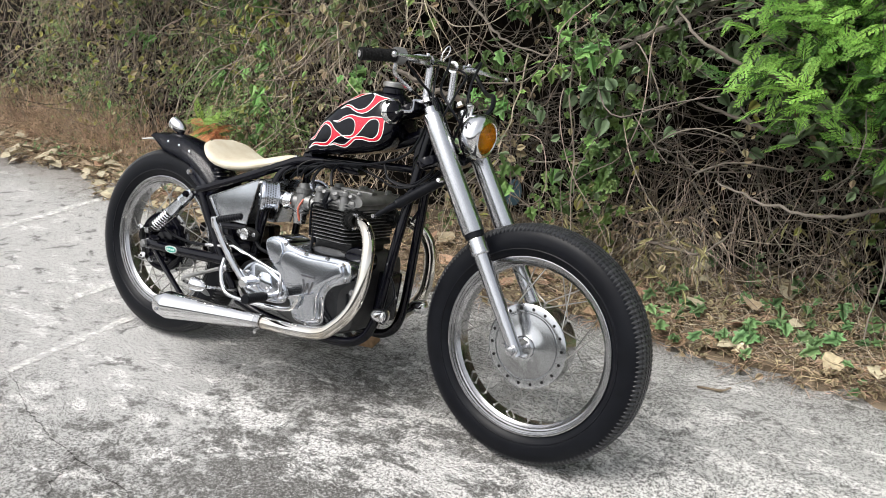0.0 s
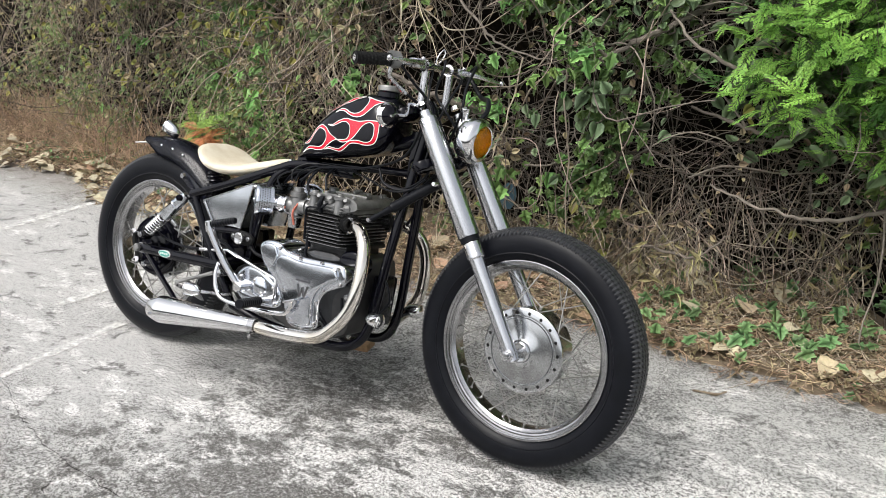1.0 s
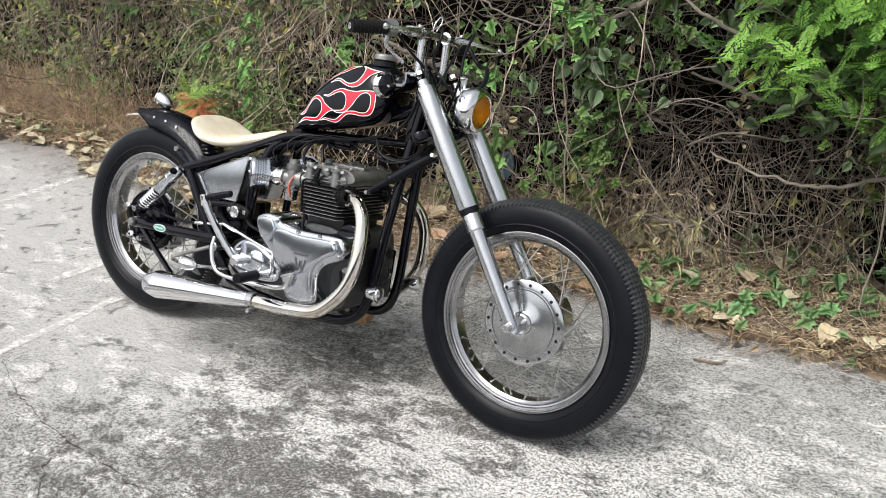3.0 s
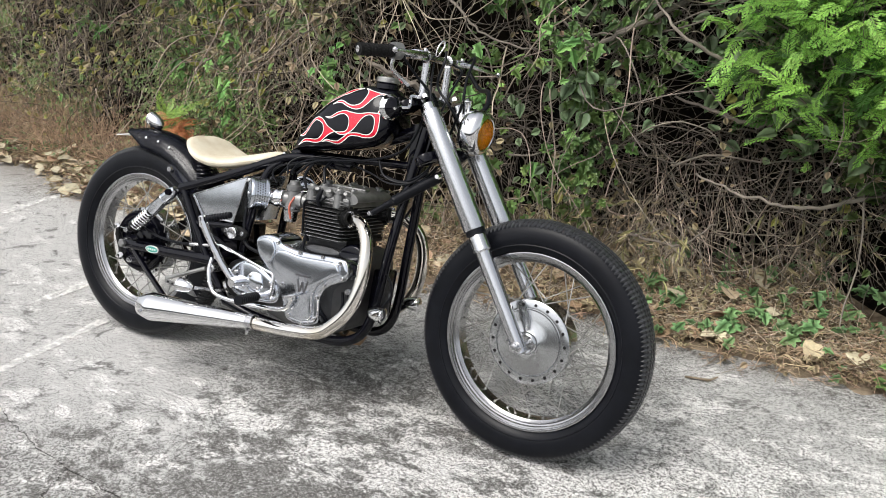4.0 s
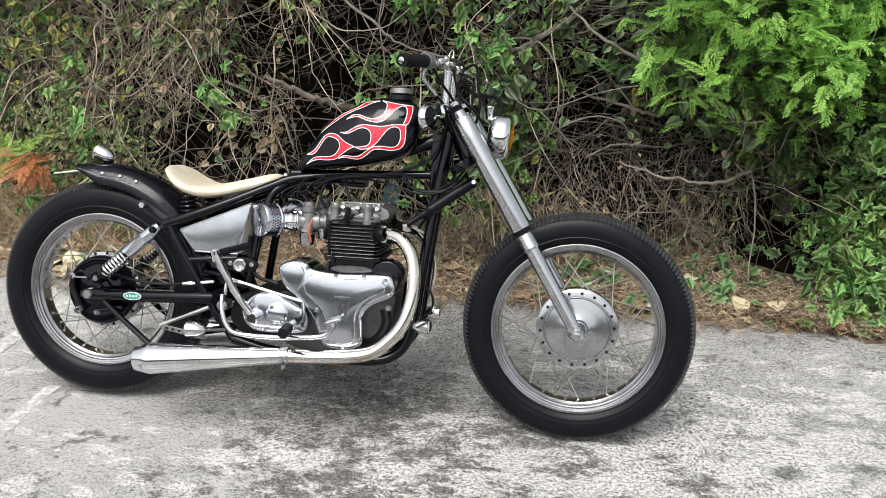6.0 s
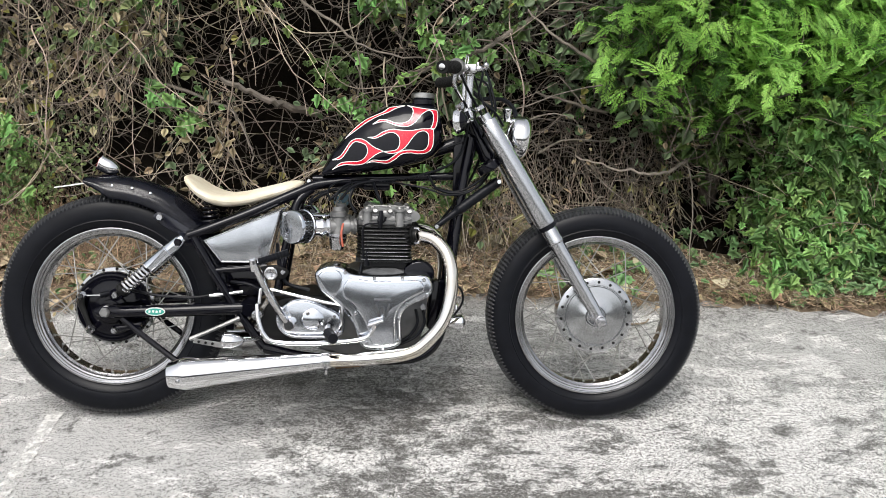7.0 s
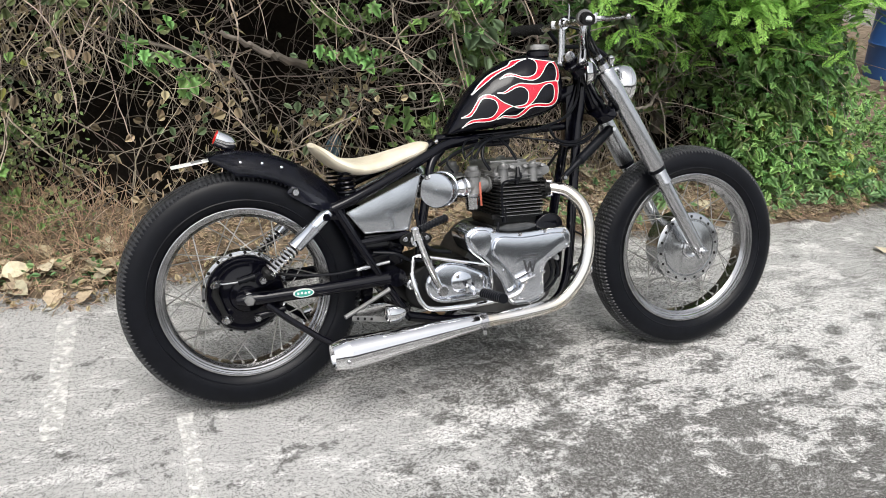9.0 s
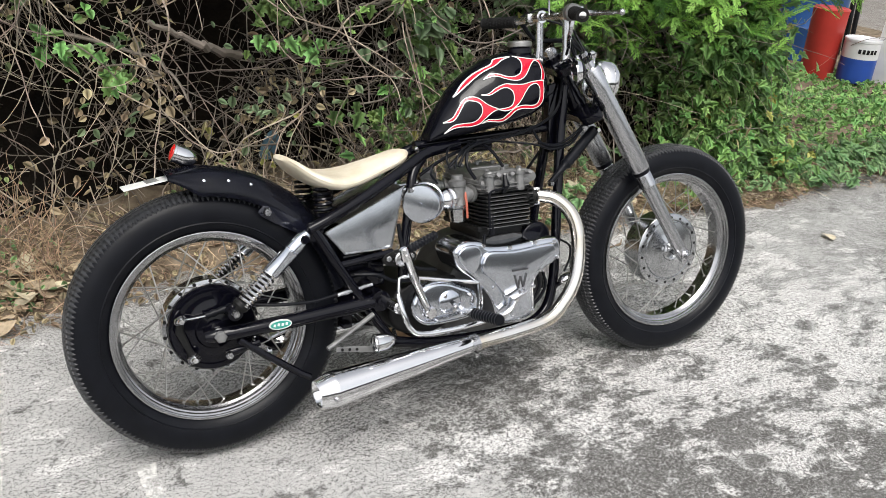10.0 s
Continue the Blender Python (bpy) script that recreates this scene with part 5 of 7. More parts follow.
part("spring_bridge", bm, BLACK, bike)
bm = bmn()
tube(bm, [(0.53, 0, 0.725), (0.575, 0, 0.735), (0.60, 0, 0.748)], [0.012, 0.01, 0.012], 8)
part("seat_hinge", bm, BLACK, bike)
bolt((0.59, -0.02, 0.752), (0, -1, 0), 0.008, 0.018, bike)

# fuel tank
TOP = [(0.618, 0.787), (0.65, 0.846), (0.70, 0.910), (0.75, 0.953), (0.81, 0.987), (0.87, 1.004), (0.93, 1.009), (0.965, 1.001), (0.985, 0.98), (0.994, 0.935)]
BOT = [(0.618, 0.768), (0.65, 0.772), (0.70, 0.777), (0.75, 0.783), (0.81, 0.792), (0.87, 0.803), (0.93, 0.818), (0.965, 0.836), (0.985, 0.858), (0.994, 0.895)]
WID = [(0.618, 0.04), (0.65, 0.066), (0.70, 0.088), (0.75, 0.102), (0.81, 0.113), (0.87, 0.119), (0.93, 0.118), (0.965, 0.110), (0.985, 0.092), (0.994, 0.06)]


def lerp_at(table, x):
    return float(np.interp(x, [a for a, _ in table], [b for _, b in table]))


def tank_at(x, a):
    t, b, w = lerp_at(TOP, x), lerp_at(BOT, x), lerp_at(WID, x)
    mid = b + 0.36 * (t - b)
    ca, sa = math.cos(a), math.sin(a)
    up = t - mid if sa > 0 else mid - b
    e1, e2 = (0.86, 0.95) if sa > 0 else (0.6, 0.45)
    return Vector((x, w * math.copysign(abs(ca) ** e1, ca), mid + up * math.copysign(abs(sa) ** e2, sa)))


def tank_side(x, z):
    """How far the tank's flank lies from its middle plane at x, z."""
    t, b, w = lerp_at(TOP, x), lerp_at(BOT, x), lerp_at(WID, x)
    mid = b + 0.36 * (t - b)
    e1, e2, s = (0.86, 0.95, (z - mid) / (t - mid)) if z > mid else (0.6, 0.45, (mid - z) / (mid - b))
    s = min(max(s, 0), 0.995) ** (1 / e2)
    return w * math.sqrt(max(1 - s * s, 0)) ** e1


bm = bmn()
rings = [[bm.verts.new(tank_at(x, 2 * math.pi * j / 56)) for j in range(56)] for x in [0.618, 0.622, 0.63] + list(np.linspace(0.64, 0.975, 40)) + [0.98, 0.985, 0.989, 0.992, 0.994]]
for p, q in zip(rings, rings[1:]):
    for j in range(56):
        bm.faces.new((p[j], p[(j + 1) % 56], q[(j + 1) % 56], q[j]))
bm.faces.new(rings[0])
bm.faces.new(rings[-1])
bmesh.ops.remove_doubles(bm, verts=bm.verts, dist=0.0002)
tank = part("fuel_tank", bm, BLACK, bike, "gloss black peanut fuel tank with red flames", smooth=60)
bm = bmn()
C = Matrix.Translation((0.932, 0, 1.0))
lathe(bm, [(0, 0.036), (0.014, 0.035), (0.018, 0.031), (0.018, 0.0)], C, 28)
part("filler_neck", bm, BLACK, tank)
bm = bmn()
lathe(bm, [(0.018, 0.029), (0.02, 0.036), (0.031, 0.0365), (0.035, 0.033), (0.037, 0.012), (0.037, 0)], C, 32)
part("filler_cap", bm, SPOKE, tank)

# the flames: each is a ring of strokes that meet in points, red inside a thin white outline
FLAMES = [
    [
        [(0.652, 0.82), (0.677, 0.834), (0.693, 0.856), (0.709, 0.879), (0.73, 0.888), (0.753, 0.883), (0.777, 0.865), (0.809, 0.851)],
        [(0.809, 0.851), (0.789, 0.842), (0.768, 0.826), (0.75, 0.812), (0.724, 0.807), (0.696, 0.807), (0.674, 0.802), (0.652, 0.79)],
        [(0.652, 0.79), (0.677, 0.811), (0.702, 0.816), (0.731, 0.818), (0.749, 0.827), (0.761, 0.848), (0.753, 0.87), (0.724, 0.878), (0.708, 0.866), (0.693, 0.842), (0.677, 0.824), (0.652, 0.82)],
    ],
    [
        [(0.76, 0.892), (0.783, 0.895), (0.805, 0.909), (0.834, 0.919), (0.859, 0.917), (0.891, 0.916), (0.923, 0.922), (0.962, 0.924)],
        [(0.962, 0.924), (0.963, 0.893), (0.959, 0.867), (0.945, 0.851), (0.918, 0.846), (0.892, 0.848), (0.866, 0.844), (0.845, 0.827), (0.823, 0.815), (0.797, 0.816), (0.778, 0.818), (0.758, 0.813)],
        [(0.758, 0.813), (0.778, 0.823), (0.8, 0.822), (0.822, 0.824), (0.841, 0.837), (0.863, 0.852), (0.892, 0.857), (0.918, 0.855), (0.936, 0.859), (0.946, 0.873), (0.948, 0.893), (0.945, 0.908), (0.933, 0.916), (0.914, 0.911), (0.898, 0.895), (0.885, 0.876), (0.869, 0.859), (0.85, 0.848), (0.828, 0.845), (0.81, 0.85)],
        [(0.81, 0.85), (0.844, 0.855), (0.856, 0.866), (0.859, 0.885), (0.854, 0.899), (0.84, 0.908), (0.821, 0.907), (0.802, 0.898), (0.783, 0.89), (0.76, 0.892)],
    ],
    [
        [(0.775, 0.933), (0.797, 0.947), (0.819, 0.947), (0.841, 0.94), (0.863, 0.938), (0.885, 0.946), (0.896, 0.962), (0.899, 0.978), (0.894, 0.988), (0.881, 0.994)],
        [(0.881, 0.994), (0.921, 0.987), (0.947, 0.984), (0.974, 0.982)],
        [(0.974, 0.982), (0.976, 0.964), (0.972, 0.938), (0.964, 0.923), (0.953, 0.923)],
        [(0.953, 0.923), (0.96, 0.941), (0.962, 0.96), (0.958, 0.975), (0.946, 0.98), (0.928, 0.969), (0.914, 0.952), (0.898, 0.936), (0.878, 0.928), (0.856, 0.929), (0.834, 0.935), (0.816, 0.941), (0.797, 0.94), (0.775, 0.933)],
    ],
    [
        [(0.691, 0.888), (0.717, 0.917), (0.749, 0.944), (0.78, 0.96), (0.809, 0.973), (0.826, 0.986), (0.852, 0.991), (0.874, 0.993)],
        [(0.874, 0.993), (0.846, 0.984), (0.822, 0.971), (0.793, 0.959), (0.76, 0.941), (0.725, 0.915), (0.691, 0.888)],
    ],
]


def strip(line, s, half, lift):
    """A painted line of even width on the tank's flank."""
    bm = bmn()
    rows_ = []
    for k, c in enumerate(line):
        t = line[min(k + 1, len(line) - 1)] - line[max(k - 1, 0)]
        n = Vector((-t.z, 0, t.x)).normalized()
        row = []
        for j in (-1, -0.33, 0.33, 1):
            p = c + n * half * j
            p.x = min(max(p.x, 0.625), 0.985)
            row.append(bm.verts.new((p.x, s * (tank_side(p.x, p.z) + lift), p.z)))
        rows_.append(row)
    for p, q in zip(rows_, rows_[1:]):
        for j in range(3):
            bm.faces.new((p[j], p[j + 1], q[j + 1], q[j]))
    return bm


def filled(outline, s, lift):
    """A painted patch on the tank's flank, cut fine enough to follow its curve."""
    bm = bmn()
    bm.faces.new([bm.verts.new((p.x, 0, p.z)) for p in outline])
    bm.normal_update()
    bmesh.ops.triangulate(bm, faces=bm.faces[:])
    for k in range(46):
        bmesh.ops.bisect_plane(bm, geom=bm.verts[:] + bm.edges[:] + bm.faces[:], plane_co=(0.63 + 0.008 * k, 0, 0), plane_no=(1, 0, 0))
    for k in range(28):
        bmesh.ops.bisect_plane(bm, geom=bm.verts[:] + bm.edges[:] + bm.faces[:], plane_co=(0, 0, 0.79 + 0.008 * k), plane_no=(0, 0, 1))
    for v in bm.verts:
        v.co.y = s * (tank_side(v.co.x, v.co.z) + lift)
    return bm


for s in (-1, 1):
    for strokes in FLAMES:
        lines = [crom([(x, 0, z) for x, z in stroke], 6) for stroke in strokes]
        part("flame", filled([p for line in lines for p in line[:-1]], s, 0.0013), RED, tank, "red painted flame", smooth=60)
        for line in lines:
            part("pinstripe", strip(line, s, 0.0013, 0.0019), WHITE, tank, "thin white pinstripe edging", smooth=60)
# the tank is slim and sits a little to the right of the frame's middle
SLIM = Matrix.Translation((0.012, -0.012, 0)) @ Matrix.Diagonal((1, 0.76, 1, 1))
for ob in [tank] + [o for o in tank.children if o.name.startswith(("pinstripe", "flame"))]:
    ob.data.transform(SLIM)
for ob in tank.children:
    if ob.name.startswith("filler"):
        ob.data.transform(Matrix.Translation((0.011, -0.02, 0)))

# ---- engine ----
COVER = [(0.621, 0.472), (0.633, 0.493), (0.668, 0.504), (0.709, 0.498), (0.732, 0.482), (0.81, 0.475), (0.936, 0.480), (0.969, 0.471), (0.979, 0.438), (0.965, 0.411), (0.911, 0.384), (0.885, 0.348), (0.886, 0.275), (0.868, 0.253), (0.832, 0.244), (0.78, 0.247), (0.757, 0.268), (0.737, 0.327), (0.704, 0.371), (0.678, 0.395), (0.638, 0.429)]
GEAR = [(0.500, 0.340), (0.522, 0.376), (0.56, 0.398), (0.61, 0.396), (0.655, 0.376), (0.70, 0.352), (0.712, 0.318), (0.69, 0.278), (0.565, 0.272), (0.515, 0.295)]


def inset(outline, d):
    """The outline moved inwards by d."""
    n, out = len(outline), []
    for k in range(n):
        a, b, c = Vector(outline[k - 1]), Vector(outline[k]), Vector(outline[(k + 1) % n])
        e1, e2 = (b - a).normalized(), (c - b).normalized()
        nn = (Vector((e1.y, -e1.x)) + Vector((e2.y, -e2.x))).normalized()
        out.append(tuple(b + nn * d))
    return out


bm = bmn()
prism(bm, closed_curve([(0.62, 0.30), (0.65, 0.40), (0.73, 0.48), (0.92, 0.485), (0.965, 0.44), (0.955, 0.3), (0.91, 0.225), (0.7, 0.215), (0.62, 0.24)], 3), 0.12, -0.105, 0.012, 3, True)
crank = part("crankcase", bm, STAINEDCAST, bike, "dark grey cast crankcase")
bm = bmn()
prism(bm, closed_curve([(0.45, 0.30), (0.47, 0.37), (0.55, 0.395), (0.66, 0.395), (0.68, 0.3), (0.62, 0.25), (0.5, 0.25)], 3), 0.11, -0.115, 0.012, 3, True)
part("gearbox", bm, DARKCAST, bike)


def pillow(bm, outline, y0, y1, r, segs=5):
    """An outline of (x, z) raised from y0 to y1 with an evenly rounded shoulder."""
    rings = [[bm.verts.new((x, y0, z)) for x, z in outline]]
    for k in range(segs + 1):
        a = 0.5 * math.pi * k / segs
        y = y1 - math.copysign(r, y1 - y0) * (1 - math.sin(a))
        rings.append([bm.verts.new((x, y, z)) for x, z in inset(outline, r * (1 - math.cos(a)))])
    n = len(outline)
    for p, q in zip(rings, rings[1:]):
        for k in range(n):
            bm.faces.new((p[k], p[(k + 1) % n], q[(k + 1) % n], q[k]))
    bm.faces.new(rings[0])
    bm.faces.new(rings[-1])
    return bm


bm = bmn()
pillow(bm, closed_curve(COVER, 4), -0.07, -0.182, 0.013)
cover = part("timing_cover", bm, ALU, bike, "polished aluminium timing cover", smooth=60)
panel = closed_curve([(0.735, 0.468), (0.81, 0.461), (0.925, 0.466), (0.947, 0.455), (0.952, 0.438), (0.942, 0.424), (0.893, 0.397), (0.866, 0.352), (0.867, 0.282), (0.853, 0.266), (0.826, 0.261), (0.80, 0.266), (0.789, 0.285), (0.77, 0.342), (0.735, 0.388), (0.708, 0.413), (0.71, 0.45)], 4)
bm = bmn()
pillow(bm, panel, -0.178, -0.1925, 0.006)
part("cover_panel", bm, ALU, cover, smooth=60)
bm = bmn()
pillow(bm, closed_curve([(0.632, 0.47), (0.645, 0.488), (0.668, 0.494), (0.695, 0.488), (0.705, 0.46), (0.69, 0.42), (0.672, 0.413), (0.648, 0.438)], 4), -0.178, -0.188, 0.005)
part("cover_cap", bm, ALU, cover, smooth=60)
for x, z in ((0.652, 0.455), (0.713, 0.486), (0.80, 0.470), (0.885, 0.473), (0.95, 0.466), (0.962, 0.42), (0.9, 0.39), (0.878, 0.345), (0.876, 0.275), (0.83, 0.25), (0.78, 0.268), (0.745, 0.36)):
    p = Vector((x, -0.179, z))
    bm = bmn()
    lathe(bm, [(0, 0.0062), (0.006, 0.0062), (0.008, 0.005), (0.008, 0.0035), (0.005, 0.003), (0.005, 0)], along(p, p + Vector((0, -1, 0))), 12)
    part("screw", bm, STEEL, cover)
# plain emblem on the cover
for k, (x0, z0, x1, z1) in enumerate(((0.800, 0.405, 0.852, 0.405), (0.807, 0.392, 0.818, 0.352), (0.818, 0.352, 0.827, 0.385), (0.827, 0.385, 0.836, 0.352), (0.836, 0.352, 0.847, 0.392))):
    bm = bmn()
    tube(bm, [(x0, -0.1925, z0), (x1, -0.1925, z1)], 0.0042 if k == 0 else 0.0036, 6)
    part("emblem_bar", bm, EMBLEM, cover)
bm = bmn()
pillow(bm, closed_curve(GEAR, 4), -0.11, -0.158, 0.014)
gcover = part("gearbox_cover", bm, ALU, bike, "polished aluminium gearbox cover", smooth=60)
bm = bmn()
lathe(bm, [(0, 0.034), (0.006, 0.034), (0.009, 0.03), (0.009, 0)], along((0.615, -0.155, 0.335), (0.615, -0.2, 0.335)), 32)
part("inspection_cap", bm, ALU, gcover)
for x, z in ((0.6, 0.355), (0.632, 0.318), (0.68, 0.345), (0.69, 0.295), (0.535, 0.355), (0.575, 0.285)):
    p = Vector((x, -0.157, z))
    bm = bmn()
    lathe(bm, [(0, 0.006), (0.007, 0.006), (0.009, 0.004), (0.009, 0)], along(p, p + Vector((0, -1, 0))), 12)
    part("screw", bm, STEEL, gcover)

# cylinder with its fins
bm = bmn()
box(bm, (0.145, 0.20, 0.15), pose(0.828, 0, 0.56), 0.02)
cyl = part("cylinder", bm, ENAMEL, bike, "black finned cylinder block")
FIN = [(0.745, -0.105), (0.757, -0.122), (0.90, -0.122), (0.912, -0.105), (0.912, 0.105), (0.90, 0.122), (0.757, 0.122), (0.745, 0.105)]
for k in range(9):
    bm = bmn()
    grow = 0.0 if k > 1 else -0.008
    prism(bm, [(0.828 + (x - 0.828) * (1 + grow * 6), y * (1 + grow * 3)) for x, y in FIN], 0, 0.0042, 0.001, 1)
    part("fin", bm, ENAMEL, cyl, m=Matrix.Translation((0, 0, 0.499 + 0.0150 * k)) @ Matrix.Rotation(radians(90), 4, "X"), smooth=30)
    bm = bmn()
    tube(bm, [(0.757, -0.1215, 0.4965 + 0.0150 * k), (0.90, -0.1215, 0.4965 + 0.0150 * k), (0.9125, -0.105, 0.4965 + 0.0150 * k), (0.9125, 0.105, 0.4965 + 0.0150 * k)], 0.0016, 5)
    part("fin_edge", bm, CAST, cyl)
bm = bmn()
box(bm, (0.175, 0.2, 0.02), pose(0.828, 0, 0.49), 0.004)
part("cylinder_base", bm, DARKCAST, cyl)
# cylinder head
bm = bmn()
box(bm, (0.165, 0.215, 0.055), pose(0.83, 0, 0.652), 0.012)
head = part("cylinder_head", bm, CAST, bike, "dull grey cast cylinder head")
for k in range(3):
    bm = bmn()
    prism(bm, [(0.828 + (x - 0.828) * 1.02, y * 0.97) for x, y in FIN], 0, 0.004, 0.001, 1)
    part("fin", bm, ENAMEL if k == 0 else CAST, head, m=Matrix.Translation((0, 0, 0.635 + 0.013 * k)) @ Matrix.Rotation(radians(90), 4, "X"), smooth=30)
bm = bmn()
pillow(bm, closed_curve([(0.757, 0.664), (0.757, 0.685), (0.768, 0.698), (0.8, 0.704), (0.86, 0.707), (0.9, 0.703), (0.925, 0.69), (0.93, 0.668), (0.90, 0.658), (0.84, 0.656), (0.78, 0.656)][::-1], 4), 0.1, -0.1, 0.007)
part("rocker_box", bm, CAST, head, "dull cast rocker box", smooth=60)
for s in (-1, 1):
    for x in (0.775, 0.875):
        bm = bmn()
        lathe(bm, [(0, 0.016), (0.06, 0.014), (0.062, 0.018), (0.072, 0.018), (0.074, 0.012), (0.082, 0.01), (0.082, 0)], pose(x, s * 0.108, 0.634), 14)
        part("rocker_tower", bm, CAST, head)
    for x in (0.80, 0.845, 0.905):
        bolt((x, s * 0.105, 0.696), (0, s, 0.3), 0.010, 0.016, head, CAST)
    bm = bmn()
    tube(bm, [(0.815, s * 0.118, 0.63), (0.815, s * 0.13, 0.66), (0.818, s * 0.12, 0.70)], [0.007, 0.009, 0.006], 8)
    part("spark_plug_cap", bm, RUBBER, head)
    # exhaust port flange
    p = Vector((0.915, s * 0.1, 0.60))
    bm = bmn()
    lathe(bm, [(-0.02, 0.03), (0.0, 0.034), (0.004, 0.037), (0.012, 0.037), (0.014, 0.03), (0.022, 0.028), (0.022, 0.02)], along(p, p + Vector((1, s * 0.5, 0.1))), 14)
    part("port_clamp", bm, DARKCAST, head)
    bm = bmn()
    prism(bm, [((0.046 if k % 2 else 0.034) * math.cos(math.pi * (k + q) / 15), (0.046 if k % 2 else 0.034) * math.sin(math.pi * (k + q) / 15)) for k in range(30) for q in (-0.32, 0.32)], -0.006, 0.006, 0.001, 1)
    part("finned_collar", bm, ENAMEL, head, "black finned exhaust collar", m=along(p, p + Vector((1, s * 0.5, 0.1))) @ Matrix.Rotation(radians(90), 4, "X"), smooth=30)
    for dz in (-0.03, 0.026):
        bolt(p + Vector((0.006, s * 0.012, dz)), (1, s * 0.5, 0.1), 0.008, 0.018, head, STEEL)
for s in (-1, 1):
    bm = bmn()
    tube(bm, [(0.775 if s < 0 else 0.8, s * 0.115, 0.47), (0.775, s * 0.118, 0.5), (0.775, s * 0.118, 0.56)], [0.010, 0.006, 0.0045], 8)
    part("oil_feed", bm, RUBBER, cyl)
bm = bmn()
pillow(bm, [(0.938 + 0.05 * math.cos(a), 0.472 + 0.042 * math.sin(a)) for a in (-2 * math.pi * k / 28 for k in range(28))], -0.06, -0.108, 0.008)
part("dynamo_cover", bm, BLACK, bike, "black round dynamo cover", smooth=60)
# rocker caps, top bolts and a cross rib on the rocker box
for s in (-1, 1):
    for x in (0.79, 0.845, 0.9):
        bolt((x, s * 0.07, 0.704), (0, 0, 1), 0.008, 0.012, head, CAST)
    bm = bmn()
    lathe(bm, [(0, 0.017), (0.01, 0.017), (0.013, 0.013), (0.013, 0)], along((0.832, s * 0.1, 0.685), (0.832, s * 0.3, 0.69)), 12)
    part("rocker_cap", bm, CAST, head)
    bm = bmn()
    tube(bm, crom([(0.832, s * 0.112, 0.672), (0.825, s * 0.128, 0.655), (0.80, s * 0.13, 0.648), (0.768, s * 0.128, 0.64), (0.762, s * 0.126, 0.6), (0.765, s * 0.124, 0.5)], 6), 0.0036, 8)
    part("breather_hose", bm, RUBBER, head)
bm = bmn()
box(bm, (0.13, 0.03, 0.012), pose(0.84, 0, 0.708), 0.005)
part("centre_rib", bm, CAST, head)
# the barrel and head are squat: fins begin above a narrow base
SQUAT = Matrix.Translation((0, 0, 0.522)) @ Matrix.Diagonal((1, 1.08, 0.735, 1)) @ Matrix.Translation((0, 0, -0.499))
for ob in [cyl, head] + list(cyl.children) + list(head.children):
    ob.data.transform(SQUAT)
bm = bmn()
box(bm, (0.15, 0.19, 0.06), pose(0.828, 0, 0.505), 0.012)
part("barrel_base", bm, DARKCAST, cyl)
bolt((0.952, -0.118, 0.372), (0, -1, 0), 0.011, 0.014, crank, STEEL, False)
bolt((0.955, -0.110, 0.438), (0, -1, 0), 0.009, 0.012, crank, STEEL, False)
for dx in (0.0, 0.022):
    bm = bmn()
    tube(bm, crom([(0.952 - dx, -0.12, 0.365), (0.958 - dx, -0.125, 0.32), (0.93 - dx, -0.12, 0.275), (0.87 - dx, -0.115, 0.245)], 6), 0.005, 8)
    part("oil_hose", bm, RUBBER, bike)
# oil line and black top end hose
for pts in ([(0.76, -0.11, 0.50), (0.755, -0.115, 0.46), (0.76, -0.12, 0.45)], [(0.80, 0.02, 0.73), (0.78, 0.0, 0.75), (0.74, -0.06, 0.745), (0.72, -0.09, 0.70), (0.74, -0.10, 0.66)]):
    bm = bmn()
    tube(bm, crom(pts, 6), 0.005, 8)
    part("oil_line", bm, RUBBER, bike)

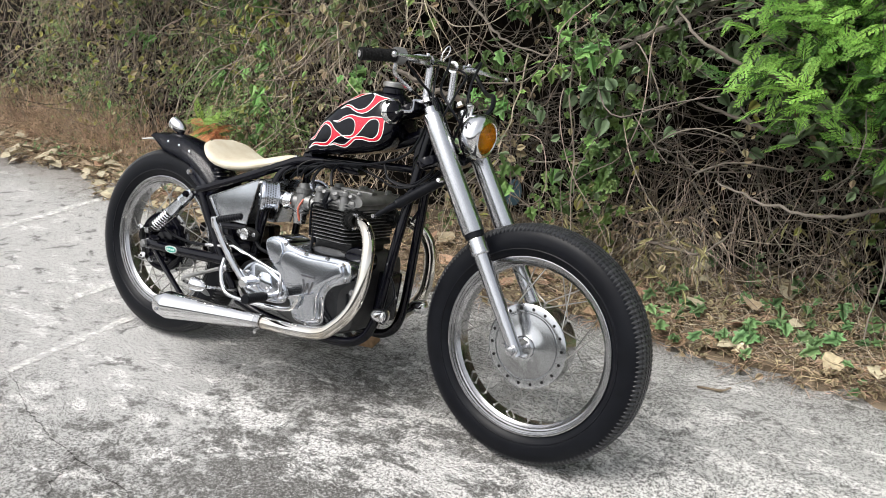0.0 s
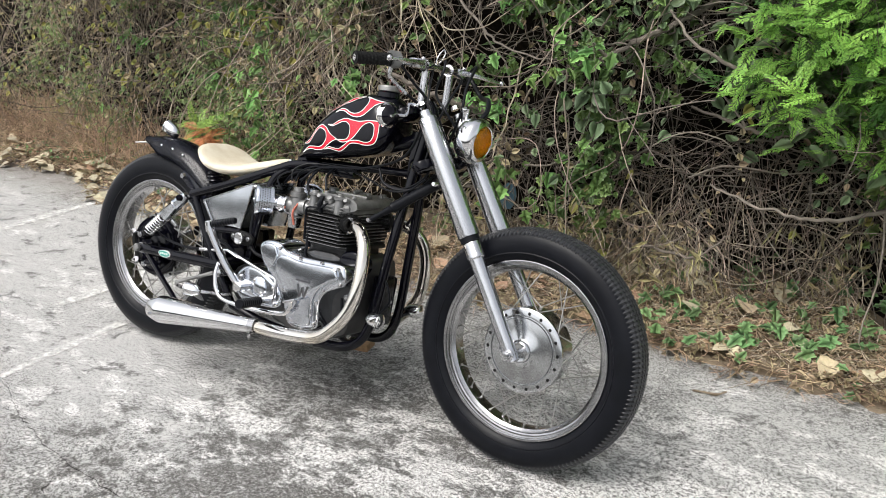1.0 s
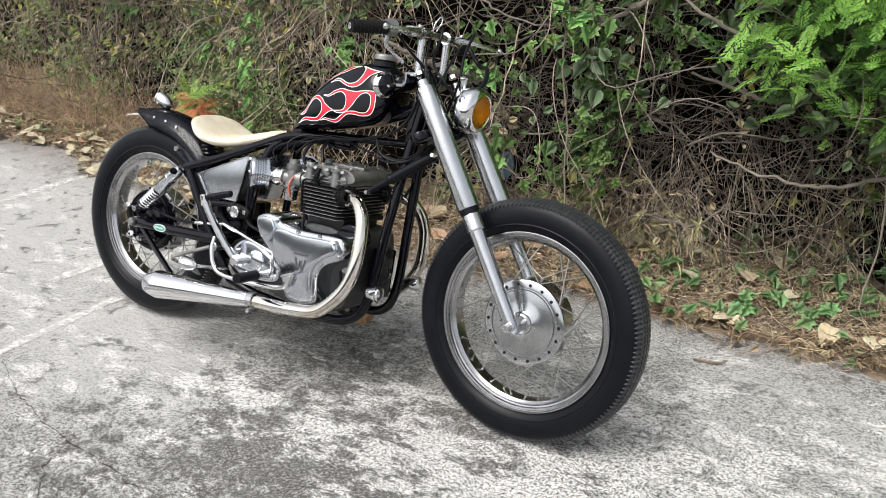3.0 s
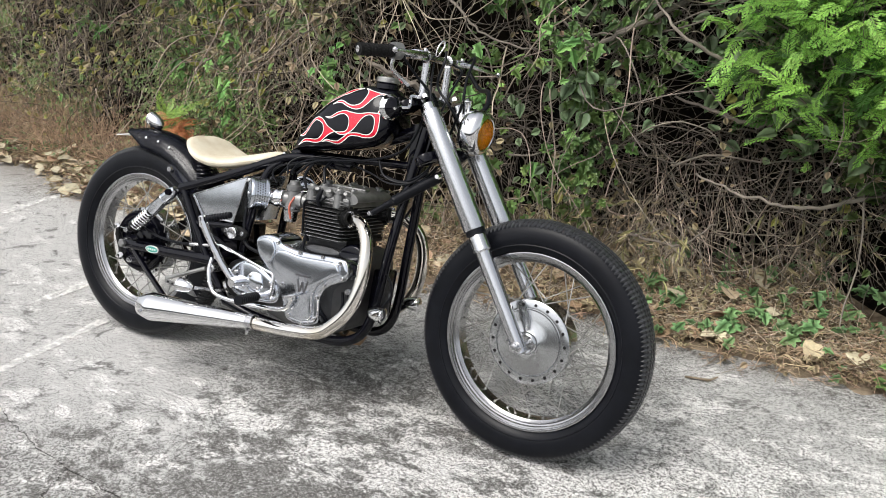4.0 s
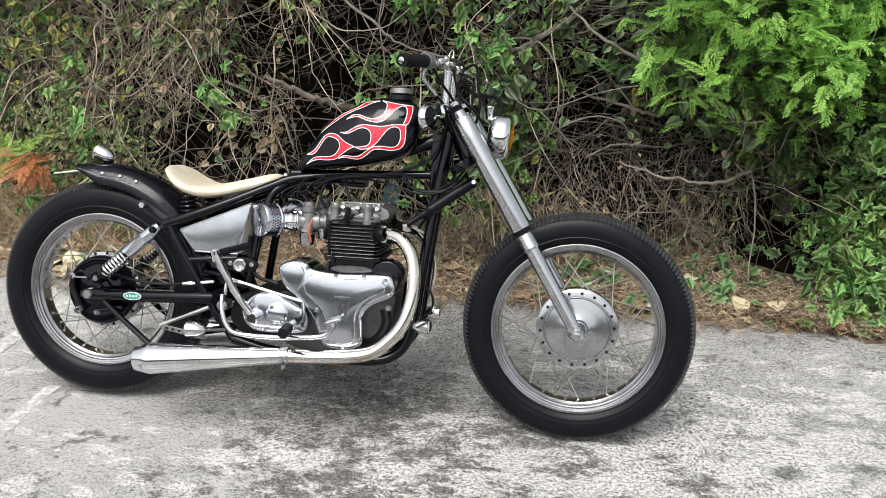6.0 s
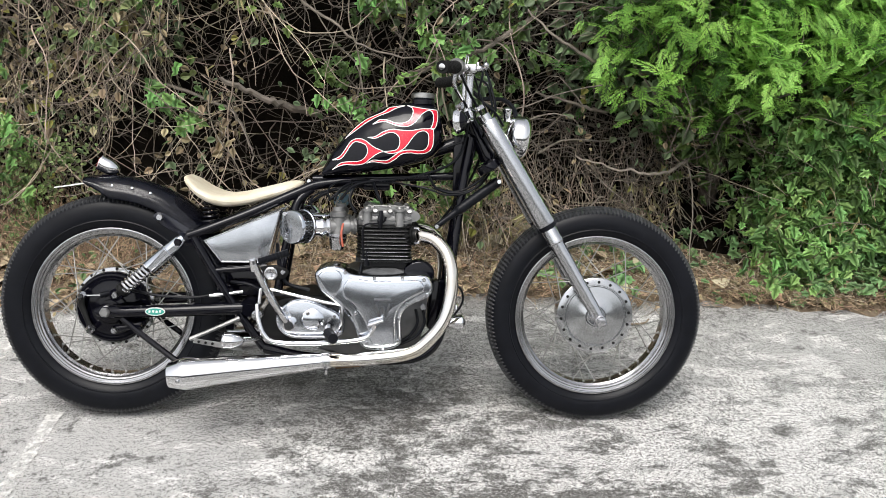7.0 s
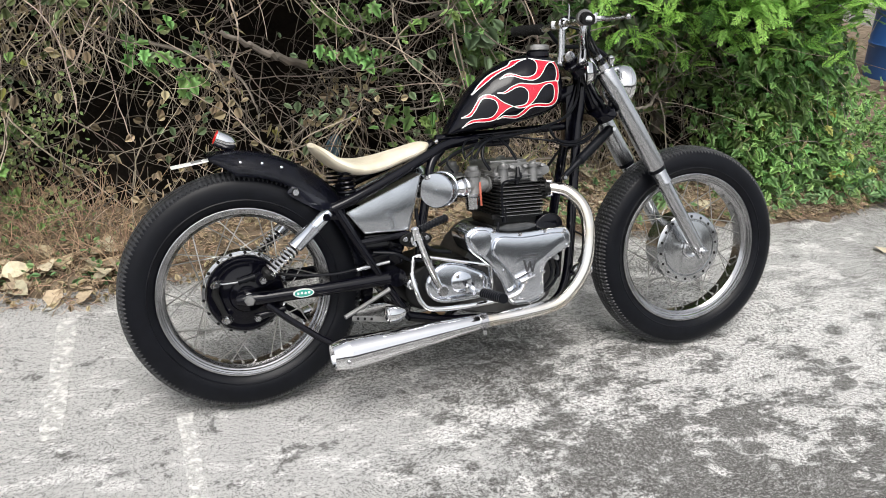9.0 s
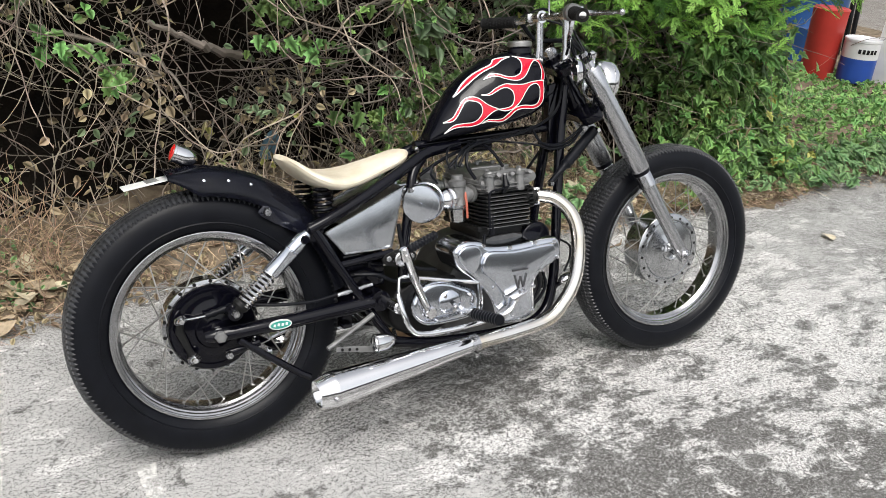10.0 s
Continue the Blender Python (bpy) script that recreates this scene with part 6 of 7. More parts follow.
# carburettors and air filters
for s in (-1, 1):
    ax0, ax1 = Vector((0.75, s * 0.075, 0.618)), Vector((0.53, s * 0.132, 0.612))
    M = along(ax0, ax1)
    bm = bmn()
    lathe(bm, [(0, 0.018), (0.012, 0.018), (0.013, 0.026), (0.02, 0.026), (0.021, 0.018), (0.032, 0.018), (0.034, 0.024), (0.05, 0.024), (0.06, 0.022), (0.1, 0.022), (0.1, 0)], M, 20)
    carb = part("carburettor", bm, CAST, bike, "grey cast carburettor")
    bm = bmn()
    lathe(bm, [(-0.015, 0), (-0.015, 0.024), (0.0, 0.026), (0.05, 0.021), (0.052, 0.025), (0.066, 0.025), (0.07, 0.018), (0.082, 0.016), (0.084, 0)], Matrix.Translation(M @ Vector((0, 0, 0.066))) @ pose(0, 0, -0.022), 18)
    part("slide_body", bm, CAST, carb)
    bm = bmn()
    lathe(bm, [(-0.062, 0), (-0.062, 0.012), (-0.058, 0.021), (-0.022, 0.025), (-0.018, 0.029), (-0.010, 0.029), (-0.010, 0)], Matrix.Translation(M @ Vector((0, 0, 0.07))) @ pose(0, 0, -0.012), 18)
    part("float_bowl", bm, STEEL, carb)
    bm = bmn()
    tube(bm, crom([M @ Vector((0, 0, 0.05)) + Vector((0, s * 0.02, 0.01)), M @ Vector((0, 0, 0.055)) + Vector((0, s * 0.035, -0.02)), M @ Vector((0, 0, 0.05)) + Vector((0, s * 0.03, -0.06))], 5), 0.0035, 7)
    part("fuel_hose", bm, ORANGEWIRE, carb)
    F = along((0.545, s * 0.142, 0.616), Vector((0.545, s * 0.142, 0.616)) + Vector((-0.66, s * 0.75, 0.02)))
    bm = bmn()
    line = crom([M @ Vector((0, 0, 0.095)), M @ Vector((0, 0, 0.125)), F @ Vector((0, 0, -0.055))], 7)
    tube(bm, line, [0.027, 0.031, 0.031, 0.027, 0.027, 0.031, 0.031, 0.027, 0.027, 0.027, 0.027, 0.027, 0.027, 0.027, 0.027], 24)
    part("intake_stub", bm, CHROME, carb)
    bm = bmn()
    lathe(bm, [(-0.062, 0.02), (-0.06, 0.049), (-0.057, 0.053), (-0.052, 0.053), (-0.05, 0.05), (-0.014, 0.05), (-0.012, 0.053), (-0.005, 0.053), (-0.001, 0.05), (0.001, 0.03), (0.0015, 0.006), (0.004, 0.005), (0.004, 0)], F, 40)
    filt = part("air_filter", bm, ALU, carb, "round chrome air filter")
    # perforated band: rows of small dark holes
    bm = bmn()
    for r_ in range(4):
        for k in range(36):
            a = 2 * math.pi * (k + 0.5 * (r_ % 2)) / 36
            p = Vector((0.0502 * math.cos(a), 0.0502 * math.sin(a), -0.044 + 0.0078 * r_))
            lathe(bm, [(0, 0.0026), (0.0006, 0)], F @ along(p, p + Vector((p.x, p.y, 0))), 6)
    part("perforated_band", bm, DARKCAST, carb, "perforated band round the filter")

# exhaust
for s in (-1, 1):
    bm = bmn()
    line = crom([(0.922, s * 0.104, 0.594), (0.95, s * 0.12, 0.594), (0.985, s * 0.14, 0.583), (1.018, s * 0.163, 0.547), (1.033, s * 0.18, 0.495), (1.032, s * 0.19, 0.42), (1.013, s * 0.198, 0.347), (0.97, s * 0.204, 0.288), (0.91, s * 0.207, 0.245), (0.8, s * 0.208, 0.228), (0.65, s * 0.208, 0.219)], 8)
    tube(bm, line, 0.0205, 20)
    ex = part("exhaust_pipe", bm, BLUED, bike, "polished chrome exhaust pipe, lightly blued")
    a, b = Vector((0.66, s * 0.208, 0.220)), Vector((0.205, s * 0.216, 0.176))
    M = along(a, b)
    bm = bmn()
    lathe(bm, [(0, 0.022), (0.02, 0.0235), (0.06, 0.0265), (0.2, 0.035), (0.34, 0.0435), (0.415, 0.048), (0.42, 0.0485), (0.43, 0.046), (0.462, 0.038), (0.466, 0.036), (0.462, 0.033), (0.42, 0.03), (0.40, 0)], M, 36)
    mu = part("muffler", bm, CHROME, bike, "chrome megaphone muffler with a turned-in end")
    bm = bmn()
    lathe(bm, [(-0.012, 0.022), (-0.012, 0.026), (0.012, 0.026), (0.012, 0.022)], M, 24)
    part("pipe_clamp", bm, STEEL, mu)
    bolt(a + Vector((0, s * 0.02, -0.022)), (0, 0, -1), 0.006, 0.016, mu, STEEL)
    bolt(M @ Vector((0, 0, 0.43)) + Vector((0, s * 0.045, -0.01)), (0, s, 0), 0.006, 0.008, mu, STEEL)

# side panel: an aluminium tank on each side under the seat
for s in (-1, 1):
    bm = bmn()
    prism(bm, [(0.283, 0.568), (0.512, 0.664), (0.467, 0.503), (0.333, 0.503)], s * 0.02, s * 0.113, 0.004, 2)
    side_tank = part("side_tank", bm, DULLALU, bike, "polished aluminium side tank", smooth=30)
    bm = bmn()
    tube(bm, [(0.283, s * 0.113, 0.568), (0.512, s * 0.113, 0.664), (0.467, s * 0.113, 0.503), (0.333, s * 0.113, 0.503), (0.283, s * 0.113, 0.568)], 0.0028, 6)
    part("welded_edge", bm, STEEL, side_tank)
    bolt((0.525, s * 0.118, 0.655), (0, s, 0), 0.008, 0.014, side_tank, STEEL)
# ignition switch on a plate
bm = bmn()
prism(bm, closed_curve([(0.435, 0.475), (0.45, 0.49), (0.5, 0.495), (0.535, 0.48), (0.53, 0.46), (0.5, 0.45), (0.45, 0.455)], 3), -0.112, -0.124, 0.003)
sw = part("switch_plate", bm, DARKCAST, bike)
bm = bmn()
lathe(bm, [(0, 0.02), (0.016, 0.02), (0.018, 0.016), (0.016, 0.012), (0.016, 0)], along((0.485, -0.122, 0.472), (0.485, -0.2, 0.474)), 24)
part("ignition_switch", bm, STEEL, sw)
for x in (0.452, 0.52):
    bolt((x, -0.123, 0.475), (0, -1, 0), 0.008, 0.008, sw, STEEL, False)
# black battery box and wiring behind
bm = bmn()
box(bm, (0.12, 0.15, 0.1), pose(0.40, 0.0, 0.44), 0.01)
part("battery_box", bm, BLACK, bike)
# inner rear mudguard behind the engine
bm = bmn()
prism(bm, [(0.335, 0.28), (0.36, 0.28), (0.375, 0.42), (0.36, 0.5), (0.335, 0.5)], -0.06, 0.06, 0.004)
part("inner_guard", bm, BLACK, bike)

# kick starter
bm = bmn()
tube(bm, crom([(0.546, -0.165, 0.322), (0.53, -0.182, 0.345), (0.50, -0.205, 0.40), (0.468, -0.228, 0.47), (0.45, -0.238, 0.515)], 5), [0.015] * 3 + [0.0115] * 14 + [0.012] * 4, 10, 1.25)
kick = part("kick_starter", bm, CHROME, bike, "chrome kick starter with a ribbed rubber pedal")
bm = bmn()
lathe(bm, [(-0.02, 0), (-0.02, 0.018), (0.02, 0.018), (0.024, 0.014), (0.024, 0)], along((0.545, -0.165, 0.322), (0.545, -0.2, 0.322)), 18)
part("kick_boss", bm, CHROME, kick)
bm = bmn()
lathe(bm, [(-0.016, 0), (-0.016, 0.012), (0.016, 0.012), (0.02, 0.008), (0.02, 0)], along((0.449, -0.238, 0.51), (0.440, -0.242, 0.56)), 12)
part("kick_joint", bm, CHROME, kick)
bm = bmn()
line = [Vector((0.462, -0.236, 0.522)).lerp(Vector((0.548, -0.222, 0.548)), t / 18) for t in range(19)]
tube(bm, line, [0.012 if k % 2 else 0.0095 for k in range(19)], 10)
part("kick_pedal", bm, RUBBER, kick)

# brake pedal, linkage and pegs
bm = bmn()
tube(bm, crom([(0.45, -0.18, 0.385), (0.455, -0.195, 0.345), (0.472, -0.2, 0.298), (0.51, -0.203, 0.274), (0.632, -0.205, 0.272), (0.765, -0.206, 0.286), (0.798, -0.208, 0.315), (0.80, -0.21, 0.335)], 7), 0.0075, 10)
pedal = part("brake_pedal", bm, CHROME, bike, "bent chrome brake pedal")
bm = bmn()
lathe(bm, [(-0.03, 0), (-0.03, 0.016), (0.02, 0.016), (0.024, 0.011), (0.024, 0)], along((0.45, -0.165, 0.352), (0.45, -0.3, 0.352)), 14)
part("pedal_pivot", bm, STEEL, pedal)
bm = bmn()
box(bm, (0.05, 0.03, 0.008), pose(0.806, -0.215, 0.339, 0, -20, 0), 0.003)
part("pedal_pad", bm, STEEL, pedal)
for pts in ([(0.455, -0.17, 0.385), (0.46, -0.17, 0.43), (0.475, -0.168, 0.432), (0.70, -0.175, 0.382)], [(0.70, -0.175, 0.386), (0.705, -0.178, 0.33), (0.70, -0.18, 0.305)]):
    bm = bmn()
    tube(bm, pts, 0.006, 8)
    part("shift_linkage", bm, CHROME, bike)
for s in (-1, 1):
    bm = bmn()
    line = [Vector((0.665, s * 0.205, 0.305)).lerp(Vector((0.685, s * 0.315, 0.312)), t / 20) for t in range(21)]
    tube(bm, line, [0.0165 if k % 2 else 0.0145 for k in range(21)], 12)
    peg = part("foot_peg", bm, RUBBER, bike, "black ribbed rubber foot peg")
    bm = bmn()
    tube(bm, [(0.655, s * 0.11, 0.29), (0.66, s * 0.17, 0.302), (0.665, s * 0.21, 0.305)], [0.012, 0.01, 0.009], 8)
    part("peg_mount", bm, STEEL, peg)


# bullet turn signals
def bullet(p, d, label):
    bm = bmn()
    lathe(bm, [(-0.034, 0), (-0.032, 0.006), (-0.024, 0.014), (-0.008, 0.021), (0.008, 0.0235), (0.02, 0.0235), (0.021, 0.025), (0.025, 0.025), (0.026, 0.021), (0.03, 0.019), (0.034, 0.01), (0.035, 0)], along(p, Vector(p) + Vector(d)), 22)
    return part("turn_signal", bm, CHROME, bike, label)


for s in (-1, 1):
    b = bullet((1.052, s * 0.112, 0.322), (1, s * 0.12, 0.02), "small chrome bullet front turn signal")
    bm = bmn()
    tube(bm, [(1.015, s * 0.075, 0.29), (1.03, s * 0.09, 0.305), (1.045, s * 0.105, 0.318)], 0.007, 8)
    part("stalk", bm, BLACK, b)
    b = bullet((0.385, s * 0.222, 0.282), (-1, s * 0.05, 0.02), "small chrome bullet rear turn signal")
    bm = bmn()
    tube(bm, [(0.40, s * 0.215, 0.28), (0.44, s * 0.17, 0.275), (0.46, s * 0.115, 0.27)], 0.006, 8)
    part("stalk", bm, STEEL, b)
    bm = bmn()
    prism(bm, [(0.262, 0.268), (0.266, 0.282), (0.395, 0.262), (0.41, 0.246), (0.395, 0.244)], s * 0.19, s * 0.193, 0.001, 1, True)
    part("signal_bracket", bm, CAST, bike)
    for x, z in ((0.28, 0.272), (0.30, 0.269), (0.32, 0.266)):
        bolt((x, s * 0.193, z), (0, s, 0), 0.004, 0.003, bike, DARKCAST, False)

# side stand
bm = bmn()
tube(bm, crom([(0.72, 0.10, 0.20), (0.71, 0.18, 0.15), (0.70, 0.26, 0.10), (0.685, 0.32, 0.105)], 5), [0.013] * 8 + [0.011] * 8, 8)
part("side_stand", bm, BLACK, bike)

# ---- front end, turned with the steering ----
FD = RAKE
for s in (-1, 1):
    top, ring, axle = Vector((1.116, s * 0.092, 0.998)), Vector((1.338, s * 0.096, 0.636)), Vector((1.523, s * 0.1, 0.335))
    M = along(top, axle)
    L1, L2 = (ring - top).length, (axle - top).length
    bm = bmn()
    lathe(bm, [(0.03, 0), (0.03, 0.018), (0.05, 0.019), (0.052, 0.027), (0.056, 0.029), (0.12, 0.0295), (L1 - 0.004, 0.0325), (L1, 0.0315), (L1, 0.02)], M, 36)
    fk = part("fork_cover", bm, FORKALU, bike, "polished fork tube cover", m=STEER)
    bm = bmn()
    lathe(bm, [(L1 - 0.002, 0.02), (L1, 0.029), (L1 + 0.014, 0.029), (L1 + 0.016, 0.022)], M, 28)
    part("dust_seal", bm, RUBBER, fk, m=STEER)
    bm = bmn()
    lathe(bm, [(L1 + 0.014, 0.015), (L1 + 0.016, 0.024), (L1 + 0.02, 0.026), (L1 + 0.055, 0.026), (L1 + 0.058, 0.0275), (L1 + 0.064, 0.0275), (L1 + 0.068, 0.0235), (L2 - 0.05, 0.021), (L2 + 0.0, 0.020), (L2 + 0.02, 0.019), (L2 + 0.024, 0.014), (L2 + 0.024, 0)], M, 28)
    part("fork_slider", bm, FORKALU, fk, "polished fork slider", m=STEER)
    bm = bmn()
    lathe(bm, [(-0.02, 0), (-0.02, 0.017), (0.014, 0.017), (0.018, 0.013), (0.034, 0.012), (0.036, 0)], along(axle + Vector((0, s * 0.005, 0)), axle + Vector((0, s, 0))), 16)
    part("axle_nut", bm, STEEL, fk, m=STEER)
    b = bolt(axle + Vector((-0.028, s * 0.004, 0.006)), (0, s, 0), 0.009, 0.014, fk, STEEL)
    b.data.transform(STEER)
    bm = bmn()
    lathe(bm, [(0.0, 0), (0.0, 0.014), (0.012, 0.012), (0.014, 0)], along(top - FD * -0.012, top - FD), 6)
    part("fork_cap", bm, STEEL, fk, m=STEER)
bm = bmn()
lathe(bm, [(-0.1, 0), (-0.1, 0.009), (0.1, 0.009), (0.1, 0)], Matrix.Translation(FRONT) @ SIDE, 14)
part("front_axle", bm, STEEL, bike, m=STEER)
# brake plate on the left of the drum
bm = bmn()
lathe(bm, [(0.045, 0.108), (0.055, 0.105), (0.06, 0.06), (0.07, 0.03), (0.07, 0)], Matrix.Translation(FRONT) @ SIDE @ Matrix.Rotation(math.pi, 4, "X"), 40)
part("front_brake_plate", bm, ALU, bike, m=STEER)
# yokes
for p, w, mt in ((HEAD + RAKE * -0.005, 0.045, BLACK), (HEAD + RAKE * 0.165, 0.05, BLACK)):
    bm = bmn()
    out = closed_curve([(-0.13, -0.005), (-0.1, -0.035), (-0.05, -0.04), (0, -0.045), (0.05, -0.04), (0.1, -0.035), (0.13, -0.005), (0.1, 0.035), (0.04, 0.02), (-0.04, 0.02), (-0.1, 0.035)], 3)
    prism(bm, [(y, x + 0.025) for y, x in out], -0.013, 0.013, 0.003, 2, True)
    ax = RAKE.cross(Vector((0, 1, 0)))
    M = Matrix(((0, -RAKE.x, -ax.x, p.x), (1, 0, 0, 0), (0, -RAKE.z, -ax.z, p.z), (0, 0, 0, 1)))
    part("yoke", bm, mt, bike, m=STEER @ M)
bm = bmn()
lathe(bm, [(-0.05, 0), (-0.05, 0.016), (-0.04, 0.019), (-0.028, 0.019), (-0.028, 0)], along(HEAD, HEAD + RAKE), 6)
part("stem_nut", bm, STEEL, bike, m=STEER)

# headlight
a, b = Vector((1.211, 0.004, 0.911)), Vector((1.301, 0.004, 0.901))
M = STEER @ along(a, b) @ Matrix.Diagonal((1.0, 0.95, 1, 1))
bm = bmn()
lathe(bm, [(0.004, 0), (0.004, 0.03), (0.006, 0.046), (0.011, 0.058), (0.020, 0.0665), (0.030, 0.070), (0.048, 0.071), (0.0485, 0.0725), (0.057, 0.0725), (0.066, 0.0685), (0.072, 0.061), (0.0755, 0.0525), (0.0735, 0.0495)], M, 44)
hl = part("headlight", bm, CHROME, bike, "round chrome headlight with an amber ribbed lens")
bm = bmn()
lathe(bm, [(0.071, 0.051), (0.0735, 0.047), (0.0775, 0.03), (0.079, 0.0)], M, 40)
part("amber_lens", bm, AMBER, hl, "amber headlight lens")
bm = bmn()
lathe(bm, [(0.070, 0.0505), (0.046, 0.042), (0.033, 0.02), (0.03, 0)], M, 40)
part("reflector", bm, CHROME, hl)
for k in range(13):
    y = -0.046 + 0.0077 * k
    z = math.sqrt(max(0.0475 ** 2 - y * y, 0))
    bm = bmn()
    tube(bm, [M @ Vector((y, z * q, 0.0795 - 2.2 * (y * y + z * z * q * q))) for q in (-0.92, -0.5, 0, 0.5, 0.92)], 0.0016, 5)
    part("lens_rib", bm, AMBER, hl)
for k in range(3):
    bm = bmn()
    tube(bm, [M @ Vector((0.012 * (k - 1), -0.0700, 0.026)), M @ Vector((0.012 * (k - 1), -0.0712, 0.044))], 0.003, 6)
    part("lamp_vent", bm, STEEL, hl)
bm = bmn()
lathe(bm, [(0, 0.012), (0.02, 0.012), (0.03, 0.016), (0.04, 0.016), (0.045, 0.008), (0.05, 0)], STEER @ pose(1.215, 0.0, 0.955), 14)
part("lamp_switch", bm, CHROME, hl)
bm = bmn()
tube(bm, crom([(1.232, 0, 0.835), (1.215, 0, 0.82), (1.19, 0, 0.83)], 4), 0.008, 8)
part("lamp_mount", bm, BLACK, hl, m=STEER)

# handlebar on risers
for y in (-0.052, 0.09):
    bm = bmn()
    tube(bm, [(1.082, y, 0.975), (1.086, y, 1.01), (1.088, y, 1.105)], [0.016, 0.0125, 0.0125], 14)
    rs = part("riser", bm, STEEL, bike, "polished steel handlebar riser")
    bm = bmn()
    lathe(bm, [(-0.014, 0.012), (-0.014, 0.019), (0.014, 0.019), (0.014, 0.012)], pose(1.088, y, 1.106, 90, 0, 0), 18)
    part("riser_clamp", bm, CHROME, rs)
    bm = bmn()
    lathe(bm, [(0, 0.015), (0.018, 0.015), (0.02, 0.0)], pose(1.082, y, 0.96), 14)
    part("riser_foot", bm, STEEL, rs)
bm = bmn()
tube(bm, crom([(0.985, -0.263, 1.096), (1.032, -0.165, 1.105), (1.076, -0.09, 1.107), (1.089, -0.05, 1.106), (1.093, 0.03, 1.105), (1.09, 0.09, 1.105), (1.083, 0.15, 1.101), (1.069, 0.2, 1.096), (1.018, 0.305, 1.095)], 6), 0.011, 14)
bars = part("handlebar", bm, STEEL, bike, "narrow steel handlebar")
for p, q in (((1.03, -0.169, 1.105), (0.984, -0.267, 1.095)), ((1.068, 0.202, 1.096), (1.016, 0.309, 1.095))):
    p, q = Vector(p), Vector(q)
    bm = bmn()
    M = along(p, q)
    Lg = (q - p).length
    lathe(bm, [(-0.004, 0.012), (-0.004, 0.019), (0.002, 0.0195), (0.004, 0.0165), (Lg - 0.006, 0.0165), (Lg - 0.004, 0.0185), (Lg, 0.0185), (Lg, 0.011), (Lg - 0.004, 0.0105), (Lg - 0.004, 0)], M, 24)
    gr = part("grip", bm, GRIP, bars, "black rubber grip with raised studs")
    bm = bmn()
    for i in range(8):
        for k in range(12):
            ang = 2 * math.pi * (k + 0.5 * (i % 2)) / 12
            c = Vector((0.0165 * math.cos(ang), 0.0165 * math.sin(ang), 0.014 + 0.0115 * i))
            lathe(bm, [(-0.0005, 0.005), (0.0018, 0.0030), (0.0018, 0)], M @ along(c, c + Vector((c.x, c.y, 0))), 5)
    part("grip_studs", bm, GRIP, bars)
    bm = bmn()
    lathe(bm, [(Lg - 0.003, 0), (Lg - 0.003, 0.010), (Lg + 0.003, 0.0095), (Lg + 0.004, 0)], M, 16)
    part("bar_end", bm, CHROME, bars)
# throttle housing on the right, lever perch and lever on the left
bm = bmn()
lathe(bm, [(-0.014, 0.012), (-0.014, 0.024), (0.0, 0.0255), (0.014, 0.0245), (0.015, 0.012)], along((1.036, -0.15, 1.108), (1.06, -0.08, 1.11)), 20)
part("throttle_housing", bm, CAST, bars)
bm = bmn()
tube(bm, crom([(1.033, -0.155, 1.085), (1.03, -0.152, 1.06), (1.04, -0.13, 1.04), (1.06, -0.10, 1.015)], 6), 0.0065, 9)
part("throttle_guide", bm, STEEL, bars)
for pts, perch in ((((1.09, -0.105, 1.108), (1.118, -0.115, 1.108), (1.128, -0.155, 1.106), (1.124, -0.215, 1.104), (1.109, -0.276, 1.102)), (1.085, -0.1, 1.107)), (((1.098, 0.125, 1.105), (1.118, 0.145, 1.106), (1.14, 0.18, 1.103), (1.16, 0.225, 1.098), (1.177, 0.272, 1.094)), (1.09, 0.135, 1.104))):
    bm = bmn()
    line = crom(pts, 6)
    tube(bm, line, [0.010 - 0.00022 * k for k in range(len(line))], 10, 0.7)
    lever = part("lever", bm, STEEL, bars, "cast alloy hand lever with a ball end")
    bm = bmn()
    M = along(pts[-1], Vector(pts[-1]) + (Vector(pts[-1]) - Vector(pts[-2])))
    lathe(bm, [(-0.009, 0), (-0.008, 0.005), (-0.004, 0.0085), (0, 0.0095), (0.004, 0.0085), (0.008, 0.005), (0.0095, 0)], M, 14)
    part("lever_ball", bm, STEEL, bars)
    bm = bmn()
    box(bm, (0.04, 0.04, 0.03), pose(*perch, 0, 0, -20), 0.008)
    part("lever_perch", bm, STEEL, bars)
    bolt(Vector(perch) + Vector((0.02, 0, 0.012)), (0, 0, 1), 0.006, 0.008, bars, STEEL)

# mirror on the right yoke
a, b = Vector((1.064, -0.166, 0.948)), Vector((1.034, -0.1535, 0.946))
M = along(a, b)
bm = bmn()
lathe(bm, [(-0.006, 0), (-0.004, 0.012), (0.002, 0.024), (0.010, 0.0315), (0.018, 0.035), (0.022, 0.038), (0.027, 0.0375), (0.027, 0.0345), (0.0255, 0.0335), (0.0255, 0)], M, 36)
mir = part("mirror", bm, CHROME, bike, "small round chrome mirror")
bm = bmn()
lathe(bm, [(-0.0075, 0), (-0.0055, 0.0125), (0.0005, 0.0243), (0.0078, 0.0308), (0.0088, 0.0303), (0.002, 0.0225), (-0.004, 0.011), (-0.0058, 0)], M, 36)
part("mirror_back", bm, BLACK, mir, "black mirror back")
bm = bmn()
tube(bm, crom([(1.078, -0.155, 0.95), (1.09, -0.13, 0.955), (1.082, -0.11, 0.985), (1.10, -0.085, 0.985)], 5), 0.0055, 8)
part("mirror_arm", bm, CHROME, mir)
bm = bmn()
tube(bm, [(1.07, -0.15, 0.955), (1.072, -0.18, 0.945)], 0.004, 7)
part("mirror_bolt", bm, CHROME, mir)

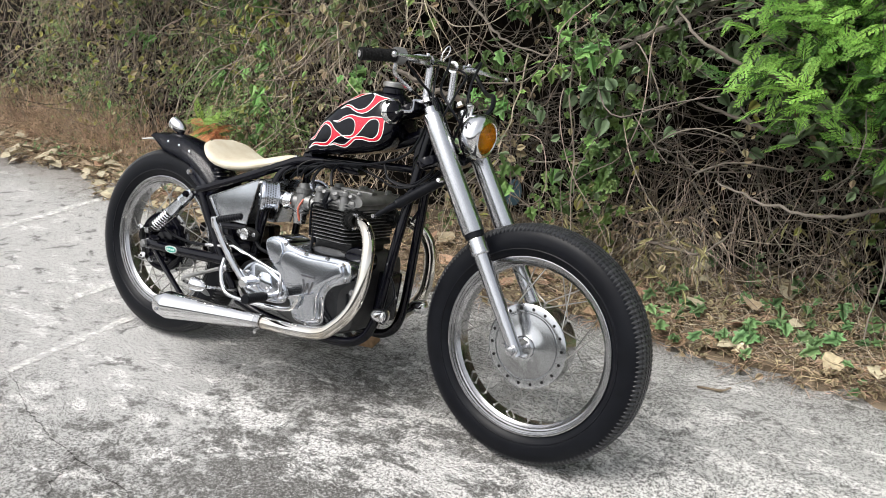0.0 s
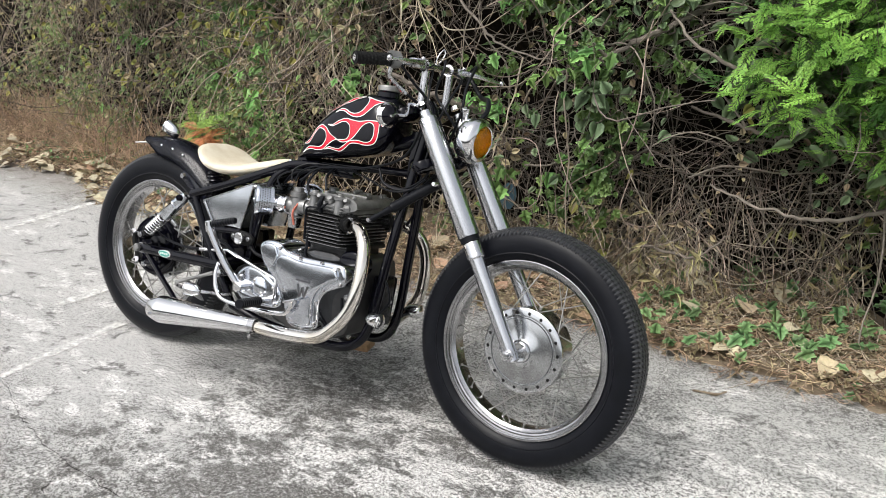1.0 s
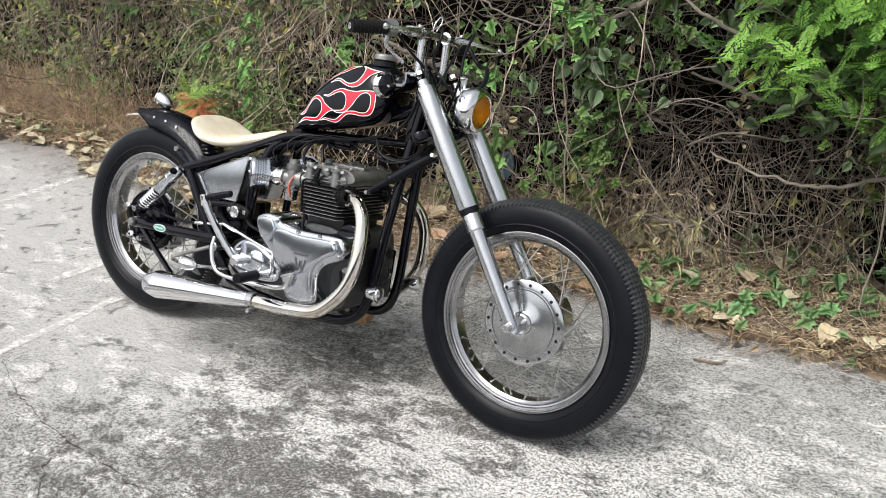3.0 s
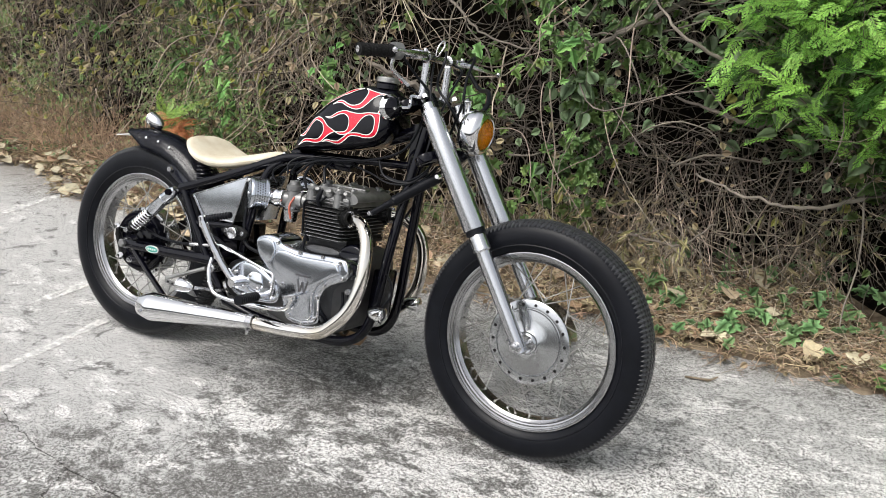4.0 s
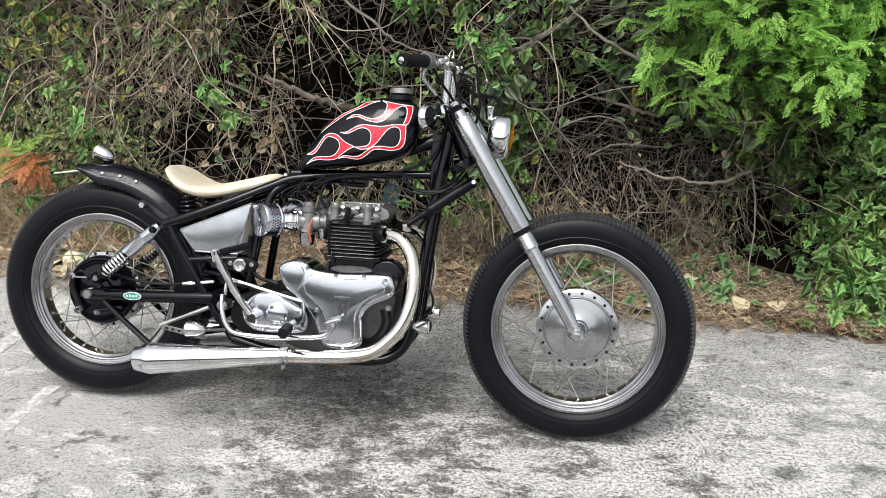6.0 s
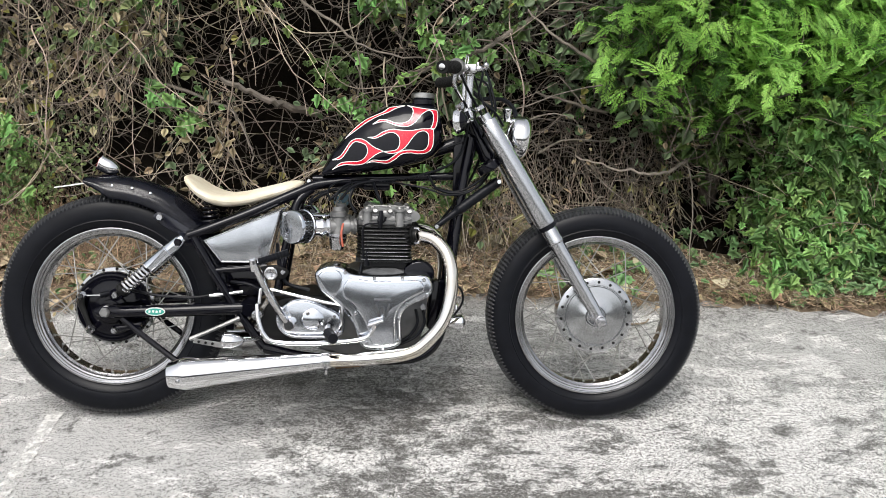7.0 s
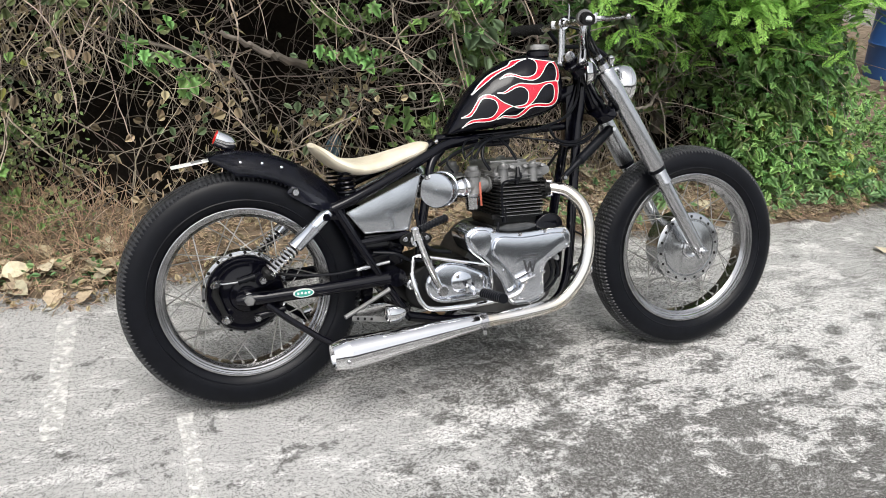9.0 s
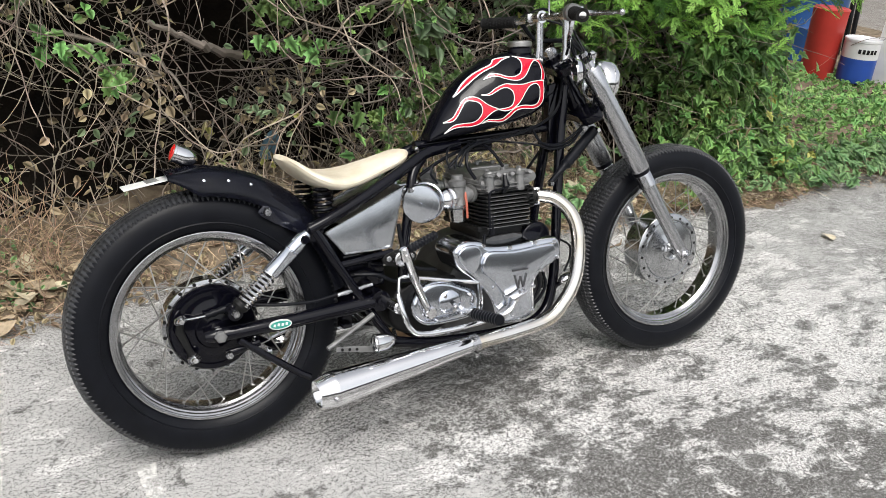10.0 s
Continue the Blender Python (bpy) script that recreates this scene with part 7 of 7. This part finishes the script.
# steering damper
p, q = Vector((1.185, -0.06, 0.765)), Vector((0.99, -0.105, 0.624))
bm = bmn()
line = [p.lerp(q, t / 26) for t in range(27)]
tube(bm, line, [(0.0175 if k % 2 else 0.0155) for k in range(18)] + [0.011] * 3 + [0.009] * 6, 12)
dm = part("steering_damper", bm, RUBBER, bike, "steering damper with a ribbed black rubber boot")
bolt(p + Vector((0, -0.005, 0)), (0, -1, 0), 0.009, 0.02, dm, CHROME)
bolt(q, (0, -1, 0), 0.009, 0.014, dm, STEEL)
# horn-shaped regulator and coil boxes under the tank
bm = bmn()
box(bm, (0.09, 0.05, 0.04), pose(0.80, 0.0, 0.745), 0.012)
part("ignition_coil", bm, BLACK, bike)
bm = bmn()
box(bm, (0.05, 0.07, 0.16), pose(1.0, 0.0, 0.36, 0, 4, 0), 0.01)
part("regulator", bm, BLACK, bike)

# cables
CABLES = [
    ([(0.66, -0.1, 0.695), (0.655, -0.09, 0.73), (0.69, -0.06, 0.755), (0.78, -0.04, 0.762)], 0.003),
    ([(0.675, -0.1, 0.695), (0.69, -0.095, 0.73), (0.73, -0.07, 0.752), (0.8, -0.04, 0.758)], 0.003),
    ([(0.62, -0.1, 0.66), (0.6, -0.1, 0.69), (0.62, -0.09, 0.715), (0.68, -0.08, 0.735)], 0.003),
    ([(0.84, -0.03, 0.755), (0.95, -0.07, 0.74), (1.02, -0.075, 0.72), (1.09, -0.07, 0.73), (1.14, -0.06, 0.77)], 0.003),
    ([(1.1, -0.03, 1.1), (1.12, -0.07, 1.03), (1.14, -0.09, 0.97), (1.17, -0.075, 0.9), (1.19, -0.05, 0.85)], 0.0032),
    ([(1.1, 0.1, 1.1), (1.15, 0.06, 1.08), (1.16, 0.0, 1.03), (1.16, -0.04, 0.98), (1.13, -0.05, 0.9)], 0.0035),
    ([(1.045, -0.13, 1.10), (1.075, -0.09, 1.05), (1.11, -0.05, 1.0), (1.15, -0.07, 0.93), (1.17, -0.08, 0.86), (1.14, -0.06, 0.78), (1.06, -0.05, 0.73), (0.98, -0.06, 0.74)], 0.0042),
    ([(1.06, -0.10, 1.015), (1.08, -0.06, 0.99), (1.09, -0.03, 0.95), (1.05, -0.05, 0.83), (0.92, -0.06, 0.775), (0.75, -0.07, 0.75), (0.69, -0.095, 0.70)], 0.0042),
    ([(1.09, 0.2, 1.11), (1.15, 0.14, 1.13), (1.17, 0.06, 1.06), (1.18, 0.03, 0.98), (1.15, 0.03, 0.88), (1.10, 0.05, 0.75), (1.0, 0.09, 0.6)], 0.0045),
    ([(1.10, 0.21, 1.09), (1.15, 0.20, 1.04), (1.22, 0.12, 1.03), (1.25, 0.06, 0.99), (1.24, 0.02, 0.955)], 0.0075),
    ([(1.12, 0.0, 1.13), (1.13, -0.02, 1.10), (1.12, -0.03, 1.03), (1.17, -0.045, 0.98), (1.2, -0.03, 0.94)], 0.004),
    ([(0.96, -0.05, 0.79), (0.99, -0.06, 0.74), (1.05, -0.06, 0.725), (1.12, -0.05, 0.745), (1.16, -0.04, 0.79)], 0.004),
    ([(0.66, -0.09, 0.70), (0.70, -0.085, 0.73), (0.76, -0.05, 0.75), (0.86, -0.03, 0.755)], 0.0045),
    ([(0.82, -0.12, 0.69), (0.80, -0.10, 0.73), (0.79, -0.05, 0.755)], 0.0045),
    ([(0.50, -0.09, 0.56), (0.505, -0.10, 0.50), (0.53, -0.11, 0.44), (0.60, -0.11, 0.42)], 0.006),
    ([(0.36, -0.10, 0.44), (0.42, -0.12, 0.435), (0.47, -0.12, 0.41), (0.53, -0.12, 0.405)], 0.0055),
    ([(0.59, -0.05, 0.68), (0.64, -0.07, 0.715), (0.70, -0.06, 0.735), (0.76, -0.02, 0.74)], 0.005),
    ([(1.05, -0.07, 0.44), (1.075, -0.085, 0.42), (1.08, -0.08, 0.38), (1.055, -0.085, 0.34)], 0.0035),
]
for pts, r in CABLES:
    bm = bmn()
    tube(bm, crom(pts, 7), r, 8)
    part("cable", bm, RUBBER, bike)
# wire loop above the bar
bm = bmn()
tube(bm, crom([(1.075, 0.02, 1.11), (1.078, 0.022, 1.14), (1.085, 0.04, 1.165), (1.09, 0.042, 1.15), (1.08, 0.03, 1.12)], 5), 0.0022, 6)
part("wire_loop", bm, STEEL, bike)

# wooden block under the side stand's foot
bm = bmn()
box(bm, (0.09, 0.07, 0.03), pose(0.70, 0.285, 0.002, 0, 0, 12), 0.003)
tagged(part("wood_block", bm, WOOD), "small raw wooden block under the motorcycle's side stand", "wood block")
